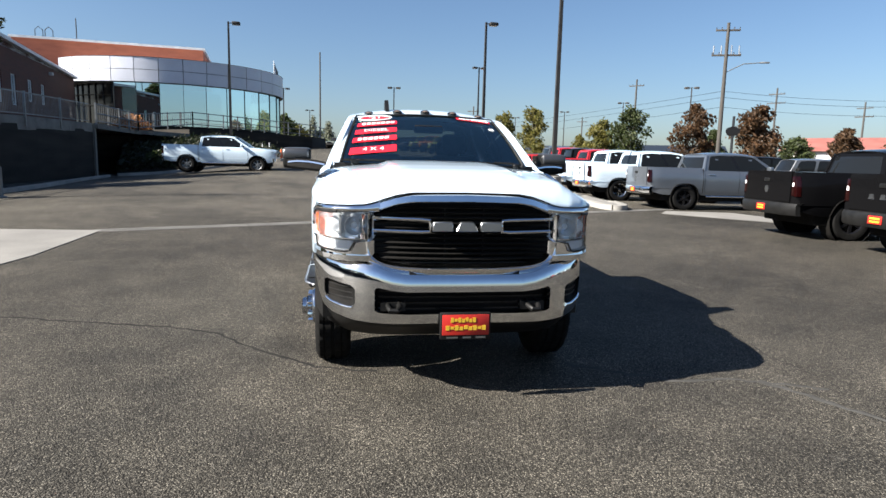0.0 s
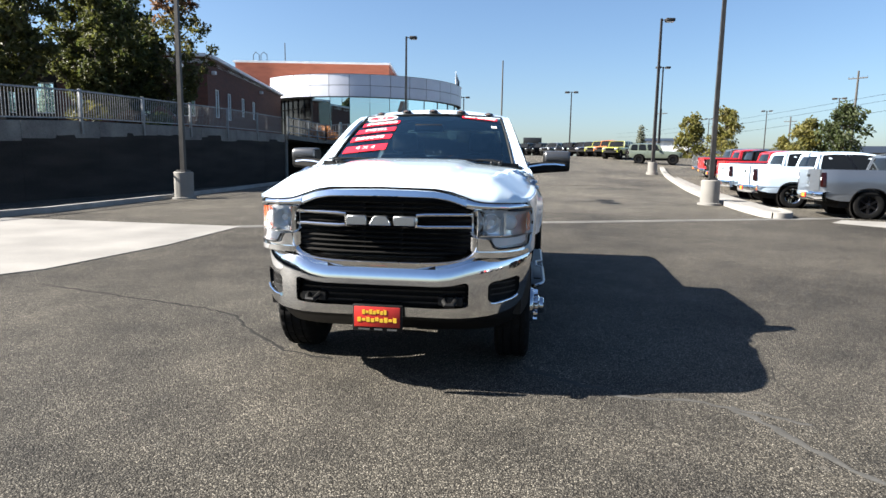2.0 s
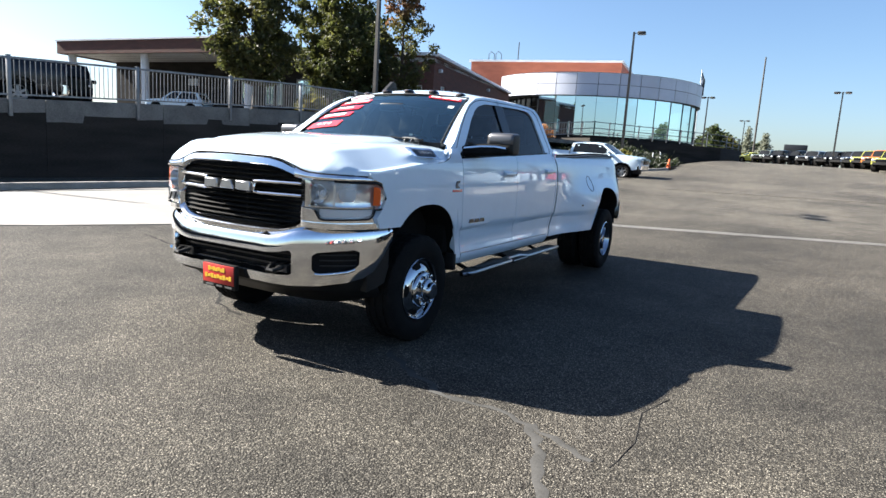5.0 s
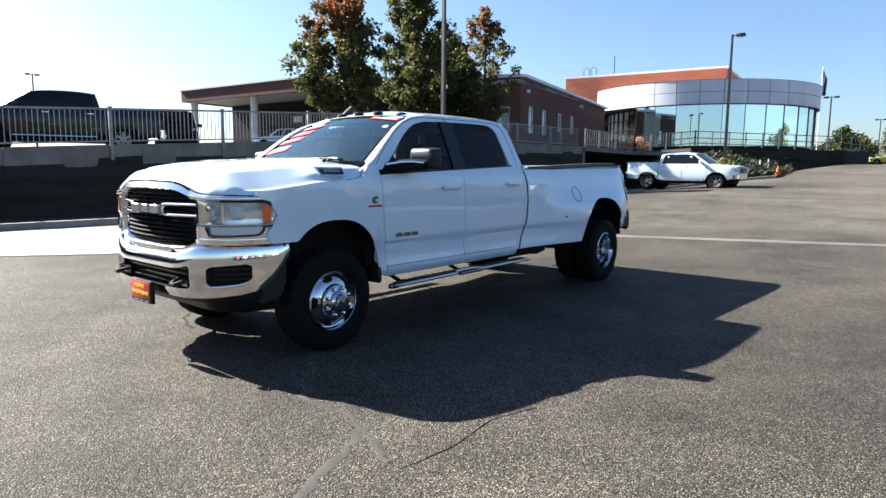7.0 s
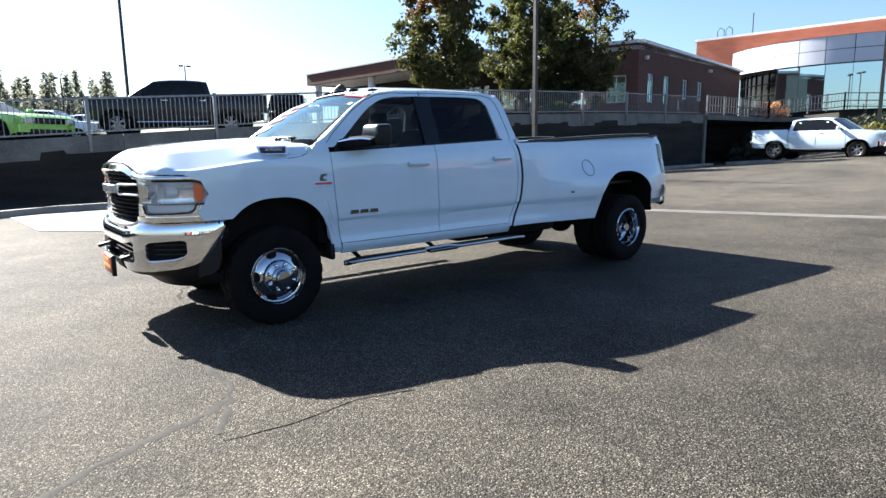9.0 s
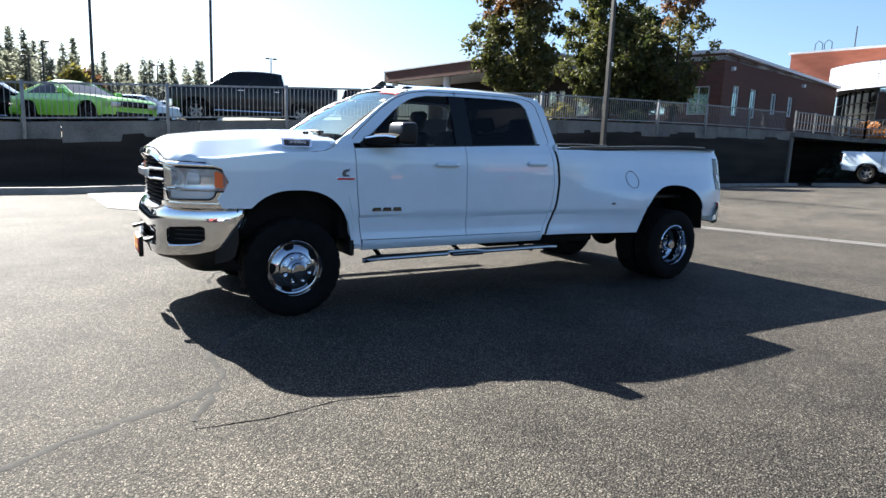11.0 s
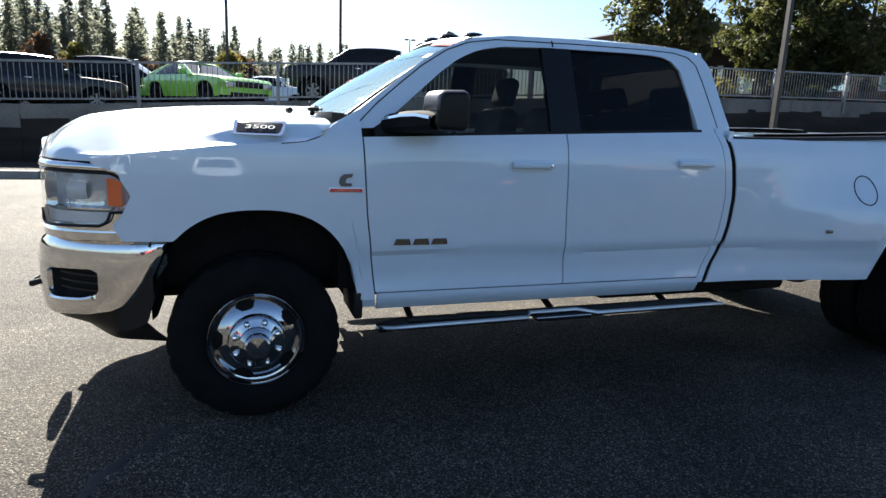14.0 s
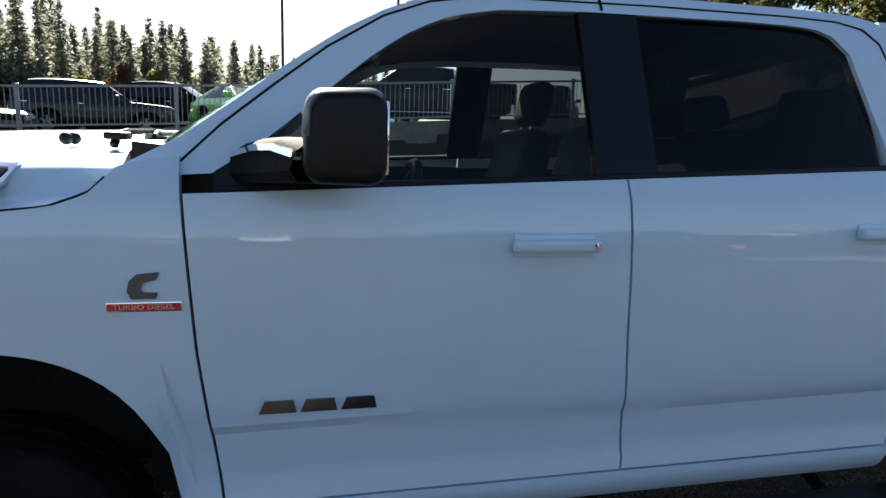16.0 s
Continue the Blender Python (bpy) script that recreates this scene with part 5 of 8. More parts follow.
def banner_text(text, u, v, size, slope_deg, wide=1.0):
    p0, pu, pv = Vector(screen(u, v)), Vector(screen(u + 0.05, v)), Vector(screen(u, v + 0.05))
    ex = (pu - p0).normalized()
    ez = (pv - p0)
    ey = (ez - ex * ez.dot(ex)).normalized()
    en = ex.cross(ey)
    m = Matrix((ex, ey, en)).transposed().to_4x4()
    m.translation = p0 + en * 0.010
    return lettering(text, size, BANNER_WHITE, TRUCK, m @ pose(0, 0, 0, 0, 0, slope_deg), depth=0.0005, wide=wide)


rows = [(0.70, 0.79), (0.53, 0.625), (0.37, 0.46), (0.17, 0.28)]
for k, (v0, v1) in enumerate(rows):
    banner(-0.93, -0.42, v0, v1, 0.10, BANNER_RED, "banner")
for k, (v0, v1) in enumerate(rows):
    if k in (0, 2):
        for i in range(7 if k == 0 else 6):
            a = -0.87 + 0.062 * i
            banner(a, a + 0.045, v0 + 0.022 + 0.10 * (a + 0.93), v1 - 0.022 + 0.10 * (a + 0.93), 0.10, BANNER_WHITE, "bar", 0.008, 3)
banner_text("DIESEL", -0.67, 0.603, 0.062, 4, 1.15)
banner_text("4 X 4", -0.67, 0.252, 0.062, 4, 1.25)
bm = B()
cu, cv = -0.72, 0.915
ring = [(Vector(screen(cu + 0.225 * math.cos(a), cv + 0.062 * math.sin(a))) + Vector((0, -0.005, 0.005)))[:] for a in lin(0, 2 * math.pi * 31 / 32, 32)]
bm.faces.new([bm.verts.new(p) for p in ring])
part("banner", bm, BANNER_RED, TRUCK)
part("banner_rim", tube(B(), ring, 0.007, 6, close=True), BANNER_WHITE, TRUCK)
banner_text("'21", cu, cv, 0.075, 3, 1.3)
banner(0.44, 0.93, 0.93, 0.985, -0.09, BANNER_RED, "banner")
for i in range(8):
    a = 0.48 + 0.053 * i + (0.015 if i > 2 else 0)
    banner(a, a + 0.040, 0.942 - 0.09 * (a - 0.44), 0.972 - 0.09 * (a - 0.44), -0.09, BANNER_WHITE, "bar", 0.008, 3)
banner(0.83, 0.90, 0.70, 0.75, 0.0, BANNER_WHITE, "sticker")

# roof lamps and aerial
for x in (-0.50, -0.25, 0.0, 0.25, 0.50):
    lamp = part("roof_lamp", ball(B(), (x, 1.10 + 0.10 * (x / 0.6) ** 2, roof_z(x, 1.1) + 0.008), 0.045, 12, (1.0, 1.4, 0.55)), GLOSSBLACK, TRUCK, "smoked roof marker lamp")
    part("lens", ball(B(), (x, 1.075 + 0.10 * (x / 0.6) ** 2, roof_z(x, 1.1) + 0.012), 0.034, 10, (1.0, 1.1, 0.5)), SMOKED, lamp)
bm = B()
prism(bm, [(1.16, 1.90), (1.36, 1.915), (1.37, 1.95), (1.34, 2.00), (1.30, 2.01), (1.24, 1.965)], "x", -0.352, -0.318)
part("aerial", bm, BLACK, TRUCK, "black shark-fin aerial")

# ---- wheels
def tyre_mesh(w, R=0.388, rim=0.222):
    """A tyre with blocks and grooves in its tread."""
    bm = B()
    h = w / 2
    prof = [(rim, -0.86), (rim + 0.02, -0.97), (0.262, -1.02), (0.268, -1.045), (0.30, -1.06), (0.342, -1.04), (0.348, -1.015), (0.374, -0.92), (R, -0.78), (R, -0.56), (R - 0.010, -0.54), (R - 0.010, -0.46), (R, -0.44), (R, -0.12), (R - 0.010, -0.10), (R - 0.010, 0.10), (R, 0.12), (R, 0.44), (R - 0.010, 0.46), (R - 0.010, 0.54), (R, 0.56), (R, 0.78), (0.374, 0.92), (0.348, 1.015), (0.342, 1.04), (0.30, 1.06), (0.268, 1.045), (0.262, 1.02), (rim + 0.02, 0.97), (rim, 0.86)]
    n = 120
    rings = []
    for i, (r, x) in enumerate(prof):
        ring = []
        for k in range(n):
            rr = r
            if r >= R - 1e-6 and (k + (2 if x > 0 else 0)) % 5 == 0:
                rr = r - 0.008
            if abs(x) == 0.92 and (k // 2) % 3 == 0:
                rr = r - 0.006
            a = 2 * math.pi * k / n
            ring.append(bm.verts.new((x * h, rr * math.cos(a), rr * math.sin(a))))
        rings.append(ring)
    for p, q in zip(rings, rings[1:]):
        for k in range(n):
            bm.faces.new((p[k], p[(k + 1) % n], q[(k + 1) % n], q[k]))
    return mesh_of("tyre", bm, RUBBER, 40)


TYRE = tyre_mesh(0.235)


def front_rim(s):
    bm = B()
    prof = [(0.214, -0.09), (0.224, 0.085), (0.226, 0.112), (0.222, 0.117), (0.217, 0.112), (0.213, 0.094), (0.207, 0.082), (0.200, 0.080), (0.195, 0.084), (0.180, 0.097), (0.162, 0.108), (0.145, 0.116), (0.131, 0.121), (0.128, 0.130), (0.126, 0.143), (0.121, 0.149), (0.110, 0.153), (0.095, 0.158), (0.080, 0.164)]
    lathe(bm, prof, 48, "x")
    return bm


def rear_rim():
    bm = B()
    prof = [(0.214, -0.09), (0.224, 0.085), (0.226, 0.112), (0.216, 0.117), (0.206, 0.100), (0.196, 0.03), (0.186, -0.035), (0.160, -0.055), (0.130, -0.066), (0.120, -0.062), (0.070, -0.062)]
    lathe(bm, prof, 48, "x")
    return bm


FRIM, RRIM = mesh_of("rim", front_rim(1), POLISHED, 40), mesh_of("rim", rear_rim(), POLISHED, 40)
bm = B()
lathe(bm, [(0.0815, 0.150), (0.080, 0.185), (0.070, 0.192), (0.062, 0.197), (0.058, 0.222), (0.050, 0.228), (0.001, 0.231)], 32, "x")
FCAP = mesh_of("hub_cap", bm, POLISHED, 30)
bm = B()
lathe(bm, [(0.072, -0.07), (0.070, 0.02), (0.060, 0.045), (0.052, 0.055), (0.050, 0.085), (0.042, 0.092), (0.001, 0.094)], 32, "x")
RCAP = mesh_of("hub_cap", bm, POLISHED, 30)
bm = B()
lathe(bm, [(0.015, 0.0), (0.015, 0.018), (0.012, 0.030), (0.001, 0.034)], 6, "x")
NUT = mesh_of("lug_nut", bm, CHROME, 30)
bm = B()
prism(bm, [(0.024 * math.cos(a), math.copysign(abs(math.sin(a)) ** 0.6, math.sin(a)) * (0.046 if math.cos(a) > 0 else 0.036)) for a in lin(0, 2 * math.pi * 15 / 16, 16)], "x", -0.01, 0.005)
HOLE = mesh_of("hand_hole", bm, UNDER, 30)
bm = B()
lathe(bm, [(0.19, -0.10), (0.19, -0.06), (0.05, -0.05), (0.05, -0.20)], 24, "x")
DRUM = mesh_of("brake_disc", bm, UNDER, 30)


def wheel(s, x, y, kind, turn=0.0):
    w = thing("wheel", "", "")
    w.parent = TRUCK
    w.matrix_basis = pose(s * x, y, 0.388, 0, 0, 0 if s > 0 else 180) @ pose(0, 0, 0, turn)
    share("tyre", TYRE, w, Matrix.Identity(4))
    if kind == "inner":
        return w
    share("rim", FRIM if kind == "front" else RRIM, w, Matrix.Identity(4), "polished chrome rim with hand holes")
    share("hub_cap", FCAP if kind == "front" else RCAP, w, Matrix.Identity(4))
    share("brake_disc", DRUM, w, Matrix.Identity(4))
    for k in range(8):
        a = 45 * k + 10
        r, h, t = (0.103, 0.152, 0) if kind == "front" else (0.100, -0.062, 0)
        share("lug_nut", NUT, w, pose(0, 0, 0, a) @ pose(h, r, 0))
    for k in range(5):
        if kind == "front":
            share("hand_hole", HOLE, w, pose(0, 0, 0, 72 * k + 18) @ pose(0.1035, 0.172, 0, 0, 0, 32))
        else:
            share("hand_hole", HOLE, w, pose(0, 0, 0, 72 * k + 33) @ pose(-0.050, 0.155, 0, 0, 0, 20))
    return w


for s in (1, -1):
    wheel(s, 0.800, 0.0, "front", 15)
    wheel(s, 0.955, 4.285, "rear", 40)
    wheel(s, 0.665, 4.285, "inner", 20)

# ---- chassis, seen below
for s in (1, -1):
    part("chassis_rail", box(B(), min(s * 0.42, s * 0.50), max(s * 0.42, s * 0.50), -0.75, 5.05, 0.56, 0.72, 0.01), UNDER, TRUCK)
for y in (0.0, 4.305):
    ax = part("axle", tube(B(), [(-0.75, y, 0.40), (0.75, y, 0.40)], 0.055, 12), UNDER, TRUCK)
    part("differential", ball(B(), (0.10 if y < 1 else 0.0, y, 0.40), 0.17, 16, (1.0, 1.0, 0.95)), UNDER, ax)
part("drive_shaft", tube(B(), [(0.0, 1.4, 0.52), (0.0, 4.2, 0.42)], 0.045, 10), UNDER, TRUCK)
part("exhaust", tube(B(), [(-0.30, 0.9, 0.52), (-0.32, 2.6, 0.48), (-0.34, 3.6, 0.55), (-0.62, 4.9, 0.58), (-0.75, 5.2, 0.55)], 0.05, 10), UNDER, TRUCK)
part("fuel_tank", box(B(), 0.50, 0.80, 1.9, 3.3, 0.44, 0.66, 0.04), UNDER, TRUCK)
part("gearbox", box(B(), -0.22, 0.22, 0.5, 1.5, 0.42, 0.75, 0.06), UNDER, TRUCK)
part("engine_bay_floor", box(B(), -0.70, 0.70, -0.78, 0.45, 0.60, 1.10, 0.05), UNDER, TRUCK)
part("cab_floor", box(B(), -0.86, 0.86, 0.45, 2.58, 0.56, 0.64, 0.01), UNDER, TRUCK)
part("firewall", box(B(), -0.86, 0.86, 0.38, 0.46, 0.60, 1.30, 0.01), UNDER, TRUCK)
for s in (1, -1):
    part("door_card", box(B(), min(s * 0.82, s * 0.86), max(s * 0.82, s * 0.86), 0.56, 2.52, 0.62, 1.33, 0.01), BLACK, TRUCK)

# ---- cabin
part("dashboard", prism(B(), [(0.30, 1.36), (0.55, 1.42), (0.80, 1.40), (0.88, 1.32), (0.84, 1.05), (0.50, 0.95), (0.44, 1.2)], "x", -0.80, 0.80), BLACK, TRUCK)
wheel_ = part("steering_wheel", tube(B(), [(0.38 + 0.185 * math.cos(a), 1.02 + 0.07 * math.sin(a), 1.22 + 0.17 * math.sin(a)) for a in lin(0, 2 * math.pi * 27 / 28, 28)], 0.016, 8, close=True), BLACK, TRUCK)
part("hub", box(B(), 0.28, 0.48, 0.98, 1.04, 1.17, 1.26, 0.02), BLACK, wheel_)
part("column", tube(B(), [(0.38, 1.0, 1.21), (0.38, 0.8, 1.14)], 0.035, 8), BLACK, wheel_)
for x in (0.40, -0.40):
    st = part("front_seat", box(B(), x - 0.26, x + 0.26, 1.12, 1.62, 0.82, 0.98, 0.06, seg=3), SEAT, TRUCK, "dark cloth front seat")
    part("backrest", box(B(), x - 0.25, x + 0.25, -0.07, 0.07, 0.0, 0.60, 0.06, m=pose(0, 1.60, 0.94, -14), seg=3), SEAT, st)
    part("headrest", box(B(), x - 0.13, x + 0.13, -0.05, 0.05, 0.62, 0.82, 0.045, m=pose(0, 1.60, 0.94, -14), seg=3), SEAT, st)
    for dx in (-0.06, 0.06):
        part("headrest_rod", tube(B(), [(x + dx, 1.735, 1.52), (x + dx, 1.755, 1.59)], 0.006, 6), CHROME, st)
bench = part("rear_seat", box(B(), -0.72, 0.72, 1.98, 2.42, 0.86, 1.02, 0.06, seg=3), SEAT, TRUCK, "dark cloth rear bench")
part("backrest", box(B(), -0.72, 0.72, -0.06, 0.06, 0, 0.55, 0.05, m=pose(0, 2.44, 0.96, -8), seg=3), SEAT, bench)
for x in (-0.45, 0.45):
    part("headrest", box(B(), x - 0.13, x + 0.13, 2.44, 2.54, 1.52, 1.68, 0.04, seg=3), SEAT, bench)
part("centre_console", box(B(), -0.12, 0.12, 0.95, 1.65, 0.68, 1.02, 0.04), BLACK, TRUCK)
part("rear_view_mirror", box(B(), -0.13, 0.13, 0.82, 0.86, 1.70, 1.77, 0.02), BLACK, TRUCK)
part("headliner", sheet(B(), [[(x, y, roof_z(x, y) - 0.045) for y in lin(1.08, 2.36, 10)] for x in lin(-0.62, 0.62, 9)]), SEAT, TRUCK)

# ---- bed and tail
part("bed_floor", box(B(), -0.86, 0.86, 2.69, 5.11, 0.90, 0.93), BLACK, TRUCK)
part("bed_front", box(B(), -0.88, 0.88, 2.665, 2.70, 0.62, 1.41, 0.01), WHITE, TRUCK)
for s in (1, -1):
    part("bed_inner", box(B(), min(s * 0.80, s * 0.83), max(s * 0.80, s * 0.83), 2.68, 5.11, 1.075, 1.385, 0.01), WHITE, TRUCK)
    rail = lambda y: 1.386 + 0.068 * sstep(2.5, 4.8, y)
    cap = part("bed_rail", sheet(B(), [[(s * (half(y, 1.40) + 0.004), y, rail(y)), (s * (half(y, 1.40) - 0.004), y, rail(y) + 0.014), (s * 0.80, y, rail(y) + 0.014), (s * 0.79, y, rail(y))] for y in lin(2.66, 5.16, 30)], (0, 0, -0.008)), BLACK, TRUCK, "black bed rail cap", sharp=50)
    part("track", sheet(B(), [[(s * 0.77, y, rail(y) + 0.016), (s * 0.77, y, rail(y) + 0.034), (s * 0.80, y, rail(y) + 0.034), (s * 0.80, y, rail(y) + 0.016)] for y in lin(2.9, 5.03, 8)], (0, 0, -0.004)), SATIN, cap, "silver tie-down track", sharp=40)
    lamp = part("tail_lamp", sheet(B(), [[(s * (half(y, z) + 0.006), y, z) for z in lin(1.0, 1.36, 6)] for y in lin(5.03, 5.155, 6)], (-s * 0.04, 0.006, 0)), TAIL, TRUCK, "dark red tail lamp wrapping the bed corner", sharp=60)
    part("clear_lens", sheet(B(), [[(s * (half(y, z) + 0.014), y, z) for z in (1.10, 1.17)] for y in lin(5.08, 5.15, 4)], (-s * 0.01, 0, 0)), BANNER_WHITE, lamp)
    part("lamp_back", box(B(), min(s * 0.72, s * 0.835), max(s * 0.72, s * 0.835), 5.17, 5.20, 0.99, 1.385, 0.01), REDLENS, lamp)
tg = part("tailgate", sheet(B(), [[(x, 5.175 + 0.02 * (1 - (x / 0.8) ** 2) - 0.015 * abs(2 * v - 1) ** 3, 0.80 + 0.665 * v) for v in lin(0, 1, 9)] for x in lin(-0.80, 0.80, 13)], (0, -0.05, 0)), WHITE, TRUCK, sharp=60)
part("handle", box(B(), -0.13, 0.13, 5.185, 5.215, 1.25, 1.33, 0.01), BLACK, tg)
part("rear_panel", box(B(), -0.92, 0.92, 5.12, 5.155, 0.62, 0.80, 0.01), WHITE, TRUCK)
rb = part("rear_bumper", sheet(B(), [[(x, 5.33 - 0.22 * max(0, (abs(x) - 0.75) / 0.27) ** 2 + d, z) for d, z in ((-0.10, 0.60), (-0.01, 0.625), (0.0, 0.74), (-0.01, 0.835), (-0.05, 0.86), (-0.18, 0.865))] for x in lin(-1.02, 1.02, 25)], (0, -0.02, 0.0)), CHROME, TRUCK, "chrome rear step bumper", sharp=50)
part("step_pad", box(B(), -0.85, 0.85, 5.16, 5.29, 0.862, 0.874, 0.004), BLACK, rb)

# ---------------------------------------------------------------- parked vehicles
SILVER = paint_material("silver_paint", (0.13, 0.148, 0.175), 1, 0.32, 0.6)
AMBERP = paint_material("orange_paint", (0.55, 0.16, 0.02))
BLACKP = paint_material("black_paint", (0.004, 0.004, 0.0045), rough=0.12)
BLACKP.node_tree.nodes["Principled BSDF"].inputs["Coat IOR"].default_value = 1.4
BLACKP.node_tree.nodes["Principled BSDF"].inputs["Specular IOR Level"].default_value = 0.03
BLACKP.node_tree.nodes["Principled BSDF"].inputs["Coat Weight"].default_value = 0.14
NAVY = paint_material("navy_paint", (0.014, 0.022, 0.045))
DARKBLUE = paint_material("dark_blue_paint", (0.006, 0.008, 0.013))
DARKBLUE.node_tree.nodes["Principled BSDF"].inputs["Coat Weight"].default_value = 0.4
DARKBLUE.node_tree.nodes["Principled BSDF"].inputs["Specular IOR Level"].default_value = 0.15
RED = paint_material("red_paint", (0.42, 0.012, 0.015))
GREY = paint_material("grey_paint", (0.10, 0.105, 0.115), 1, 0.35, 0.4)
LIME = paint_material("lime_paint", (0.20, 0.52, 0.035))
BRIGHT = paint_material("yellow_paint", (0.36, 0.36, 0.05))
OLIVE = paint_material("sage_paint", (0.11, 0.13, 0.10))

KINDS = {
    "pickup": dict(L=5.9, hw=1.02, axles=(0.98, 4.64), R=0.405, hood=(1.19, 1.29), belt=1.31, roof=1.90, cab=(1.42, 2.20, 3.86, 3.99), bed=(4.06, 1.40), low=0.50),
    "suv": dict(L=4.8, hw=0.96, axles=(0.92, 3.78), R=0.37, hood=(0.98, 1.08), belt=1.12, roof=1.74, cab=(1.40, 2.15, 4.25, 4.62), bed=None, low=0.40),
    "jeep": dict(L=4.75, hw=0.92, axles=(0.75, 3.72), R=0.41, hood=(1.10, 1.16), belt=1.20, roof=1.84, cab=(1.72, 2.02, 4.55, 4.66), bed=None, low=0.52),
    "coupe": dict(L=5.0, hw=0.95, axles=(0.95, 3.90), R=0.355, hood=(0.86, 0.98), belt=1.00, roof=1.45, cab=(1.72, 2.62, 3.40, 4.45), bed=None, low=0.32),
    "sedan": dict(L=4.8, hw=0.92, axles=(0.92, 3.75), R=0.335, hood=(0.82, 0.93), belt=0.96, roof=1.45, cab=(1.45, 2.25, 3.35, 4.20), bed=None, low=0.30),
}
bm = B()
lathe(bm, [(0.62, -0.24), (0.78, -0.29), (0.95, -0.26), (1.0, -0.18), (1.0, 0.18), (0.95, 0.26), (0.78, 0.29), (0.62, 0.24)], 28, "x")
FTYRE = mesh_of("tyre", bm, RUBBER, 40)


def spoked(mat):
    bm = B()
    lathe(bm, [(0.66, -0.2), (0.66, 0.22), (0.62, 0.24), (0.58, 0.20), (0.57, -0.1), (0.02, -0.12)], 28, "x")
    lathe(bm, [(0.17, 0.0), (0.16, 0.17), (0.10, 0.19), (0.01, 0.20)], 14, "x")
    for k in range(6):
        box(bm, 0.08, 0.18, -0.085, 0.085, 0.10, 0.61, m=Matrix.Rotation(k * math.pi / 3, 4, "X"))
    return mesh_of("rim", bm, mat, 40)


RIMS = {"bright": spoked(material("alloy_rim", (0.20, 0.205, 0.21), 0.4, 0.8)), "dark": spoked(GLOSSBLACK), "chrome": spoked(CHROME)}


def vehicle(kind, paint, x, y, face, label, category, rim="bright", trim=None, plate=True, base=None, group="", tail_mark=None, trim_rear=None):
    """A parked vehicle whose front points face degrees round from +x; its middle stands at x, y."""
    K = KINDS[kind]
    L, hw, R, low, belt_, roof_ = K["L"], K["hw"], K["R"], K["low"], K["belt"], K["roof"]
    c0, c1, c2, c3 = K["cab"]
    trim = trim or CHROME
    z = (base or rise)(x, y)
    name = {"pickup": "pickup_truck", "suv": "sport_utility", "jeep": "off_roader", "coupe": "coupe", "sedan": "sedan"}[kind]
    v = thing(name, label, category, group, m=pose(x, y, z, 0, 0, face + 90) @ pose(0, -L / 2, 0))

    def top(q):
        if q < c0:
            return K["hood"][0] + (K["hood"][1] - K["hood"][0]) * min(1, q / (c0 * 0.8)) - (0.05 if K["bed"] else 0.10) * max(0, 1 - q / 0.25) ** 2
        if K["bed"] and q > K["bed"][0]:
            return K["bed"][1]
        if not K["bed"] and q > c3:
            return belt_ - 0.02 - (0.06 if kind in ("coupe", "sedan") else 0)
        return belt_ + 0.03 * (q - c0) / L

    def bottom(q):
        b = low + 0.10 * max(0, 1 - q / 0.5) + 0.12 * max(0, 1 - (L - q) / 0.5)
        for a in K["axles"]:
            u = abs(q - a) / (R + 0.09)
            if u < 1:
                b = max(b, 0.34 + (2 * R + 0.07 - 0.34) * (1 - u ** 2.6) ** (1 / 2.6))
        return b

    def hx(q, zz):
        w = (zz - low) / (belt_ - low)
        f = 1 - 0.10 * max(0, 1 - q / 0.7) ** 2 - 0.07 * max(0, 1 - (L - q) / 0.5) ** 2
        return hw * f * curve_at([(0, 0.955), (0.15, 0.985), (0.5, 1.0), (0.75, 0.995), (0.92, 0.965), (1.05, 0.92), (1.2, 0.90)], w)

    cols = sorted(set([round(q, 3) for q in lin(0.02, L - 0.02, 56)] + [c0, c3, K["bed"][0] if K["bed"] else c3]))
    bm = B()
    for s in (1, -1):
        sheet(bm, [[(s * hx(q, zz), q, zz) for zz in lin(bottom(q), top(q), 9)] for q in cols])
    def deck(a, b, n=12, lift=0.04):
        qs = [q for q in cols if a <= q <= b]
        sheet(bm, [[(u * hx(q, top(q)), q, top(q) + lift * (1 - u * u)) for u in lin(-1, 1, 11)] for q in qs])
    deck(0, c0)
    if K["bed"]:
        b0 = K["bed"][0]
        zt = K["bed"][1]
        for s in (1, -1):
            sheet(bm, [[(s * hx(q, zt), q, zt), (s * (hx(q, zt) - 0.11), q, zt + 0.004), (s * (hx(q, zt) - 0.12), q, 0.72)] for q in cols if q >= b0])
        sheet(bm, [[(xx, q, 0.72) for xx in (-hw, hw)] for q in (b0, L - 0.05)])
        sheet(bm, [[(xx, b0, zz) for zz in (0.7, zt)] for xx in (-hw * 0.9, hw * 0.9)])
    elif L - c3 > 0.1:
        deck(c3, L)
    # nose and tail faces
    for q, sg in ((0.02, 1), (L - 0.02, -1)):
        sheet(bm, [[(u * hx(q, bottom(q) + (top(q) - bottom(q)) * w), q - sg * 0.05 * (1 - u * u), bottom(q) + (top(q) - bottom(q)) * w) for w in lin(0, 1, 5)] for u in lin(-1, 1, 9)])
    part("body", bm, paint, v, sharp=30)
    part("underbody", box(B(), -hw * 0.86, hw * 0.86, 0.4, L - 0.5, low - (0.20 if kind in ("pickup", "jeep") else 0.14), low + 0.25, 0.03), UNDER, v)
    # greenhouse
    wb, wt = hw * 0.905, hw * {"pickup": 0.77, "jeep": 0.84, "suv": 0.76}.get(kind, 0.68)
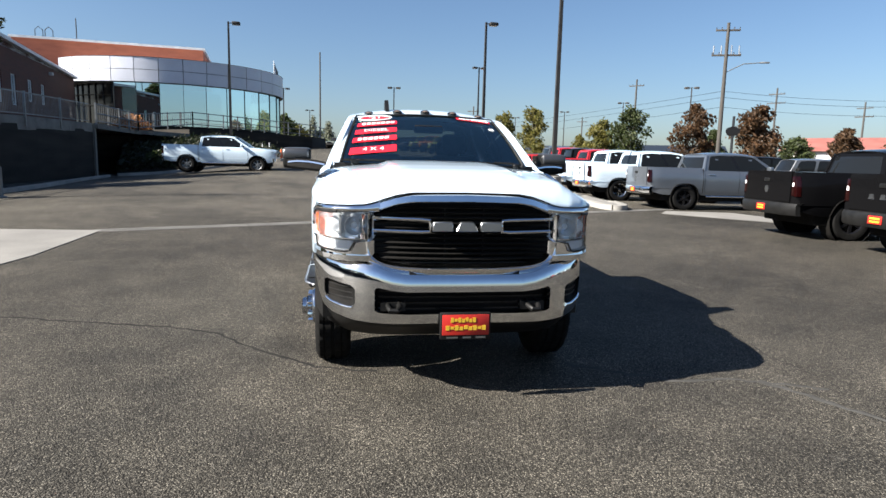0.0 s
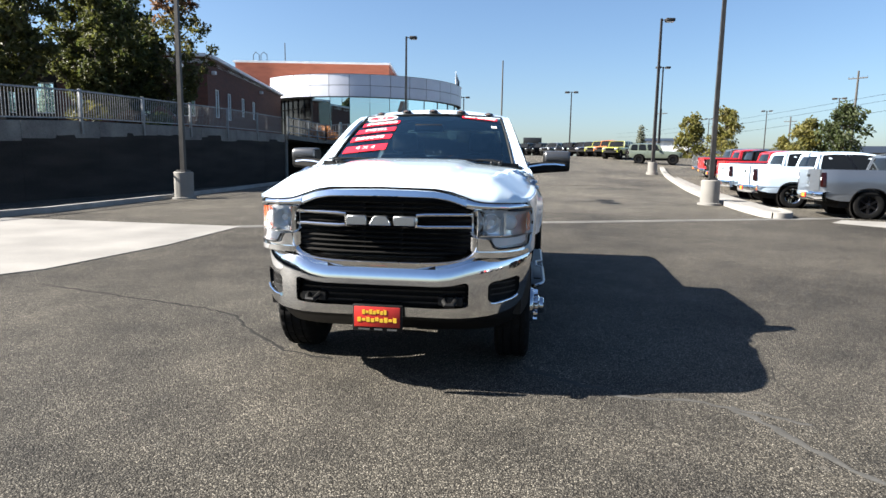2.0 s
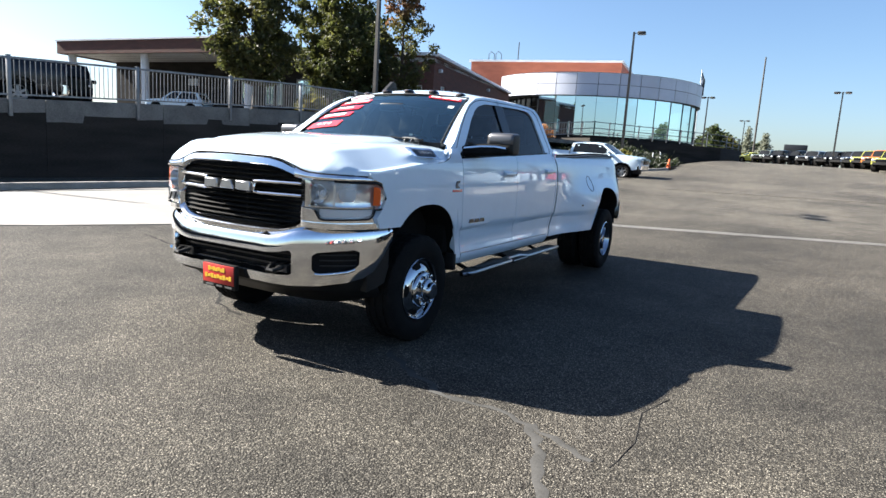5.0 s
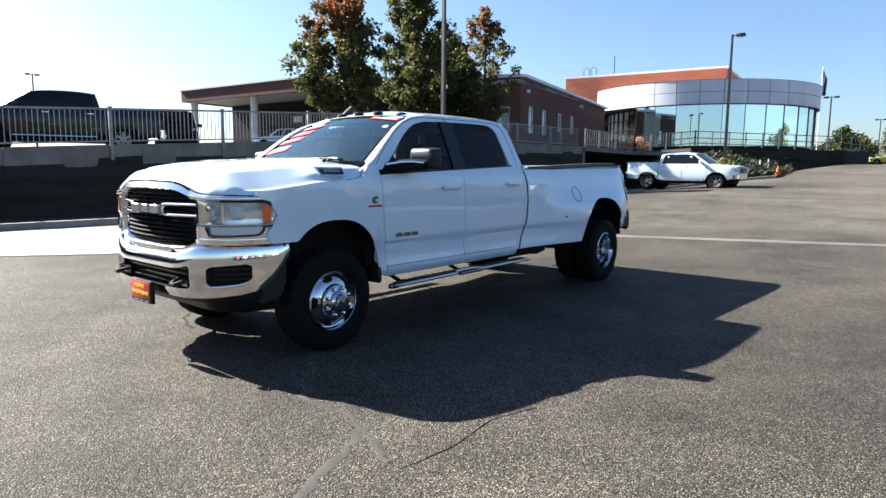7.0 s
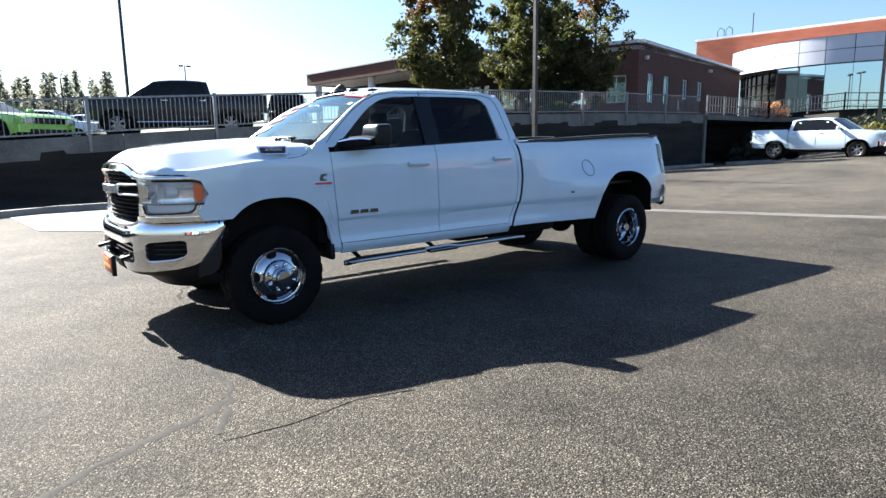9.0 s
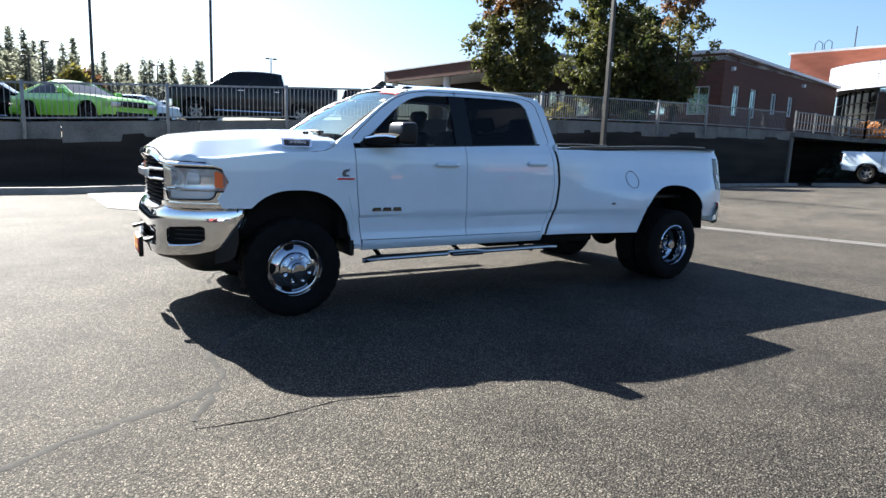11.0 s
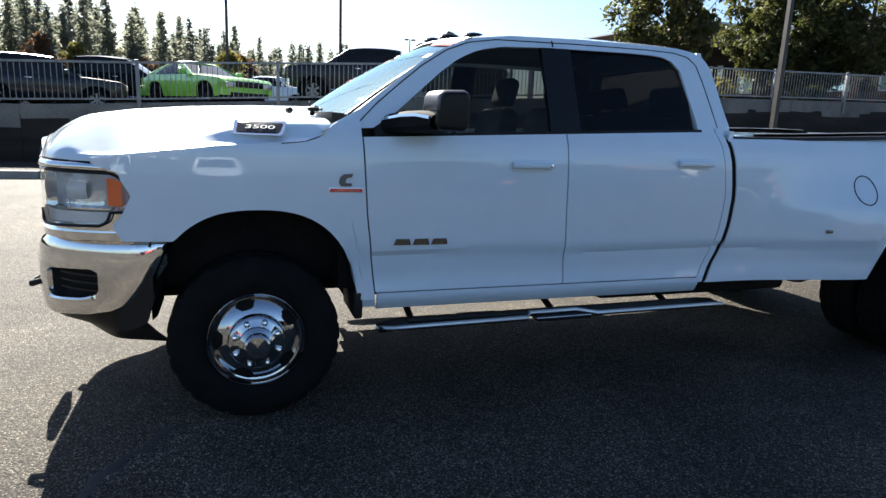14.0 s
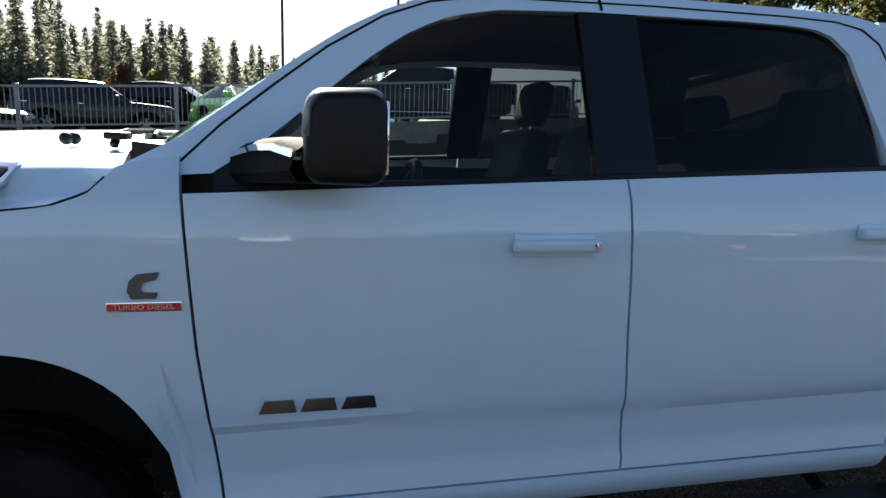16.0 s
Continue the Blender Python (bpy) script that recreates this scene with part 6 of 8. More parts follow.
    zb0, zb1 = top(c0 + 0.01) - 0.01, top(c3 - 0.01) - 0.01
    sag = 0.07 if kind in ("coupe", "sedan") else 0.055
    crown = lambda q: roof_ - sag * abs(2 * (q - c1) / (c2 - c1) - 1) ** 2.5
    bm = B()
    sheet(bm, [[(u * wt, q, crown(q) + 0.045 * (1 - u * u) - 0.03 * abs(u) ** 8) for u in lin(-1, 1, 15)] for q in lin(c1 - 0.03, c2 + 0.02, 10)], (0, 0, -0.03))
    part("roof", bm, paint, v, sharp=50)
    for s in (1, -1):
        A, Bp, C, D_ = (s * wb, c0, zb0), (s * wt, c1, crown(c1) - 0.025), (s * wt, c2, crown(c2) - 0.025), (s * wb, c3, zb1)
        part("pillar", tube(B(), [A, Bp], 0.034, 6), paint, v)
        part("pillar", tube(B(), [C, D_], 0.040, 6), paint, v)
        def P(u, w, o=0.0):
            lo = Vector(A).lerp(Vector(D_), u)
            hi = Vector(Bp).lerp(Vector(C), u)
            hi.z = crown(hi.y) - 0.025
            return (lo.lerp(hi, w) + Vector((s * (o + 0.025 * math.sin(math.pi * w)), 0, 0)))[:]
        part("cab_side", sheet(B(), [[P(u, w) for w in lin(-0.05, 1, 8)] for u in lin(0, 1, 12)], (-s * 0.04, 0, 0)), paint, v)
        cuts = {"pickup": (0.05, 0.50, 0.525, 0.945), "coupe": (0.10, 0.58, 0.63, 0.86), "suv": (0.06, 0.36, 0.39, 0.68, 0.71, 0.93), "jeep": (0.08, 0.42, 0.47, 0.70, 0.74, 0.95)}.get(kind, (0.10, 0.50, 0.53, 0.88))
        for a, b in zip(cuts[::2], cuts[1::2]):
            bm = B()
            ring = [P(a, 0.06, 0.006), P(a + 0.02, 0.02, 0.006), P(b - 0.02, 0.02, 0.006), P(b, 0.06, 0.006), P(b, 0.45, 0.007), P(b - 0.005, 0.83, 0.006), P(b - 0.03, 0.92, 0.005), P((a + b) / 2, 0.93, 0.005), P(a + 0.03, 0.91, 0.005), P(a + 0.005, 0.84, 0.006), P(a, 0.45, 0.007)]
            mid_ = bm.verts.new(P((a + b) / 2, 0.45, 0.008))
            vs = [bm.verts.new(p) for p in ring]
            for p, q in zip(vs, vs[1:] + vs[:1]):
                bm.faces.new((mid_, p, q))
            part("side_window", bm, DARKGLASS, v, sharp=80)
        if len(cuts) == 4:
            part("door_pillar", sheet(B(), [[P(u, w, 0.0045) for w in lin(0.02, 0.92, 6)] for u in (cuts[1] - 0.012, cuts[2] + 0.012)]), GLOSSBLACK, v)
        if K["bed"]:
            part("bed_gap", tube(B(), [(s * (hx(K["bed"][0] - 0.03, zz) - 0.006), K["bed"][0] - 0.03, zz) for zz in lin(low + 0.06, K["bed"][1] - 0.02, 8)], 0.013, 5), UNDER, v)
            part("side_step", tube(B(), [(s * (hw - 0.06), q, low - 0.04) for q in (K["axles"][0] + 0.62, c0 + 0.8, c3 - 0.1)], 0.035, 8), trim, v)
        for a in K["axles"]:
            part("arch_lip", tube(B(), [(s * (hx(q, bottom(q)) + 0.004), q, bottom(q)) for q in [a - math.cos(math.pi * k / 16) * (R + 0.088) for k in range(17)]], 0.012, 5), BLACK if kind == "jeep" else UNDER, v)
        lamp = part("tail_lamp", sheet(B(), [[(s * (hx(q, zz) + 0.012), q, zz) for zz in lin(top(L - 0.1) - (0.50 if K["bed"] else 0.34), top(L - 0.1) - 0.09, 4)] for q in lin(L - 0.10, L - 0.015, 4)], (-s * 0.05, 0.02, 0)), TAIL, v)
        part("reversing_lens", box(B(), min(s * hw * 0.83, s * hw * 0.885), max(s * hw * 0.83, s * hw * 0.885), L + 0.008, L + 0.016, top(L - 0.1) - 0.30, top(L - 0.1) - 0.22, 0.003), FROST, lamp)
        part("lens_back", box(B(), min(s * hw * 0.81, s * hw * 0.895), max(s * hw * 0.81, s * hw * 0.895), L - 0.03, L + 0.012, top(L - 0.1) - (0.49 if K["bed"] else 0.33), top(L - 0.1) - 0.09, 0.01), TAIL, lamp)
        zl = K["hood"][0] - 0.16
        hl = part("headlamp", sheet(B(), [[(s * (hx(q, zl) + 0.006), q, zz) for zz in (zl - 0.09, zl + 0.06)] for q in (0.01, 0.12, 0.28)], (-s * 0.05, 0.02, 0)), LENS, v)
        part("bowl", box(B(), min(s * hw * 0.52, s * hw * 0.86), max(s * hw * 0.52, s * hw * 0.86), -0.04, 0.04, zl - 0.09, zl + 0.06, 0.015), SATIN, hl)
        part("door_mirror", box(B(), min(s * hw * 0.96, s * (hw + 0.19)), max(s * hw * 0.96, s * (hw + 0.19)), c0 + 0.28, c0 + 0.40, belt_ + 0.01, belt_ + 0.18, 0.03), BLACK if kind == "jeep" else paint, v)
        for q0 in ((c0 + c3) / 2 - 0.2, c3 - 0.25):
            if kind in ("coupe",) and q0 > c3 - 0.5:
                continue
            part("door_handle", box(B(), min(s * (hx(q0, belt_ - 0.12)), s * (hx(q0, belt_ - 0.12) + 0.025)), max(s * (hx(q0, belt_ - 0.12)), s * (hx(q0, belt_ - 0.12) + 0.025)), q0 - 0.10, q0 + 0.10, belt_ - 0.14, belt_ - 0.11, 0.008), trim, v)
        for q in [c0 + 0.05, (c0 + c3) / 2 + 0.05, c3 - 0.02]:
            part("shut_line", tube(B(), [(s * (hx(q, zz) + 0.001), q, zz) for zz in lin(low + 0.1, top(q) - 0.02, 6)], 0.005, 5), UNDER, v)
        for a in K["axles"]:
            w = thing("wheel", "", "")
            w.parent = v
            w.matrix_basis = pose(s * (hw - 0.13), a, R, 0, 0, 0 if s > 0 else 180) @ Matrix.Diagonal((R, R, R, 1))
            share("tyre", FTYRE, w, Matrix.Identity(4))
            share("rim", RIMS[rim], w, Matrix.Identity(4))
            part("wheel_housing", lathe(B(), [(R + 0.085, 0.0), (R + 0.085, -0.35), (0.1, -0.36)], 20, "x", (s * (hw - 0.03), a, R)) if s > 0 else lathe(B(), [(R + 0.085, 0.0), (R + 0.085, 0.35), (0.1, 0.36)], 20, "x", (s * (hw - 0.03), a, R)), UNDER, v)
    def slope(ca, za, cb, zb_, inset):
        return [[(u * (wb + (wt - wb) * w) * 0.93, ca + (cb - ca) * w + inset * (1 - u * u), za + (zb_ - za) * w) for w in (0.02, 0.5, 0.97)] for u in lin(-1, 1, 7)]
    part("windscreen", sheet(B(), slope(c0, zb0, c1, crown(c1) - 0.01, -0.06)), DARKGLASS, v, sharp=80)
    def rear(ku, w0, w1, o):
        return [[(u * (wb + (wt - wb) * w) * ku, c3 + (c2 - c3) * w + 0.04 * (1 - u * u) + o, zb1 + (crown(c2) - 0.01 - zb1) * w + o * 0.2) for w in lin(w0, w1, 4)] for u in lin(-1, 1, 9)]
    part("cab_rear", sheet(B(), rear(1.0, 0.0, 1.0, 0.0)), paint, v, sharp=80)
    part("rear_window", sheet(B(), rear(0.86, 0.10, 0.86, 0.010), (0, -0.006, 0)), DARKGLASS, v, sharp=80)
    # bumpers, grille, plate
    part("front_bumper", sheet(B(), [[(u * hw * 0.97, -0.06 + 0.16 * u ** 4, zz) for zz in (low + 0.06, low + 0.12, low + 0.24, low + 0.27)] for u in lin(-1, 1, 11)], (0, 0.08, 0)), trim if kind in ("pickup", "jeep") else paint, v)
    part("grille", box(B(), -hw * 0.5, hw * 0.5, -0.055, 0.0, K["hood"][0] - 0.34 if kind != "coupe" else 0.62, K["hood"][0] - 0.06, 0.02), GLOSSBLACK, v)
    if kind == "coupe":
        part("lower_grille", box(B(), -hw * 0.7, hw * 0.7, -0.07, 0.0, 0.33, 0.47, 0.02), GLOSSBLACK, v)
    if kind == "jeep":
        part("spare_wheel", lathe(B(), [(0.02, 0.0), (0.25, 0.01), (0.27, -0.01), (0.38, 0.02), (0.40, -0.05), (0.38, -0.22), (0.1, -0.24)], 24, "y", (0, L + 0.24, 0.98)), RUBBER, v)
    part("rear_bumper", sheet(B(), [[(u * hw * 0.97, L + 0.12 - 0.14 * u ** 4 + o, zz) for zz, o in ((low, -0.03), (low + 0.04, 0.0), (low + 0.20, 0.01), (low + 0.25, -0.02), (low + 0.26, -0.12))] for u in lin(-1, 1, 13)], (0, -0.10, 0)), trim_rear or (trim if kind in ("pickup", "jeep") else paint), v)
    if K["bed"]:
        tg_ = part("tailgate", sheet(B(), [[(u * hw * 0.79, L + 0.022 + 0.012 * (1 - u * u), zz) for zz in lin(0.78, K["bed"][1] + 0.008, 4)] for u in lin(-1, 1, 7)], (0, -0.05, 0)), paint, v)
        part("handle", box(B(), -0.10, 0.10, L + 0.03, L + 0.05, K["bed"][1] - 0.22, K["bed"][1] - 0.14, 0.01), BLACK, tg_)
        if tail_mark:
            for k in (-1, 0, 1):
                part("mark", prism(B(), [(k * 0.26 - 0.07, 0.98), (k * 0.26 + 0.07, 0.98), (k * 0.26 + 0.04, 1.07), (k * 0.26 - 0.04, 1.07)], "y", L + 0.033, L + 0.042), tail_mark, tg_)
        else:
            part("mark", prism(B(), [(0.07 * math.cos(a), 1.02 + 0.085 * math.sin(a)) for a in lin(0, 2 * math.pi * 5 / 6, 6)], "y", L + 0.033, L + 0.042), SATIN, tg_)
    if plate:
        pl = part("dealer_plate", box(B(), -0.155, 0.155, L + 0.13, L + 0.142, low + 0.07, low + 0.21, 0.004), PLATE_RED, v, "red dealer plate with yellow bars")
        for z0 in (low + 0.095, low + 0.150):
            part("bar", box(B(), -0.11, 0.11, L + 0.141, L + 0.146, z0, z0 + 0.03), YELLOW, pl)
    return v


ROW = "pickups parked in a row"
vehicle("pickup", SILVER, 13.25, 20.1, -3, "silver crew-cab pickup with dark wheels, parked nose-in", "pickup truck", "dark", group=ROW)
vehicle("pickup", WHITE, 12.5, 23.4, -3, "white pickup with bright wheels, parked nose-in", "pickup truck", "chrome", group=ROW)
vehicle("pickup", WHITE, 12.7, 26.7, -3, "white pickup with bright wheels, parked nose-in", "pickup truck", "chrome", group=ROW)
vehicle("pickup", NAVY, 14.1, 30.0, -3, "navy blue pickup in the parked row", "pickup truck", "bright", group=ROW)
vehicle("pickup", RED, 14.5, 33.3, -3, "red pickup in the parked row", "pickup truck", "bright", group=ROW)
vehicle("pickup", BLACKP, 14.9, 36.8, -3, "black pickup with chrome bumper in the parked row", "pickup truck", "bright", group=ROW)
vehicle("pickup", RED, 15.3, 40.2, -3, "red pickup with chrome bumper in the parked row", "pickup truck", "bright", group=ROW)
vehicle("pickup", GREY, 15.8, 43.6, -3, "grey pickup at the end of the parked row", "pickup truck", "bright", group=ROW)
vehicle("pickup", BLACKP, 12.45, 12.2, -5, "black pickup with black bumper and red dealer plate", "pickup truck", "dark", BLACK, group=ROW, trim_rear=BLACK)
vehicle("pickup", BLACKP, 12.25, 9.0, -5, "black pickup with silver marks on its tailgate", "pickup truck", "dark", BLACK, group=ROW, tail_mark=SATIN, trim_rear=BLACK)
vehicle("pickup", WHITE, -6.2, 36.0, -2, "white crew-cab pickup with dark spoked wheels, parked before the planter", "pickup truck", "bright", plate=False)
vehicle("jeep", GREY, 24.5, 30.5, 170, "grey boxy off-roader behind the parked pickups", "off-roader", "dark", BLACK, plate=False)
vehicle("jeep", BLACKP, 25.5, 36.5, 175, "black boxy off-roader behind the parked pickups", "off-roader", "dark", BLACK, plate=False)
vehicle("suv", WHITE, 25.0, 25.5, 170, "white sport utility behind the parked pickups", "sport utility", plate=False)
for k, (pt, nm) in enumerate(((WHITE, "white"), (SILVER, "silver"), (GREY, "grey"), (WHITE, "white"), (RED, "red"), (NAVY, "navy"))):
    vehicle("pickup", pt, 26.0, 4.0 - 3.6 * k, -3, nm + " pickup at the near end of the parked row", "pickup truck", "bright", group=ROW)
JEEPS = "off-roaders parked along the far edge"
vehicle("jeep", OLIVE, 13.4, 60.5, -12, "sage green off-roader with dark wheels at the row's end", "off-roader", "dark", BLACK, group=JEEPS, plate=False)
for col, nm, x, y, f in ((BRIGHT, "yellow", 11.0, 67.4, -118), (AMBERP, "orange", 10.6, 71.6, -120), (BRIGHT, "yellow", 10.1, 75.6, -124), (NAVY, "navy", 9.4, 79.4, -122), (BLACKP, "black", 8.6, 83.6, -126), (BLACKP, "black", 7.2, 87.5, -128), (GREY, "grey", 5.2, 91.2, -124), (BLACKP, "black", 3.2, 94.8, -128), (BLACKP, "black", 1.2, 98.6, -126), (OLIVE, "sage", -0.6, 102.0, -120)):
    vehicle("jeep", col, x, y, f, nm + " boxy off-roader facing the lot", "off-roader", "dark", BLACK, group=JEEPS, plate=False)
vehicle("sedan", BRIGHT, -2.9, 103.6, -150, "yellow sedan at the far end of the off-roader row", "sedan", plate=False)
vehicle("sedan", WHITE, -5.3, 104.6, -150, "white sedan beyond the showroom planter", "sedan", plate=False)
# raised lot
vehicle("coupe", LIME, -17.8, 3.85, 33, "lime green two-door coupe on the raised lot", "coupe", "dark", plate=False, base=upper)
vehicle("pickup", DARKBLUE, -17.4, 9.5, 250, "dark navy crew-cab pickup behind the railing", "pickup truck", "bright", plate=False, base=upper)
vehicle("suv", DARKBLUE, -20.0, -1.2, 98, "dark blue-grey sport utility behind the railing", "sport utility", plate=False, base=upper)
vehicle("pickup", BLACKP, -22.5, 0.4, 80, "black pickup on the raised lot", "pickup truck", plate=False, base=upper)
vehicle("pickup", WHITE, -36.0, 7.2, 60, "white pickup on the raised lot behind the coupe", "pickup truck", plate=False, base=upper)
vehicle("suv", WHITE, -40.0, 10.6, 40, "white sport utility on the raised lot", "sport utility", plate=False, base=upper)
vehicle("sedan", GREY, -18.2, -4.8, 60, "grey sedan behind the railing", "sedan", plate=False, base=upper)
vehicle("suv", SILVER, -24.5, -3.5, 60, "silver sport utility on the raised lot", "sport utility", plate=False, base=upper)
vehicle("suv", BLACKP, -24.9, 17.2, 150, "dark sport utility seen from behind on the raised lot", "sport utility", plate=False, base=upper)
vehicle("suv", WHITE, -40.2, 34.6, 205, "white sport utility in the canopy's shade", "sport utility", plate=False, base=upper)


# ---------------------------------------------------------------- lamp posts
def lamp_post(x, y, z0, h, heads, turn, label, concrete=0.0, r=0.075, mat=None):
    mat = mat or POLE_BROWN
    p = thing("lamp_post", label, "lamp post", "lamp posts", m=pose(x, y, z0, 0, 0, turn))
    b = concrete
    if concrete:
        bm = B()
        lathe(bm, [(0.40, -0.2), (0.40, 0.05), (0.315, 0.06), (0.315, concrete - 0.03), (0.29, concrete), (0.001, concrete)], 28, "z")
        part("footing", bm, CONCRETE, p, "pale round concrete footing")
        part("base_plate", box(B(), -0.17, 0.17, -0.17, 0.17, concrete, concrete + 0.05, 0.01), mat, p)
    part("pole", sheet(B(), [[(sx * rr, sy * rr, q) for sx, sy in ((-1, -1), (1, -1), (1, 1), (-1, 1), (-1, -1))] for q, rr in ((b, r * 1.15), (h, r * 0.7))]), mat, p, sharp=20)
    for k in range(heads):
        sgn = 1 if k == 0 else -1
        part("arm", tube(B(), [(0, 0, h - 0.1), (sgn * 0.30, 0, h - 0.08)], 0.03, 6), mat, p)
        bm = B()
        box(bm, min(sgn * 0.25, sgn * 0.85), max(sgn * 0.25, sgn * 0.85), -0.24, 0.24, h - 0.20, h + 0.02, 0.06)
        hd = part("lamp_head", bm, mat, p, "shoebox lamp head")
        part("lens", box(B(), min(sgn * 0.32, sgn * 0.78), max(sgn * 0.32, sgn * 0.78), -0.18, 0.18, h - 0.215, h - 0.198), BANNER_WHITE, hd)
    return p


def polar(eye, az, d):
    return eye[0] + d * math.cos(radians(az)), eye[1] + d * math.sin(radians(az))


pl = lamp_post(-9.76, 19.84, 0.06, 10.8, 2, 90, "tall bronze lamp post on a round concrete footing by the kerb", 0.92, 0.066)
part("camera_dome", ball(B(), (0.15, 0, 4.45), 0.07, 10), BANNER_WHITE, pl)
lamp_post(8.15, 22.75, 0.12, 11.2, 2, 90, "tall bronze lamp post on a round concrete footing on the island", 0.85, 0.066)
lamp_post(10.2, 44.2, 0.95, 10.1, 1, 8, "single-head lamp post on a round footing on the island", 0.7, 0.09)
lamp_post(-8.1, 49.8, 1.9, 9.3, 1, 5, "single-head lamp post in the planter before the showroom", 0.0, 0.09)
lamp_post(17.0, 77.6, 2.0, 10.9, 2, 10, "double-head lamp post at the far lot", 0.5, 0.09)
for az, el, two in ((59.61, 0.1135, 2), (65.07, 0.0921, 2), (70.07, 0.0781, 2), (74.41, 0.0684, 2), (85.45, 0.1101, 2), (92.9, 0.0708, 2)):
    d = 9.2 / el
    x, y = polar((0.3, 0.1), az, d)
    lamp_post(x, y, 1.0, 9.7, two, az + 90, "distant double-head lamp post", 0.6, 0.09)
for az, el in ((98.52, 0.1053),):
    d = 9.5 / el
    x, y = polar((5.5, 1.7), az, d)
    lamp_post(x, y, 1.5, 9.3, 2, 0, "distant double-head lamp post", 0.0, 0.09)
for x, y, z, two in ((-45.0, 2.7, 7.45, 1), (-45.0, 1.9, 6.37, 2), (-45.0, 9.8, 6.55, 2), (-45.0, 18.2, 7.9, 2)):
    k = 1.9
    ex, ey, ez = 5.86, 3.9, 1.39
    X, Y, Z = ex + (x - ex) * k, ey + (y - ey) * k, ez + (z - ez) * k
    lamp_post(X, Y, upper(X, Y), Z - upper(X, Y), two, 90, "distant lamp post on the raised lot", 0.0, 0.10)
for x, y in ((-27.5, 4.6), (-29.0, 10.2)):
    lamp_post(x, y, upper(x, y), 13.5, 0, 0, "tall slim dark pole on the raised lot", 0.0, 0.065, POLE_BROWN)


# ---------------------------------------------------------------- poles and wires
def wooden_pole(x, y, z0, h, arms, turn, r=0.16):
    p = thing("utility_pole", "weathered wooden utility pole with crossarms", "utility pole", "utility poles", m=pose(x, y, z0, 0, 0, turn))
    part("pole", tube(B(), [(0, 0, -0.5), (0, 0, h)], [r, r * 0.62], 10), WOODPOLE, p)
    for k, (hh, w) in enumerate(arms):
        part("crossarm", box(B(), -w, w, -0.06, 0.06, hh - 0.07, hh + 0.07, 0.01), WOODPOLE, p)
        for q in (-0.95, -0.5, 0.5, 0.95):
            part("insulator", lathe(B(), [(0.05, 0), (0.06, 0.05), (0.03, 0.10), (0.05, 0.15), (0.001, 0.2)], 8, "z", (q * w, 0, hh + 0.07)), SATIN, p)
    return p


E0 = (0.3, 0.1)
ux_, uy_ = polar(E0, 57.2, 58)
up = wooden_pole(ux_, uy_, 1.0, 12.2, ((11.6, 0.95), (9.6, 1.15)), -20, 0.20)
part("lamp_arm", tube(B(), [(0, 0, 8.2), (1.4, 0, 8.9), (2.8, 0, 9.0)], 0.04, 6), STEEL, up)
part("lamp_head", box(B(), 2.7, 3.4, -0.1, 0.1, 8.93, 9.06, 0.03), STEEL, up)
for q in (-1.0, -0.4, 0.4, 1.0):
    part("fuse", tube(B(), [(q, 0.1, 9.7), (q, 0.1, 10.4)], 0.06, 6), SATIN, up)
far_poles = []
for az, el, d, arms in ((64.07, 0.127, 105, 1), (53.2, 0.1107, 115, 2), (47.21, 0.0888, 125, 2), (78.22, 0.0847, 130, 1), (91.99, 0.1588, 130, 0), (68.5, 0.07, 150, 1)):
    x, y = polar(E0, az, d)
    h = el * d + 1.4
    a = [(h - 1.0, 1.2), (h - 2.4, 1.4)][:arms]
    wooden_pole(x, y, 0.5, h - 0.5, [(q[0] - 0.5, q[1]) for q in a], az + 70, 0.2)
    far_poles.append((x, y, h))
bm = B()
for k, zz in enumerate((0.2, -0.8, -2.4)):
    a, b = Vector(polar(E0, 82, 175) + (9.5 + zz,)), Vector((ux_, uy_, 7.6 + zz * 0.5))
    c = Vector(polar(E0, 38, 80) + (8.6 + zz * 0.5,))
    for p, q in ((a, b), (b, c)):
        tube(bm, [(p.lerp(q, u) - Vector((0, 0, 0.7 * 4 * u * (1 - u))))[:] for u in lin(0, 1, 14)], 0.014, 4)
tagged(part("overhead_wires", bm, UNDER), "thin dark overhead wires slung between poles", "wires", kind="stuff")


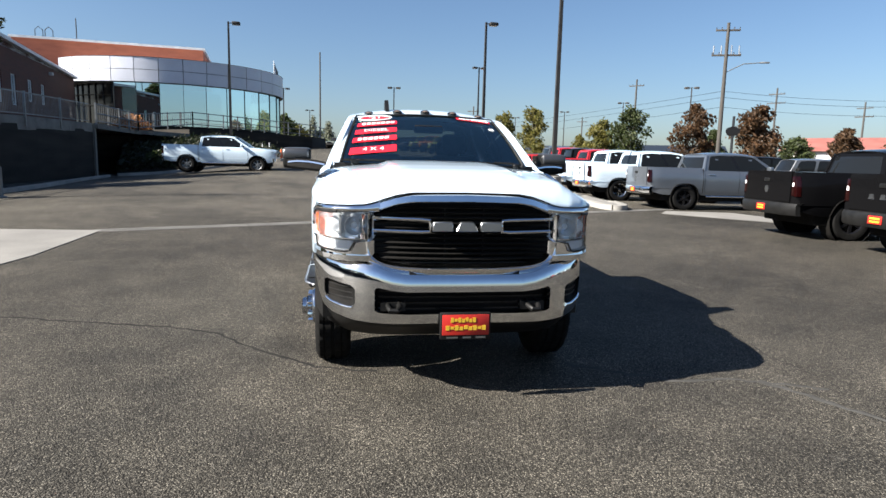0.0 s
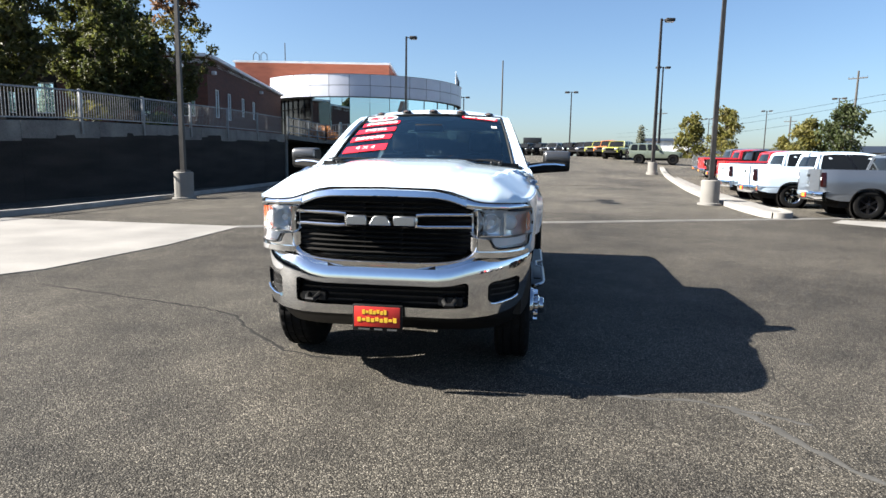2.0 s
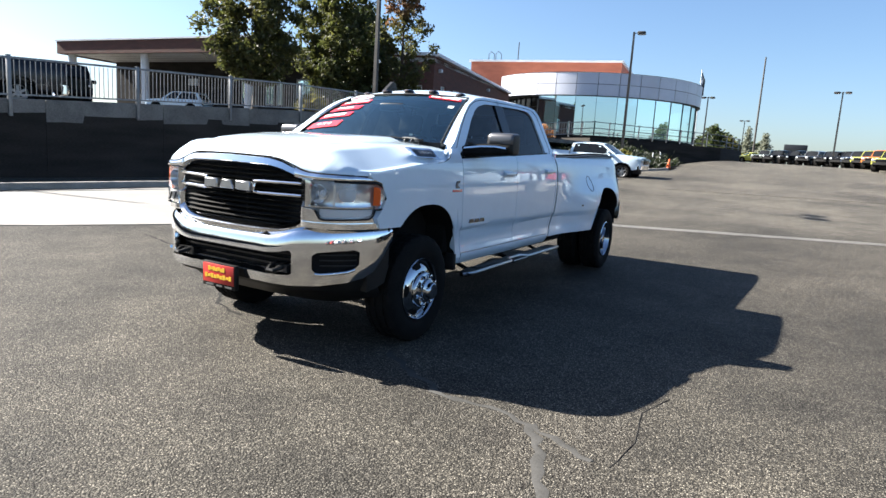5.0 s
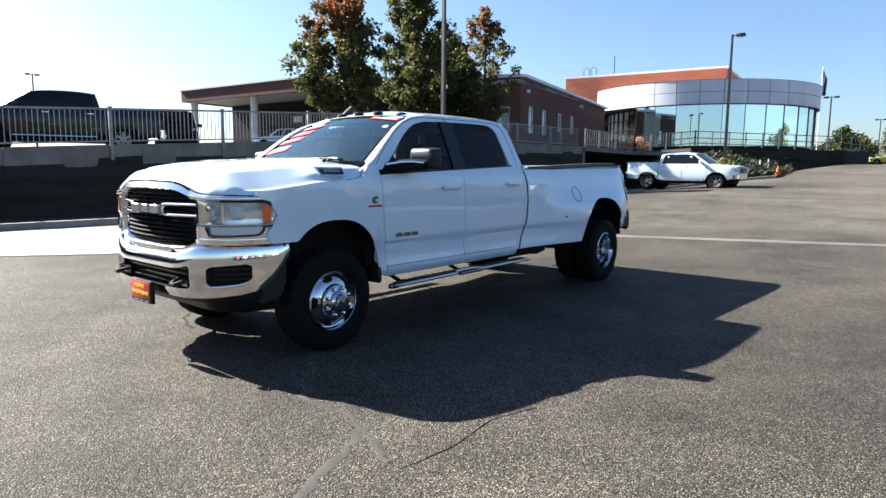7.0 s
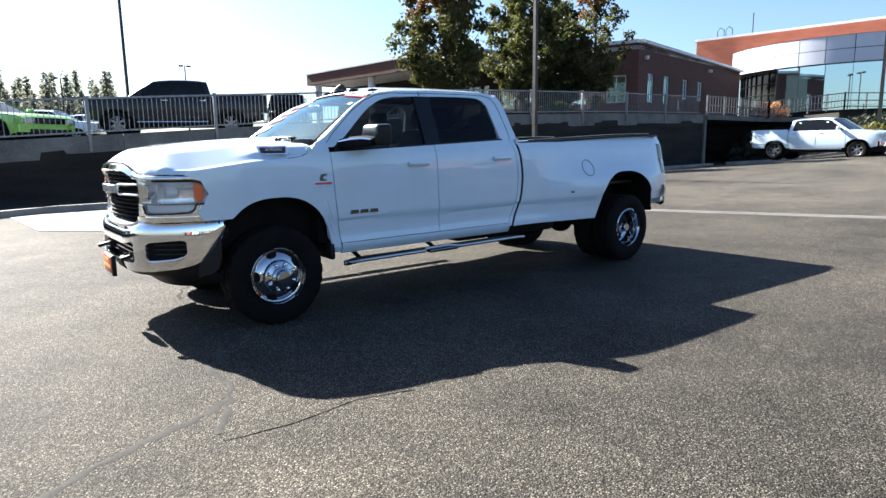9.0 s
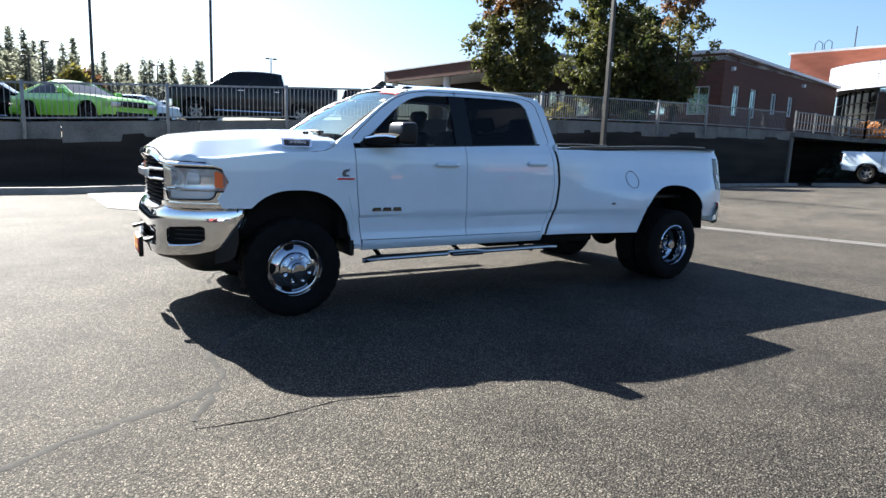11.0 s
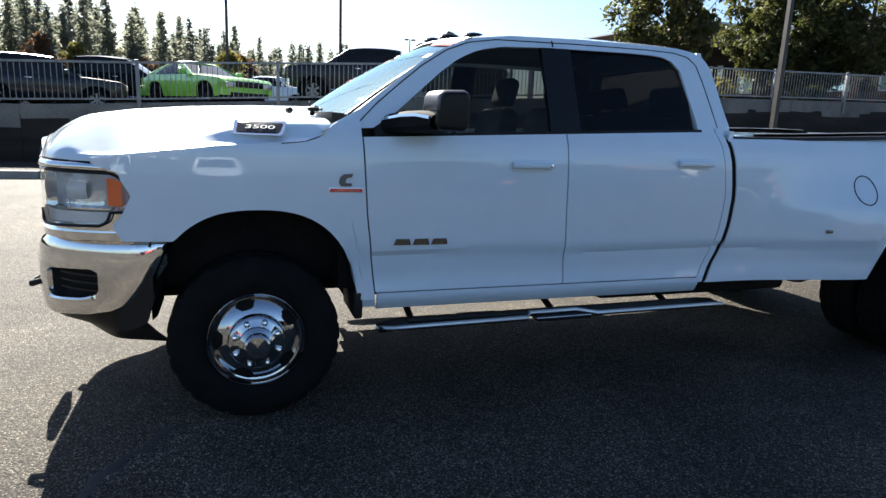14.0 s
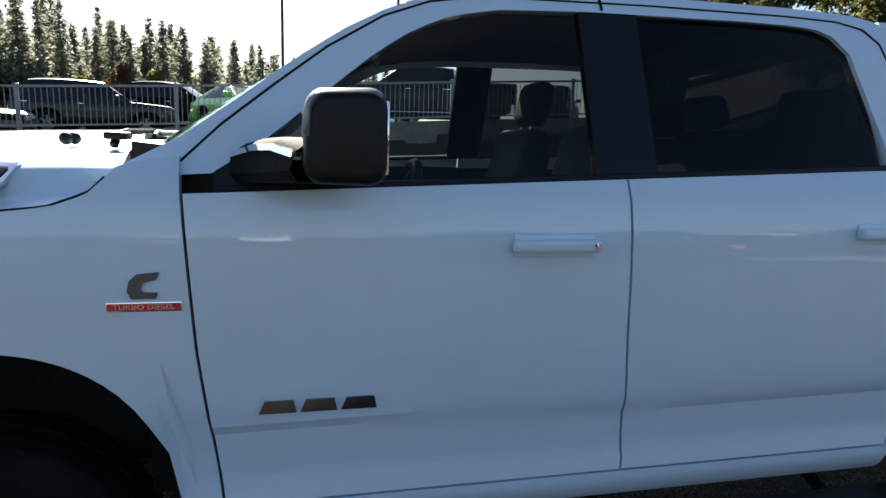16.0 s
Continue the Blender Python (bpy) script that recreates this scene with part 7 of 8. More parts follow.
# ---------------------------------------------------------------- trees
def leaf_material(name, dark, light, second=None, turn=(0.25, 0.44), vary=(0.55, 1.5)):
    m = textured(name, dark, light, 1.2, 0.6, 0, 0.0, fine=9, detail=3)
    n, l = m.node_tree.nodes, m.node_tree.links
    b = n["Principled BSDF"]
    geo = n.new("ShaderNodeNewGeometry")
    hsv = n.new("ShaderNodeHueSaturation")
    rr = n.new("ShaderNodeMapRange")
    rr.inputs["To Min"].default_value, rr.inputs["To Max"].default_value = vary
    l.new(geo.outputs["Random Per Island"], rr.inputs["Value"])
    l.new(rr.outputs["Result"], hsv.inputs["Value"])
    src = b.inputs["Base Color"].links[0].from_socket
    if second:
        mixc = n.new("ShaderNodeMix")
        mixc.data_type = "RGBA"
        mixc.inputs[7].default_value = (*second, 1)
        co = n.new("ShaderNodeTexCoord")
        nz = n.new("ShaderNodeTexNoise")
        nz.inputs["Scale"].default_value = 0.35
        sep = n.new("ShaderNodeSeparateXYZ")
        l.new(co.outputs["Generated"], sep.inputs[0])
        l.new(co.outputs["Object"], nz.inputs["Vector"])
        ad = n.new("ShaderNodeMath")
        ad.operation = "MULTIPLY"
        l.new(sep.outputs["Z"], ad.inputs[0])
        l.new(nz.outputs["Fac"], ad.inputs[1])
        rp = n.new("ShaderNodeMapRange")
        rp.inputs["From Min"].default_value, rp.inputs["From Max"].default_value = turn
        l.new(ad.outputs[0], rp.inputs["Value"])
        l.new(rp.outputs["Result"], mixc.inputs[0])
        l.new(src, mixc.inputs[6])
        src = mixc.outputs[2]
    l.new(src, hsv.inputs["Color"])
    l.new(hsv.outputs["Color"], b.inputs["Base Color"])
    tr = n.new("ShaderNodeBsdfTranslucent")
    l.new(hsv.outputs["Color"], tr.inputs["Color"])
    mx = n.new("ShaderNodeMixShader")
    mx.inputs[0].default_value = 0.48
    l.new(b.outputs[0], mx.inputs[1])
    l.new(tr.outputs[0], mx.inputs[2])
    l.new(mx.outputs[0], n["Material Output"].inputs["Surface"])
    return m


LEAF_MIX = leaf_material("autumn_green_leaf", (0.032, 0.042, 0.011), (0.10, 0.10, 0.028), (0.20, 0.075, 0.03), (0.27, 0.50))
LEAF_CENTRE = leaf_material("late_green_leaf", (0.028, 0.040, 0.011), (0.105, 0.108, 0.028), (0.20, 0.10, 0.03), (0.42, 0.62))
LEAF_THIN = leaf_material("thin_rusty_leaf", (0.035, 0.045, 0.014), (0.115, 0.110, 0.032), (0.24, 0.11, 0.06), (0.34, 0.52))
LEAF_GREEN = leaf_material("dull_green_leaf", (0.022, 0.036, 0.011), (0.07, 0.085, 0.024))
LEAF_YELLOW = leaf_material("yellowing_leaf", (0.07, 0.08, 0.018), (0.19, 0.16, 0.035))
LEAF_RED = leaf_material("rusty_leaf", (0.045, 0.028, 0.013), (0.12, 0.062, 0.028))
# distance haze is painted into the needles' pale, low-contrast colour
HAZED_NEEDLE = leaf_material("hazed_pine_needle", (0.13, 0.145, 0.11), (0.23, 0.24, 0.185), vary=(0.8, 1.25))
HAZED_NEEDLE.node_tree.nodes["Mix Shader"].inputs[0].default_value = 0.65
HAZED_NEEDLE.node_tree.nodes["Principled BSDF"].inputs["Specular IOR Level"].default_value = 0.05
BARK = textured("bark", (0.03, 0.024, 0.018), (0.10, 0.08, 0.06), 3, 0.95, 0, 0.6, stretch=(3, 3, 0.7))


def tree(x, y, z, h, r, leaf, label, n=2600, bole=0.28, size=0.26, seed=1, columnar=1.0, group="trees"):
    """Tapered trunk, limbs, and a crown of single leaf sprays gathered into clumps with gaps between."""
    rng = random.Random(seed)
    t = thing("tree", label, "tree", group, m=pose(x, y, z, 0, 0, rng.uniform(0, 360)))
    bm = B()
    tube(bm, [(0, 0, -0.3), (0.05, 0, h * 0.2), (0.0, 0.08, h * 0.5), (0.05, 0.05, h * 0.86)], [0.04 * h * 0.5, 0.03 * h * 0.5, 0.018 * h * 0.5, 0.03], 8)
    clumps = []
    for k in range(46):
        a = rng.uniform(0, 2 * math.pi)
        v = (k + rng.random()) / 46
        zz = h * (bole + (1 - bole) * v)
        prof = math.sin(math.pi * min(0.97, 0.16 + 0.84 * v)) ** (0.6 * columnar)
        rr = r * prof * rng.uniform(0.20, 0.85)
        c = Vector((rr * math.cos(a), rr * math.sin(a), zz))
        clumps.append((c, r * rng.uniform(0.22, 0.40) * (0.6 + 0.4 * prof)))
        s0 = Vector((0.03, 0.03, max(h * 0.18, zz - rr * 0.9 - 0.4)))
        tube(bm, [s0, s0.lerp(c, 0.5) + Vector((0, 0, 0.2)), c], [0.055, 0.035, 0.012], 5)
    part("trunk", bm, BARK, t)
    bm = B()
    verts, faces = [], []
    for k in range(n):
        c, cr = clumps[k % len(clumps)]
        d = Vector((rng.gauss(0, 1), rng.gauss(0, 1), rng.gauss(0, 0.8)))
        d = d.normalized() * cr * rng.uniform(0.35, 1.12)
        p = c + d
        if p.z < h * bole * 0.75:
            continue
        s = size * rng.uniform(0.5, 1.25)
        ax = Vector((rng.gauss(0, 1), rng.gauss(0, 1), rng.gauss(0, 1))).normalized()
        bx_ = ax.orthogonal().normalized()
        by = ax.cross(bx_)
        i = len(verts)
        tilt = ax * s * 0.25
        verts += [p - bx_ * s, p - by * s * 0.45 + tilt * 0.5, p + bx_ * s, p + by * s * 0.5 + tilt]
        faces.append((i, i + 1, i + 2, i + 3))
    bm.free()
    me = bpy.data.meshes.new("crown")
    me.from_pydata([v[:] for v in verts], [], faces)
    me.materials.append(leaf)
    ob = new("crown", me)
    ob.parent = t
    return t


def maple(x, y, z, h, r, leaf, label, n=9000, bole=0.22, size=0.13, seed=1, wide=0.42, thin=0.0, lean=(0, 0), group="trees"):
    """A lot-side tree: forked trunk, steep limbs that carry leaf clumps to an uneven, pointed outline with gaps."""
    rng = random.Random(seed)
    t = thing("tree", label, "tree", group, m=pose(x, y, z))
    bm = B()
    top = Vector((lean[0], lean[1], h * 0.93))
    tube(bm, [(0, 0, -0.3), (0.03, 0.02, h * 0.12), (top.x * 0.25, top.y * 0.25, h * 0.35), (top * 0.7)[:], top[:]], [0.024 * h, 0.018 * h, 0.013 * h, 0.007 * h, 0.015], 9)
    clumps = []
    limbs = 34
    for k in range(limbs):
        v = (k + 0.5 * rng.random()) / limbs
        a = 2.399963 * k + rng.uniform(-0.4, 0.4)
        prof = (min(1.0, v / wide) ** 0.55 if v < wide else max(0.0, 1 - ((v - wide) / (1 - wide)) ** 1.7)) * 0.93 + 0.07
        reach = r * prof * rng.uniform(0.62, 1.12)
        zt = h * (bole + (1.0 - bole) * v)
        axis = Vector((lean[0], lean[1], 0)) * (zt / h)
        root = axis * 0.8 + Vector((0, 0, max(h * bole * 0.7, zt - reach * 1.15)))
        tip = axis + Vector((reach * math.cos(a), reach * math.sin(a), zt))
        mid_ = root.lerp(tip, 0.55) + Vector((0, 0, -0.12 * reach))
        tube(bm, [root, mid_, tip], [0.05, 0.032, 0.010], 5)
        for q in (0.45, 0.72, 1.0):
            c = (mid_.lerp(tip, (q - 0.55) / 0.45) if q > 0.55 else root.lerp(mid_, q / 0.55)) + Vector((rng.gauss(0, 0.12), rng.gauss(0, 0.12), rng.gauss(0.05, 0.12)))
            if rng.random() >= thin:
                clumps.append((c, r * rng.uniform(0.13, 0.27) * (0.75 + 0.25 * prof)))
    part("trunk", bm, BARK, t)
    verts, faces = [], []
    for k in range(n):
        c, cr = clumps[rng.randrange(len(clumps))]
        d = Vector((rng.gauss(0, 1), rng.gauss(0, 1), rng.gauss(0, 0.75)))
        p = c + d.normalized() * cr * (rng.random() ** 0.45) * rng.choice((1.0, 1.0, 1.0, 1.35))
        if p.z < h * bole * 0.8:
            continue
        e = size * rng.uniform(0.55, 1.25)
        ax = Vector((rng.gauss(0, 1), rng.gauss(0, 1), rng.gauss(0, 1.3))).normalized()
        b1 = ax.orthogonal().normalized()
        b1 = (b1 * math.cos(k) + ax.cross(b1) * math.sin(k)).normalized()
        b2 = ax.cross(b1)
        i = len(verts)
        verts += [p - b1 * e, p - b2 * e * 0.55 + ax * e * 0.15, p + b1 * e * 1.1, p + b2 * e * 0.55 + ax * e * 0.2]
        faces.append((i, i + 1, i + 2, i + 3))
    me = bpy.data.meshes.new("crown")
    me.from_pydata([v[:] for v in verts], [], faces)
    me.materials.append(leaf)
    ob = new("crown", me)
    ob.parent = t
    return t


def conifer(x, y, z, h, r, seed=1, group="conifers"):
    rng = random.Random(seed)
    t = thing("conifer", "tall conifer on the skyline, haze painted into its pale needles", "conifer", group, m=pose(x, y, z))
    part("trunk", tube(B(), [(0, 0, -0.5), (0, 0, h * 0.97)], [0.018 * h, 0.02], 7), BARK, t)
    verts, faces = [], []
    lv = int(18 + h * 0.9)
    for k in range(lv):
        v = k / (lv - 1)
        zz = h * (0.06 + 0.93 * v)
        rr = r * (1 - v) ** 0.8 * rng.uniform(0.75, 1.1) + 0.25
        m = max(9, int(22 * (1 - v) + 9))
        for j in range(m):
            a = 2 * math.pi * (j + rng.random()) / m
            q = rr * rng.uniform(0.55, 1.12)
            d = Vector((math.cos(a), math.sin(a), 0))
            sd = Vector((-d.y, d.x, 0))
            droop = q * rng.uniform(0.15, 0.5)
            b0 = Vector((0, 0, zz + rng.uniform(-0.3, 0.3)))
            for g in (0.35, 0.65, 0.95):
                p = b0 + d * q * g - Vector((0, 0, droop * g * g)) + Vector((rng.gauss(0, 0.2), rng.gauss(0, 0.2), rng.gauss(0, 0.2)))
                n1 = (d * rng.uniform(0.3, 1.0) + sd * rng.gauss(0, 0.7) + Vector((0, 0, rng.gauss(-0.1, 0.5)))).normalized()
                n2 = n1.orthogonal().normalized()
                if rng.random() < 0.5:
                    n2 = n1.cross(n2)
                e = (0.20 + 0.085 * r) * rng.uniform(0.6, 1.3) * (1.15 - 0.4 * v)
                i = len(verts)
                verts += [p - n1 * e, p + n2 * e * 0.42, p + n1 * e * 1.1, p - n2 * e * 0.42]
                faces.append((i, i + 1, i + 2, i + 3))
    me = bpy.data.meshes.new("foliage")
    me.from_pydata([v[:] for v in verts], [], faces)
    me.materials.append(HAZED_NEEDLE)
    ob = new("foliage", me)
    ob.parent = t
    return t


NEAR = "trees behind the retaining wall"
maple(-20.5, 24.1, 3.0, 7.7, 2.75, LEAF_MIX, "broad maple turning red at the top, behind the railing", 15000, 0.20, 0.14, 3, group=NEAR)
maple(-20.3, 29.7, 3.1, 9.3, 2.6, LEAF_CENTRE, "tall green tree with a pointed crown behind the railing", 17000, 0.14, 0.14, 5, wide=0.36, group=NEAR)
maple(-18.2, 33.9, 3.1, 8.5, 1.9, LEAF_THIN, "green tree with a thinning rusty top behind the railing", 5600, 0.12, 0.13, 8, wide=0.45, thin=0.15, group=NEAR)
maple(-22.5, 35.6, 3.0, 7.4, 2.9, LEAF_GREEN, "dark green tree in the second row behind the railing", 15000, 0.14, 0.15, 9, group=NEAR)
maple(-21.0, 32.6, 3.1, 6.6, 2.3, LEAF_GREEN, "low full dark green tree behind the railing", 12000, 0.14, 0.15, 6, group=NEAR)
STREET = "street trees beyond the lot"
for az, d, h, r, leaf, lab, sd in ((54.3, 70, 6.6, 2.7, LEAF_RED, "rusty round street tree", 11), (59.2, 78, 7.6, 2.6, LEAF_RED, "rusty brown street tree", 12), (57.6, 86, 5.2, 1.6, LEAF_GREEN, "small green street tree", 13), (64.4, 84, 7.6, 3.2, LEAF_GREEN, "green and brown street tree", 14), (66.8, 86, 6.2, 2.4, LEAF_YELLOW, "yellowing street tree", 15), (72.8, 92, 8.2, 2.7, LEAF_YELLOW, "columnar yellow-green street tree", 16), (75.6, 95, 7.6, 2.5, LEAF_YELLOW, "columnar yellow-green street tree", 17), (48.1, 85, 5.2, 2.0, LEAF_RED, "small rusty street tree", 18), (51.5, 95, 4.6, 2.6, LEAF_GREEN, "low green street tree", 19), (68.6, 105, 5.0, 2.4, LEAF_YELLOW, "yellowing street tree", 20), (44.5, 95, 5.0, 2.4, LEAF_GREEN, "low green street tree", 24)):
    x, y = polar(E0, az, d)
    tree(x, y, 0.6, h, r, leaf, lab + " beyond the lot", 4200, 0.10, 0.24, sd, 0.6 if "columnar" in lab else 1.0, STREET)
for az, d, h, r, leaf, sd in ((95.8, 150, 8.0, 5.0, LEAF_GREEN, 31), (93.6, 165, 7.0, 4.0, LEAF_GREEN, 32), (97.6, 150, 7.0, 5.5, LEAF_GREEN, 33), (99.5, 160, 6.5, 5.0, LEAF_YELLOW, 34)):
    x, y = polar((4, 1), az, d)
    tree(x, y, 0.8, h, r, leaf, "distant green tree beyond the showroom", 1300, 0.12, 0.5, sd, group="distant trees")
for x, y, h, r, leaf, sd in ((-11.1, 129.6, 7.0, 3.4, LEAF_GREEN, 36), (-8.6, 133.0, 5.0, 2.6, LEAF_YELLOW, 37)):
    tree(x, y, 2.2, h, r, leaf, "round green tree at the far edge of the lot", 1500, 0.1, 0.4, sd, group="distant trees")
for x, y, h, r, sd in ((-6.1, 140.1, 7.9, 1.5, 41), (-2.7, 135.3, 6.4, 2.2, 42), (21.9, 119.0, 6.2, 1.1, 43)):
    conifer(x, y, 2.2, h, r, sd)
rng = random.Random(77)
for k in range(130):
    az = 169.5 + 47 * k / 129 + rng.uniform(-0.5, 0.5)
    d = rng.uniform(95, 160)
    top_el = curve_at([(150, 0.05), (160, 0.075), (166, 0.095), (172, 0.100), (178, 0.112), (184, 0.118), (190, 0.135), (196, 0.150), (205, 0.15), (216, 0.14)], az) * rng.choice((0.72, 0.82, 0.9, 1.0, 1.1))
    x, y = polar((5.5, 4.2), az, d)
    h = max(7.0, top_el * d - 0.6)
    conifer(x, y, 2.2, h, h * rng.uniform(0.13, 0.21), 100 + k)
for k in range(16):
    az = 178 + 38 * k / 15 + rng.uniform(-1, 1)
    d = rng.uniform(80, 110)
    x, y = polar((5.5, 4.2), az, d)
    tree(x, y, 2.2, 5.0 + rng.uniform(0, 3), 2.8, LEAF_YELLOW if k % 3 else LEAF_RED, "autumn tree among the conifers", 1500, 0.1, 0.34, 200 + k, group="distant trees")

# ---------------------------------------------------------------- showroom, wing and canopy
CX, CY, RAD = -18.45, 75.3, 11.5
show = thing("showroom", "curved glass showroom with silver metal band and orange brick top", "building")
A0, DA, BAYS = -103.0, 10.4, 15


def arc(a, r=RAD):
    return CX + r * math.cos(radians(a)), CY + r * math.sin(radians(a))


Z_DECK, Z_SILL, Z_BAND, Z_JOINT, Z_TOP = 3.3, 4.0, 8.0, 9.15, 10.3
for k in range(BAYS):
    a, b = A0 + DA * k, A0 + DA * (k + 1)
    for z0, z1 in ((Z_SILL, Z_BAND),):
        p, q = arc(a), arc(b)
        part("pane", sheet(B(), [[(p[0], p[1], z0 + 0.03), (p[0], p[1], z1 - 0.03)], [(q[0], q[1], z0 + 0.03), (q[0], q[1], z1 - 0.03)]]), FACADE, show)
    for z0, z1 in ((Z_BAND, Z_JOINT), (Z_JOINT, Z_TOP)):
        bm = B()
        sheet(bm, [[arc(a + 0.15 + (DA - 0.3) * u, RAD + 0.35) + (zz,) for zz in (z0 + 0.025, z1 - 0.025)] for u in lin(0, 1, 5)], (0, 0.10, 0))
        part("panel", bm, ALU, show, sharp=60)
    p = arc(a, RAD + 0.02)
    part("mullion", box(B(), -0.018, 0.018, -0.05, 0.02, Z_SILL, Z_BAND, m=Matrix.Translation((p[0], p[1], 0)) @ Matrix.Rotation(radians(a + 90), 4, "Z")), DARKMETAL, show)
bm = B()
for z0 in (Z_SILL,):
    tube(bm, [arc(A0 + DA * BAYS * u, RAD + 0.03) + (z0,) for u in lin(0, 1, 40)], 0.045, 4)
part("transom", bm, DARKMETAL, show)
bm = B()
sheet(bm, [[arc(a, RAD + 0.25) + (zz,) for zz in (Z_BAND - 0.02, Z_TOP + 0.02)] for a in lin(A0, A0 + DA * BAYS, 40)])
sheet(bm, [[arc(a, r_) + (Z_BAND - 0.02,) for r_ in (RAD - 0.1, RAD + 0.36)] for a in lin(A0, A0 + DA * BAYS, 40)])
part("band_backing", bm, DARKMETAL, show)
bm = B()
sheet(bm, [[arc(a, r_) + (Z_TOP,) for r_ in (0.1, RAD + 0.4)] for a in lin(A0 - 40, A0 + DA * BAYS, 40)])
part("roof", bm, TRIMWHITE, show)
bm = B()
sheet(bm, [[arc(a, 5.0) + (zz,) for zz in (Z_DECK, Z_BAND)] for a in lin(A0 - 20, A0 + DA * BAYS + 20, 24)])
part("inner_wall", bm, INTERIOR, show)
bm = B()
sheet(bm, [[arc(a, r_) + (Z_SILL - 0.1,) for r_ in (0.1, RAD)] for a in lin(A0 - 30, A0 + DA * BAYS, 30)])
part("floor_slab", bm, INTERIOR, show)
bm = B()
sheet(bm, [[arc(a, RAD - 0.02) + (zz,) for zz in (1.0, Z_SILL)] for a in lin(A0 - 4, A0 + DA * BAYS, 40)])
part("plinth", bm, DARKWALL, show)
# orange top storey
bm = B()
prism(bm, [(-13.9, 69.0), (-30.6, 66.4), (-32.5, 80), (-15.6, 82)], "z", 9.0, 11.95)
part("top_storey", bm, ORANGE, show, "orange brick top storey", sharp=20)
bm = B()
prism(bm, [(-13.7, 68.8), (-30.8, 66.2), (-32.7, 80.2), (-15.4, 82.2)], "z", 11.95, 12.15)
part("top_storey_cap", bm, TRIMWHITE, show, sharp=20)
for x, y, h in ((-25.4, 67.8, 14.2),):
    part("mast", tube(B(), [(x, y, 10), (x, y, h)], 0.05, 6), DARKMETAL, show)
for x in (-29.2, -28.3):
    part("ladder_hoop", tube(B(), [(x, 68.0, 12), (x, 68.0, 13.0), (x + 0.3, 68.0, 13.3), (x + 0.7, 68.0, 13.0), (x + 0.7, 68.0, 12)], 0.04, 5), DARKMETAL, show)
# recessed entrance where the curve runs back behind the wing
for k in range(1, 6):
    a, b = A0 - DA * k, A0 - DA * (k - 1)
    for z0, z1 in ((Z_BAND, Z_JOINT), (Z_JOINT, Z_TOP)):
        bm = B()
        sheet(bm, [[arc(a + 0.15 + (DA - 0.3) * u, RAD + 0.35) + (zz,) for zz in (z0 + 0.025, z1 - 0.025)] for u in lin(0, 1, 5)], (0, 0.10, 0))
        part("panel", bm, ALU, show, sharp=60)
bm = B()
sheet(bm, [[arc(a, RAD + 0.25) + (zz,) for zz in (Z_BAND - 0.02, Z_TOP + 0.02)] for a in lin(A0 - DA * 5, A0, 16)])
sheet(bm, [[arc(a, r_) + (Z_BAND - 0.02,) for r_ in (RAD - 1.6, RAD + 0.36)] for a in lin(A0 - DA * 5, A0, 16)])
part("band_backing", bm, DARKMETAL, show)
ent = part("entrance", sheet(B(), [[arc(a, RAD - 1.2) + (zz,) for zz in (Z_DECK, 7.97)] for a in lin(A0 - DA * 5, A0 + 0.5, 12)]), DARKGLASS, show, "recessed dark glazed entrance")
for k in range(11):
    p = arc(A0 - DA * 5 + DA * 0.5 * k, RAD - 1.15)
    part("post", box(B(), p[0] - 0.05, p[0] + 0.05, p[1] - 0.05, p[1] + 0.05, Z_DECK, 7.97), DARKMETAL, ent)
for zz in (5.9, 6.9):
    part("rail", tube(B(), [arc(a, RAD - 1.12) + (zz,) for a in lin(A0 - DA * 5, A0, 10)], 0.05, 4), DARKMETAL, ent)

# brick wing
W0, W1 = Vector((-20.7, 41.9, 0)), Vector((-24.2, 63.4, 0))
CN = Vector((-54.0, 31.6, 0))
wing = thing("brick_wing", "brown brick office wing with white-framed windows and pale roof edge", "building")


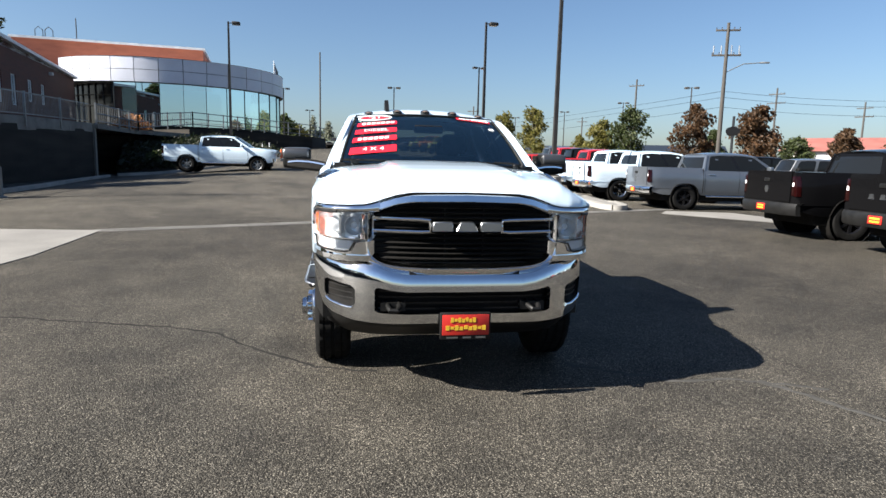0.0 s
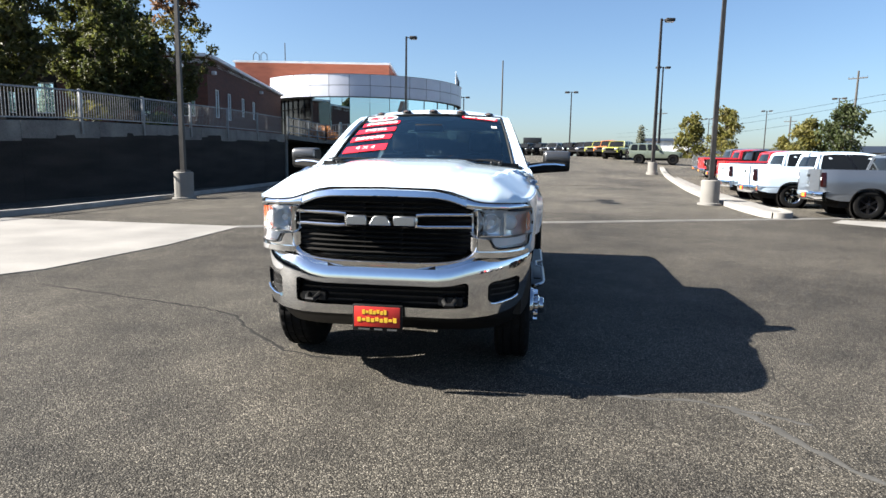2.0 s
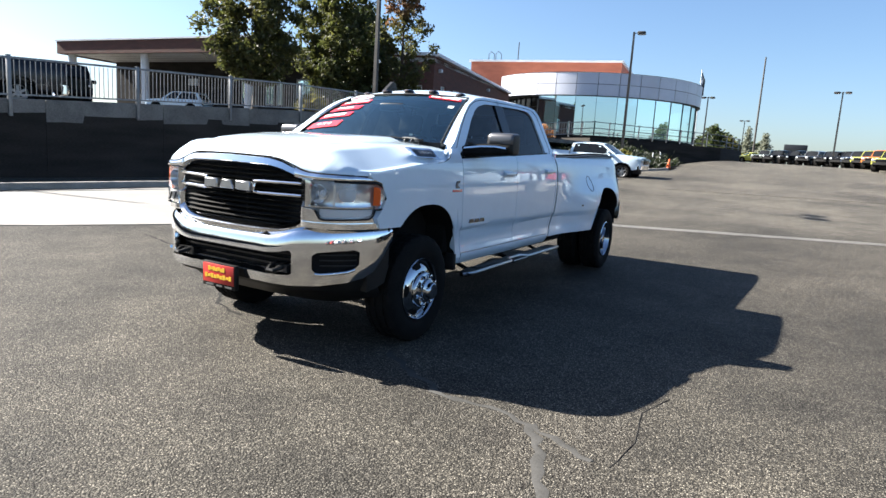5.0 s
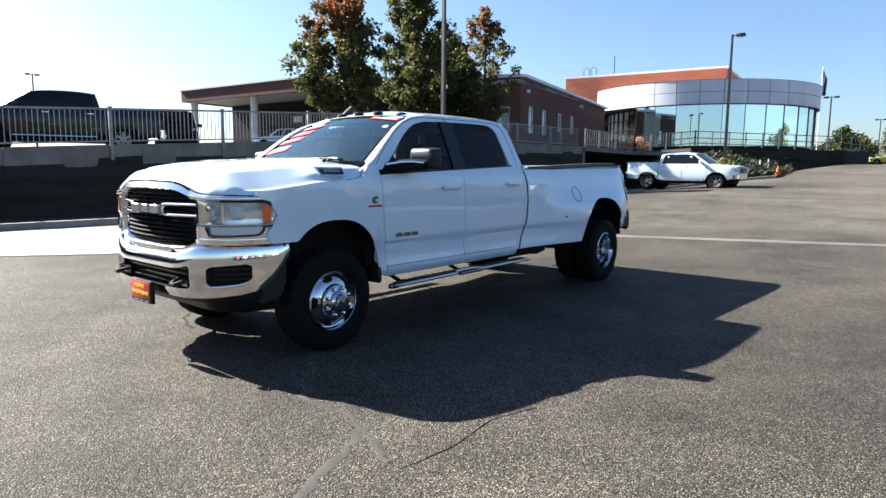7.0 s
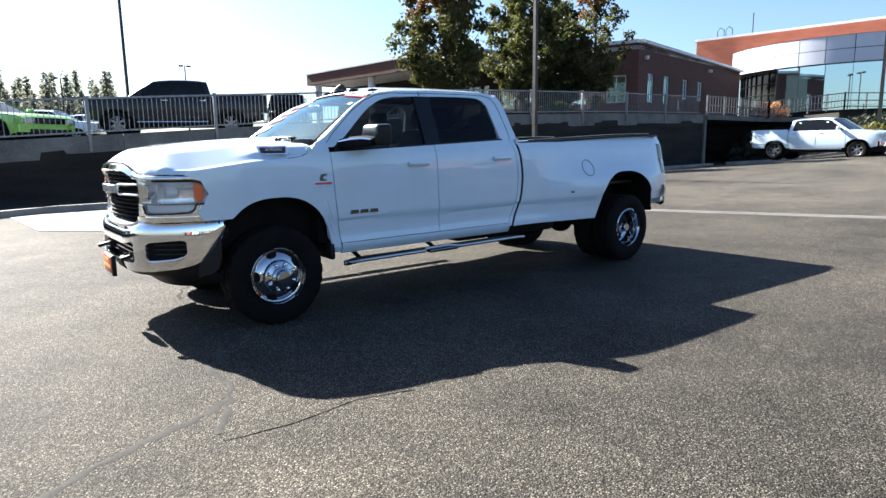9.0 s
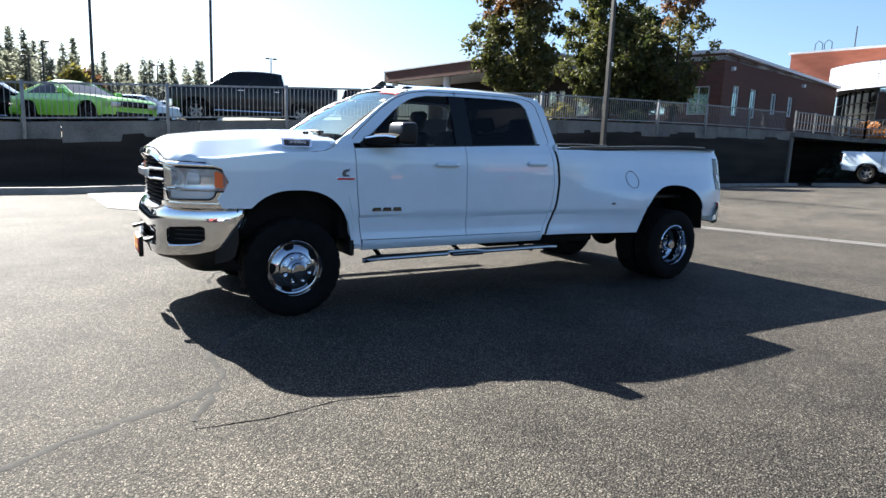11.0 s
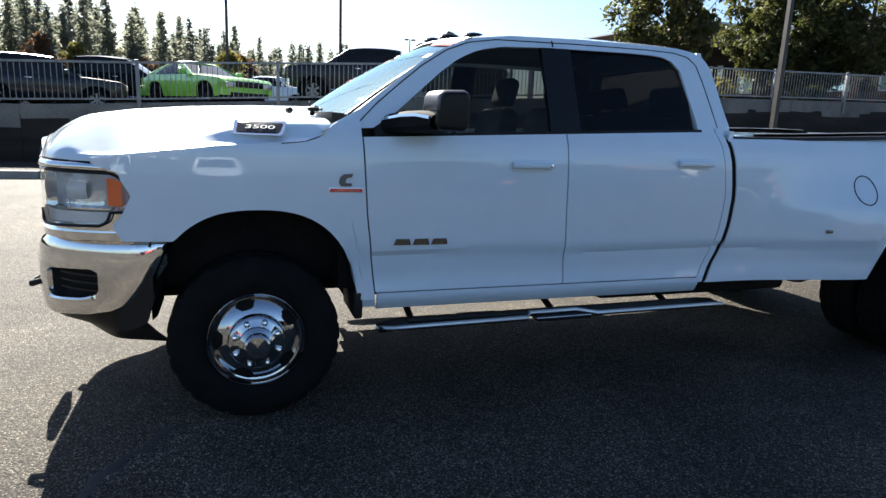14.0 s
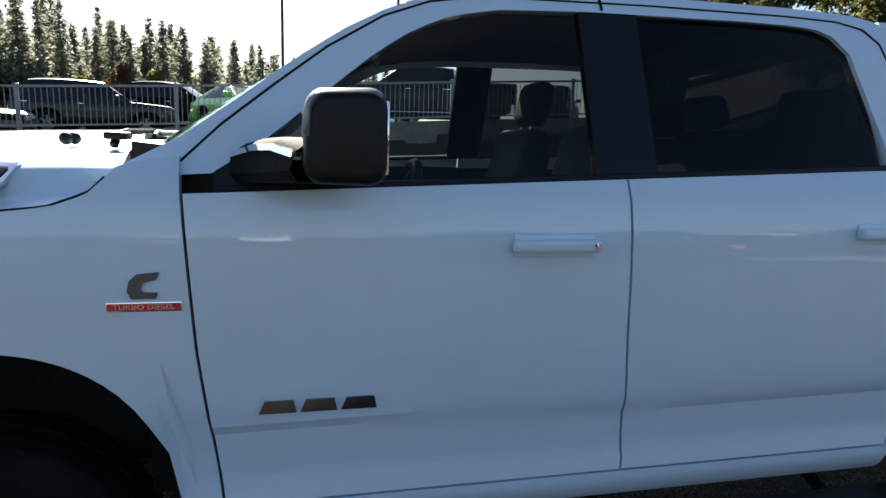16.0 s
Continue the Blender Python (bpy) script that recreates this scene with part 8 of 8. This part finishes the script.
def wall_with_windows(name, p, q, z0, z1a, z1b, wins, mat, parent, t=0.3):
    """An upright wall from p to q with real openings: wins are (start, end, sill, head) along it."""
    d = (q - p)
    L = d.length
    d.normalize()
    nrm = Vector((d.y, -d.x, 0))
    us = sorted(set([0, L] + [w for a in wins for w in a[:2]]))
    bm = B()
    def quad(a, b, za, zb, ta, tb):
        P = [[(p + d * a + Vector((0, 0, za)))[:], (p + d * a + Vector((0, 0, ta)))[:]], [(p + d * b + Vector((0, 0, zb)))[:], (p + d * b + Vector((0, 0, tb)))[:]]]
        sheet(bm, P, (-nrm * t)[:])
    for a, b in zip(us, us[1:]):
        ta, tb = z1a + (z1b - z1a) * a / L, z1a + (z1b - z1a) * b / L
        hit = [w for w in wins if w[0] <= a + 1e-4 and b <= w[1] + 1e-4]
        if hit:
            quad(a, b, z0, z0, hit[0][2], hit[0][2])
            quad(a, b, hit[0][3], hit[0][3], ta, tb)
        else:
            quad(a, b, z0, z0, ta, tb)
    part(name, bm, mat, parent, sharp=20)
    for a, b, s_, h_ in wins:
        c = p + d * (a + b) / 2 - nrm * 0.12
        m = Matrix.Translation(c) @ Matrix.Rotation(math.atan2(d.y, d.x), 4, "Z")
        w = (b - a) / 2
        win = part("window", box(box(box(box(box(B(), -w, w, -0.04, 0.04, s_, s_ + 0.08), -w, w, -0.04, 0.04, h_ - 0.08, h_), -w, -w + 0.08, -0.04, 0.04, s_, h_), w - 0.08, w, -0.04, 0.04, s_, h_), -0.03, 0.03, -0.04, 0.04, s_, h_), TRIMWHITE, parent)
        win.matrix_basis = m
        part("pane", sheet(B(), [[(-w + 0.06, 0, s_ + 0.06), (-w + 0.06, 0, h_ - 0.06)], [(w - 0.06, 0, s_ + 0.06), (w - 0.06, 0, h_ - 0.06)]]), FACADE, win)


wall_with_windows("wall", W0, W1, 2.6, 8.45, 8.0, [(a, a + 1.0, s_, 6.45) for a, s_ in ((1.6, 4.4), (4.4, 4.4), (8.0, 4.9), (11.2, 4.9))], BRICK, wing)
W2 = CN.lerp(W0, 0.72)
wall_with_windows("wall", W2, W0, 2.6, 8.5, 8.45, [(a, a + 1.5, 4.35, 6.3) for a in (1.2, 4.4, 7.4)], BRICK, wing)
bm = B()
for p, q, za, zb in ((W0, W1, 8.45, 8.0), (W2, W0, 8.5, 8.45)):
    d = (q - p).normalized()
    nrm = Vector((d.y, -d.x, 0))
    sheet(bm, [[(p + nrm * 0.35 + Vector((0, 0, za + e)))[:] for e in (-0.02, 0.20)], [(q + nrm * 0.35 + Vector((0, 0, zb + e)))[:] for e in (-0.02, 0.20)]], (-nrm * 0.5)[:])
part("roof_edge", bm, TRIMWHITE, wing, sharp=20)
bm = B()
prism(bm, [(W0.x, W0.y), (W1.x, W1.y), (-45, 60), (W2.x - 2, W2.y + 14), (W2.x, W2.y)], "z", 8.0, 8.3)
part("roof", bm, TRIMWHITE, wing, sharp=20)
wd = (W1 - W0).normalized()
for a in (0.9, 13.5):
    p = W0 + wd * a
    part("wall_lamp", box(B(), p.x + 0.05, p.x + 0.35, p.y - 0.12, p.y + 0.12, 7.35, 7.6, 0.04), TRIMWHITE, wing)
canopy = thing("canopy", "flat service canopy with brown brick fascia on pale columns", "canopy")
CA, CB = Vector((-52.0, 31.5, 0)), Vector((-30.0, 33.6, 0))
d = (CB - CA).normalized()
nrm = Vector((d.y, -d.x, 0))
deep = -nrm * 14
bm = B()
sheet(bm, [[(p + Vector((0, 0, z)))[:] for z in (7.62, 8.62)] for p in (CA, CB)], (-nrm * 0.3)[:])
sheet(bm, [[(p + d * 0.002 + Vector((0, 0, z)))[:] for z in (7.62, 8.62)] for p in (CA - nrm * 0.302, CA + deep)], (d * 0.3)[:])
part("fascia", bm, BRICK, canopy, "brown brick fascia", sharp=20)
bm = B()
sheet(bm, [[(p + nrm * 0.1 + Vector((0, 0, 8.63)))[:], (p + deep + Vector((0, 0, 8.63)))[:]] for p in (CA - d * 0.1, CB)], (0, 0, 0.12))
part("roof", bm, TRIMWHITE, canopy, sharp=20)
bm = B()
sheet(bm, [[(p - nrm * 0.31 + Vector((0, 0, 7.72)))[:], (p + deep + Vector((0, 0, 7.72)))[:]] for p in (CA + d * 0.31, CB)], (0, 0, 0.08))
part("soffit", bm, TRIMWHITE, canopy, "pale soffit")
for k in range(1, 5):
    p = CA - nrm * 1.1 * k
    part("soffit_seam", sheet(B(), [[(q - nrm * w + Vector((0, 0, 7.712)))[:] for w in (0, 0.05)] for q in (p + d * 0.4, p + d * 21.8)], (0, 0, 0.004)), COPING, canopy)
# back wall takes the dark paint in place of the canopy's shade
wall_with_windows("back_wall", CA + d * 0.6 - nrm * 5.2, CB + d * 0.5 - nrm * 5.2, 2.5, 7.71, 7.71, [(u, v, 4.3, 6.35) for u, v in ((14.9, 16.2), (17.4, 18.25), (18.6, 19.2), (20.5, 21.9))], DARKWALL, canopy)
part("notice", sheet(B(), [[(CA + d * u - nrm * 5.17 + Vector((0, 0, z)))[:] for z in (5.75, 6.3)] for u in (9.6, 10.7)], (-nrm * 0.02)[:]), TRIMWHITE, canopy, "white notice board")
for x in (-51.4, -42.7, -32.0):
    p = Vector((x, 31.5 + (x + 52) * 0.0955 + 0.9, 0))
    part("column", lathe(B(), [(0.32, 2.4), (0.32, 7.7)], 20, "z", (p.x, p.y, 0)), TRIMWHITE, canopy, "pale round column")

# end of the retaining wall: recess, deck and planter below the showroom
bm = B()
sheet(bm, [[(WX, 38.8, z) for z in (-0.3, 3.0)], [(-18.0, 38.9, z) for z in (-0.3, 3.0)], [(-18.4, 47.0, z) for z in (-0.3, 3.0)], [(-13.5, 52.0, z) for z in (-0.3, 2.6)]])
tagged(part("wall_recess", bm, DARKWALL, sharp=20), "dark recess under the walkway at the wall's end", "wall", kind="structure")
bm = B()
prism(bm, [(WX, 38.7), (WX + 0.3, 38.7), (-14.2, 47.5), (-12.0, 55.0), (-20, 62), (-24, 62), (-20.5, 42.0), (-17.5, 38.7)], "z", 2.75, 3.05)
tagged(part("walkway", bm, COPING, sharp=20), "concrete walkway deck along the brick wing", "walkway", kind="structure")
bm = B()
box(bm, WX - 0.1, WX + 0.1, 38.7, 38.95, -0.2, 2.8)
tagged(part("wall_end", bm, COPING), "pale concrete end pier of the retaining wall", "wall", kind="structure")
# planter bank below the showroom
def bank(u):
    x = -13.2 + 26 * u
    return x, 40.5 + 13.0 * u + 6.0 * u * u
bm = B()
rowsb = []
for u in lin(0, 0.36, 14):
    x, y = bank(u)
    z = rise(x, y)
    k = sstep(0.37, 0.22, u)
    rowsb.append([(x, y, z - 0.1), (x, y, z + 0.16), (x - 0.5 * k, y + 2.0, z + 0.16 + 0.5 * k), (x - 2.0 * k, y + 7.0, z + 0.2 + 1.5 * k), (x - 3 * k, y + 12, z + 0.2 + 1.9 * k)])
sheet(bm, rowsb)
tagged(part("planter_bank", bm, SOIL), "dark planted bank below the showroom", "planting bank", kind="structure")
ribbon("kerb", [bank(u) for u in lin(0, 0.36, 6)], 0.25, 0.17, KERBSTONE, "weathered concrete kerb before the planter", "kerb", parts=3.0)


def bush(x, y, z, r, leaf, label, seed, n=420):
    rng = random.Random(seed)
    verts, faces = [], []
    for k in range(n):
        a, e = rng.uniform(0, 2 * math.pi), rng.uniform(0, 1)
        q = r * rng.uniform(0.6, 1.08)
        p = Vector((math.cos(a) * q * math.sqrt(1 - e * e), math.sin(a) * q * math.sqrt(1 - e * e), q * e * 0.9))
        s = 0.16 * rng.uniform(0.6, 1.3)
        ax = Vector((rng.gauss(0, 1), rng.gauss(0, 1), rng.gauss(0, 1))).normalized()
        b1 = ax.orthogonal().normalized()
        b2 = ax.cross(b1)
        i = len(verts)
        verts += [p - b1 * s, p - b2 * s * 0.4, p + b1 * s, p + b2 * s * 0.4]
        faces.append((i, i + 1, i + 2, i + 3))
    me = bpy.data.meshes.new("bush")
    me.from_pydata([v[:] for v in verts], [], faces)
    me.materials.append(leaf)
    ob = tagged(new("bush", me), label, "bush", "bushes in the planter")
    ob.matrix_world = pose(x, y, z)
    return ob


LEAF_DARK = leaf_material("dark_shrub_leaf", (0.008, 0.013, 0.005), (0.024, 0.032, 0.012))
LEAF_ORANGE = leaf_material("orange_leaf", (0.22, 0.09, 0.03), (0.42, 0.20, 0.07))
bush(-15.6, 51.2, 3.05, 1.35, LEAF_ORANGE, "orange autumn shrub beside the walkway", 41, 700)
for k, (x, y, z, r, lf) in enumerate(((-9.0, 44.5, 1.2, 0.9, LEAF_GREEN), (-7.0, 45.5, 1.4, 1.0, LEAF_YELLOW), (-11.5, 43.5, 0.9, 0.9, LEAF_GREEN), (-15.2, 22.5, 2.9, 0.7, LEAF_YELLOW), (-15.4, 27.5, 2.95, 0.6, LEAF_GREEN), (-15.3, 25.2, 2.95, 0.5, LEAF_RED))):
    bush(x, y, z, r, lf, "low shrub in a planting bed", 50 + k)

rng = random.Random(5)
verts, faces = [], []
for k in range(6500):
    u, w = rng.uniform(0.0, 0.34), rng.uniform(0, 1)
    x, y = bank(u)
    kk = sstep(0.37, 0.22, u)
    z = rise(x, y)
    off = curve_at([(0, 0.4), (1, 11.0)], w)
    h = curve_at([(0.0, 0.16), (2.0, 0.16 + 0.5 * kk), (7.0, 0.2 + 1.5 * kk), (12.0, 0.2 + 1.9 * kk)], off)
    p = Vector((x - 0.25 * off * kk, y + off, z + h + abs(rng.gauss(0.15, 0.22))))
    s = rng.uniform(0.10, 0.24)
    ax = Vector((rng.gauss(0, 1), rng.gauss(0, 1), rng.gauss(0, 1))).normalized()
    b1 = ax.orthogonal().normalized()
    b2 = ax.cross(b1)
    i = len(verts)
    verts += [p - b1 * s, p - b2 * s * 0.4, p + b1 * s, p + b2 * s * 0.4]
    faces.append((i, i + 1, i + 2, i + 3))
me = bpy.data.meshes.new("ground_cover")
me.from_pydata([v[:] for v in verts], [], faces)
me.materials.append(LEAF_DARK)
tagged(new("ground_cover", me), "dark green low ground cover on the planted bank", "ground cover", kind="stuff")

# deck railing in front of the showroom
def rail_run(p, q, z0, z1, label, posts, bars=True):
    r = thing("railing", label, "railing", "walkway railings")
    d = Vector((q[0] - p[0], q[1] - p[1], z1 - z0))
    o = Vector((p[0], p[1], z0))
    for h in (0.12, 0.55, 1.08):
        part("rail", tube(B(), [(o + Vector((0, 0, h)))[:], (o + d + Vector((0, 0, h)))[:]], 0.035, 5), STEEL, r)
    for k in range(posts + 1):
        c = o + d * k / posts
        part("post", box(B(), c.x - 0.045, c.x + 0.045, c.y - 0.045, c.y + 0.045, c.z - 0.1, c.z + 1.15), STEEL, r)
    n = int(d.length / 0.35) if bars else 0
    for k in range(n):
        c = o + d * k / n
        share("bar", BAR, r, pose(c.x, c.y, c.z + 0.12) @ Matrix.Diagonal((1.6, 1.6, 1.1, 1)))


rail_run((-13.6, 38.7), (-14.0, 47.5), 3.05, 3.05, "grey steel railing along the walkway", 4)
rail_run((-14.0, 47.5), (-12.0, 55.0), 3.05, 3.75, "grey steel railing along the walkway", 4)
rail_run((-12.0, 55.0), (-3.0, 66.0), 3.75, 3.55, "grey steel railing on the showroom terrace", 9, False)
rail_run((-3.0, 66.0), (-1.8, 72.0), 3.55, 3.5, "grey steel railing on the showroom terrace", 3, False)
# terrace colour is kept dark for the building's shade
bm = B()
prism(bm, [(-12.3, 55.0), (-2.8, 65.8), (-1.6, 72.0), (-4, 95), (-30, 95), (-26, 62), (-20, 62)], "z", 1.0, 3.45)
tagged(part("terrace", bm, DARKWALL, sharp=20), "dark concrete terrace wall below the showroom, shade in its colour", "terrace", kind="structure")
# flag and cone
fl = thing("flag_pole", "white flag pole with a limp flag behind the showroom", "flag pole", m=pose(*polar((5.5, 1.7), 99.24, 92), 2.0))
part("pole", tube(B(), [(0, 0, 0), (0, 0, 12.6)], [0.07, 0.04], 8), TRIMWHITE, fl)
part("flag", sheet(B(), [[(0.05 + 0.5 * u, 0.12 * math.sin(9 * u + 3 * v), 12.3 - 3.2 * v - 1.2 * u * (1 - v)) for v in lin(0, 1, 8)] for u in lin(0, 1, 8)]), NAVY, fl)
cone = thing("traffic_cone", "orange traffic cone by the planter kerb", "traffic cone", m=pose(-4.3, 48.6, rise(-4.3, 48.6) + 0.01))
CONE = material("cone_orange", (0.75, 0.12, 0.02), 0.5)
part("cone", lathe(B(), [(0.16, 0.03), (0.035, 0.70), (0.001, 0.71)], 16, "z"), CONE, cone)
part("foot", box(B(), -0.19, 0.19, -0.19, 0.19, 0, 0.035, 0.01), CONE, cone)
for x, y in ((-5.9, 50.6), (-5.4, 50.8)):
    sp = thing("bollard_sign", "slim white marker post by the planter", "marker post", m=pose(x, y, rise(x, y)))
    part("post", tube(B(), [(0, 0, 0), (0, 0, 1.25)], 0.04, 6), TRIMWHITE, sp)

# ---------------------------------------------------------------- distance
REDROOF = textured("red_roof", (0.20, 0.070, 0.055), (0.29, 0.105, 0.085), 0.6, 0.7, 0, 0.05)
def far_house(az, d, w, h, depth, wall, roof_mat, label, roof_h=2.2, turn=0.0):
    x, y = polar(E0, az, d)
    hs = thing("house", label, "building", m=pose(x, y, 0.3, 0, 0, az + 90 + turn))
    part("wall", box(B(), -w / 2, w / 2, -depth / 2, depth / 2, 0, h), wall, hs)
    bm = B()
    prism(bm, [(-depth / 2 - 0.6, h), (depth / 2 + 0.6, h), (0, h + roof_h)], "x", -w / 2 - 0.5, w / 2 + 0.5)
    part("roof", bm, roof_mat, hs, sharp=20)
    for k in range(int(w / 4)):
        xx = -w / 2 + 2 + 4 * k
        part("window", box(B(), xx - 0.8, xx + 0.8, -depth / 2 - 0.06, -depth / 2 + 0.05, 1.2, 2.4), DARKMETAL, hs)
        part("window", box(B(), xx - 0.8, xx + 0.8, depth / 2 - 0.05, depth / 2 + 0.06, 1.2, 2.4), DARKMETAL, hs)


far_house(44.6, 100, 24, 3.4, 14, TRIMWHITE, REDROOF, "low white building with a red roof", 2.0, -10)
far_house(61.0, 125, 18, 3.6, 12, CONCRETE, DARKMETAL, "low grey building beyond the street", 1.2)
far_house(77.4, 170, 14, 7.0, 14, TRIMWHITE, DARKMETAL, "low white building beyond the lot", 1.0)
far_house(70.0, 150, 30, 4.0, 14, TRIMWHITE, DARKMETAL, "long pale building beyond the street", 1.0)
bb = thing("billboard", "dark billboard on posts at the far street", "billboard", m=pose(*polar((3.1, 0.4), 90.3, 150), 1.0, 0, 0, 0))
part("panel", box(B(), -2.15, 2.15, -0.15, 0.15, 4.8, 6.5, 0.05), DARKMETAL, bb)
for q in (-1.5, 1.5):
    part("post", box(B(), q - 0.15, q + 0.15, -0.15, 0.15, -0.5, 4.8), DARKMETAL, bb)
sg = thing("street_sign", "dark oval sign on a post behind the trucks", "sign", m=pose(*polar(E0, 56.2, 52), 0.6, 0, 0, 146))
part("post", tube(B(), [(0, 0, 0), (0, 0, 4.6)], 0.10, 8), DARKMETAL, sg)
part("panel", prism(B(), [(0.50 * math.cos(a), 3.5 + 0.34 * math.sin(a)) for a in lin(0, 2 * math.pi * 23 / 24, 24)], "y", -0.12, 0.12), GLOSSBLACK, sg)
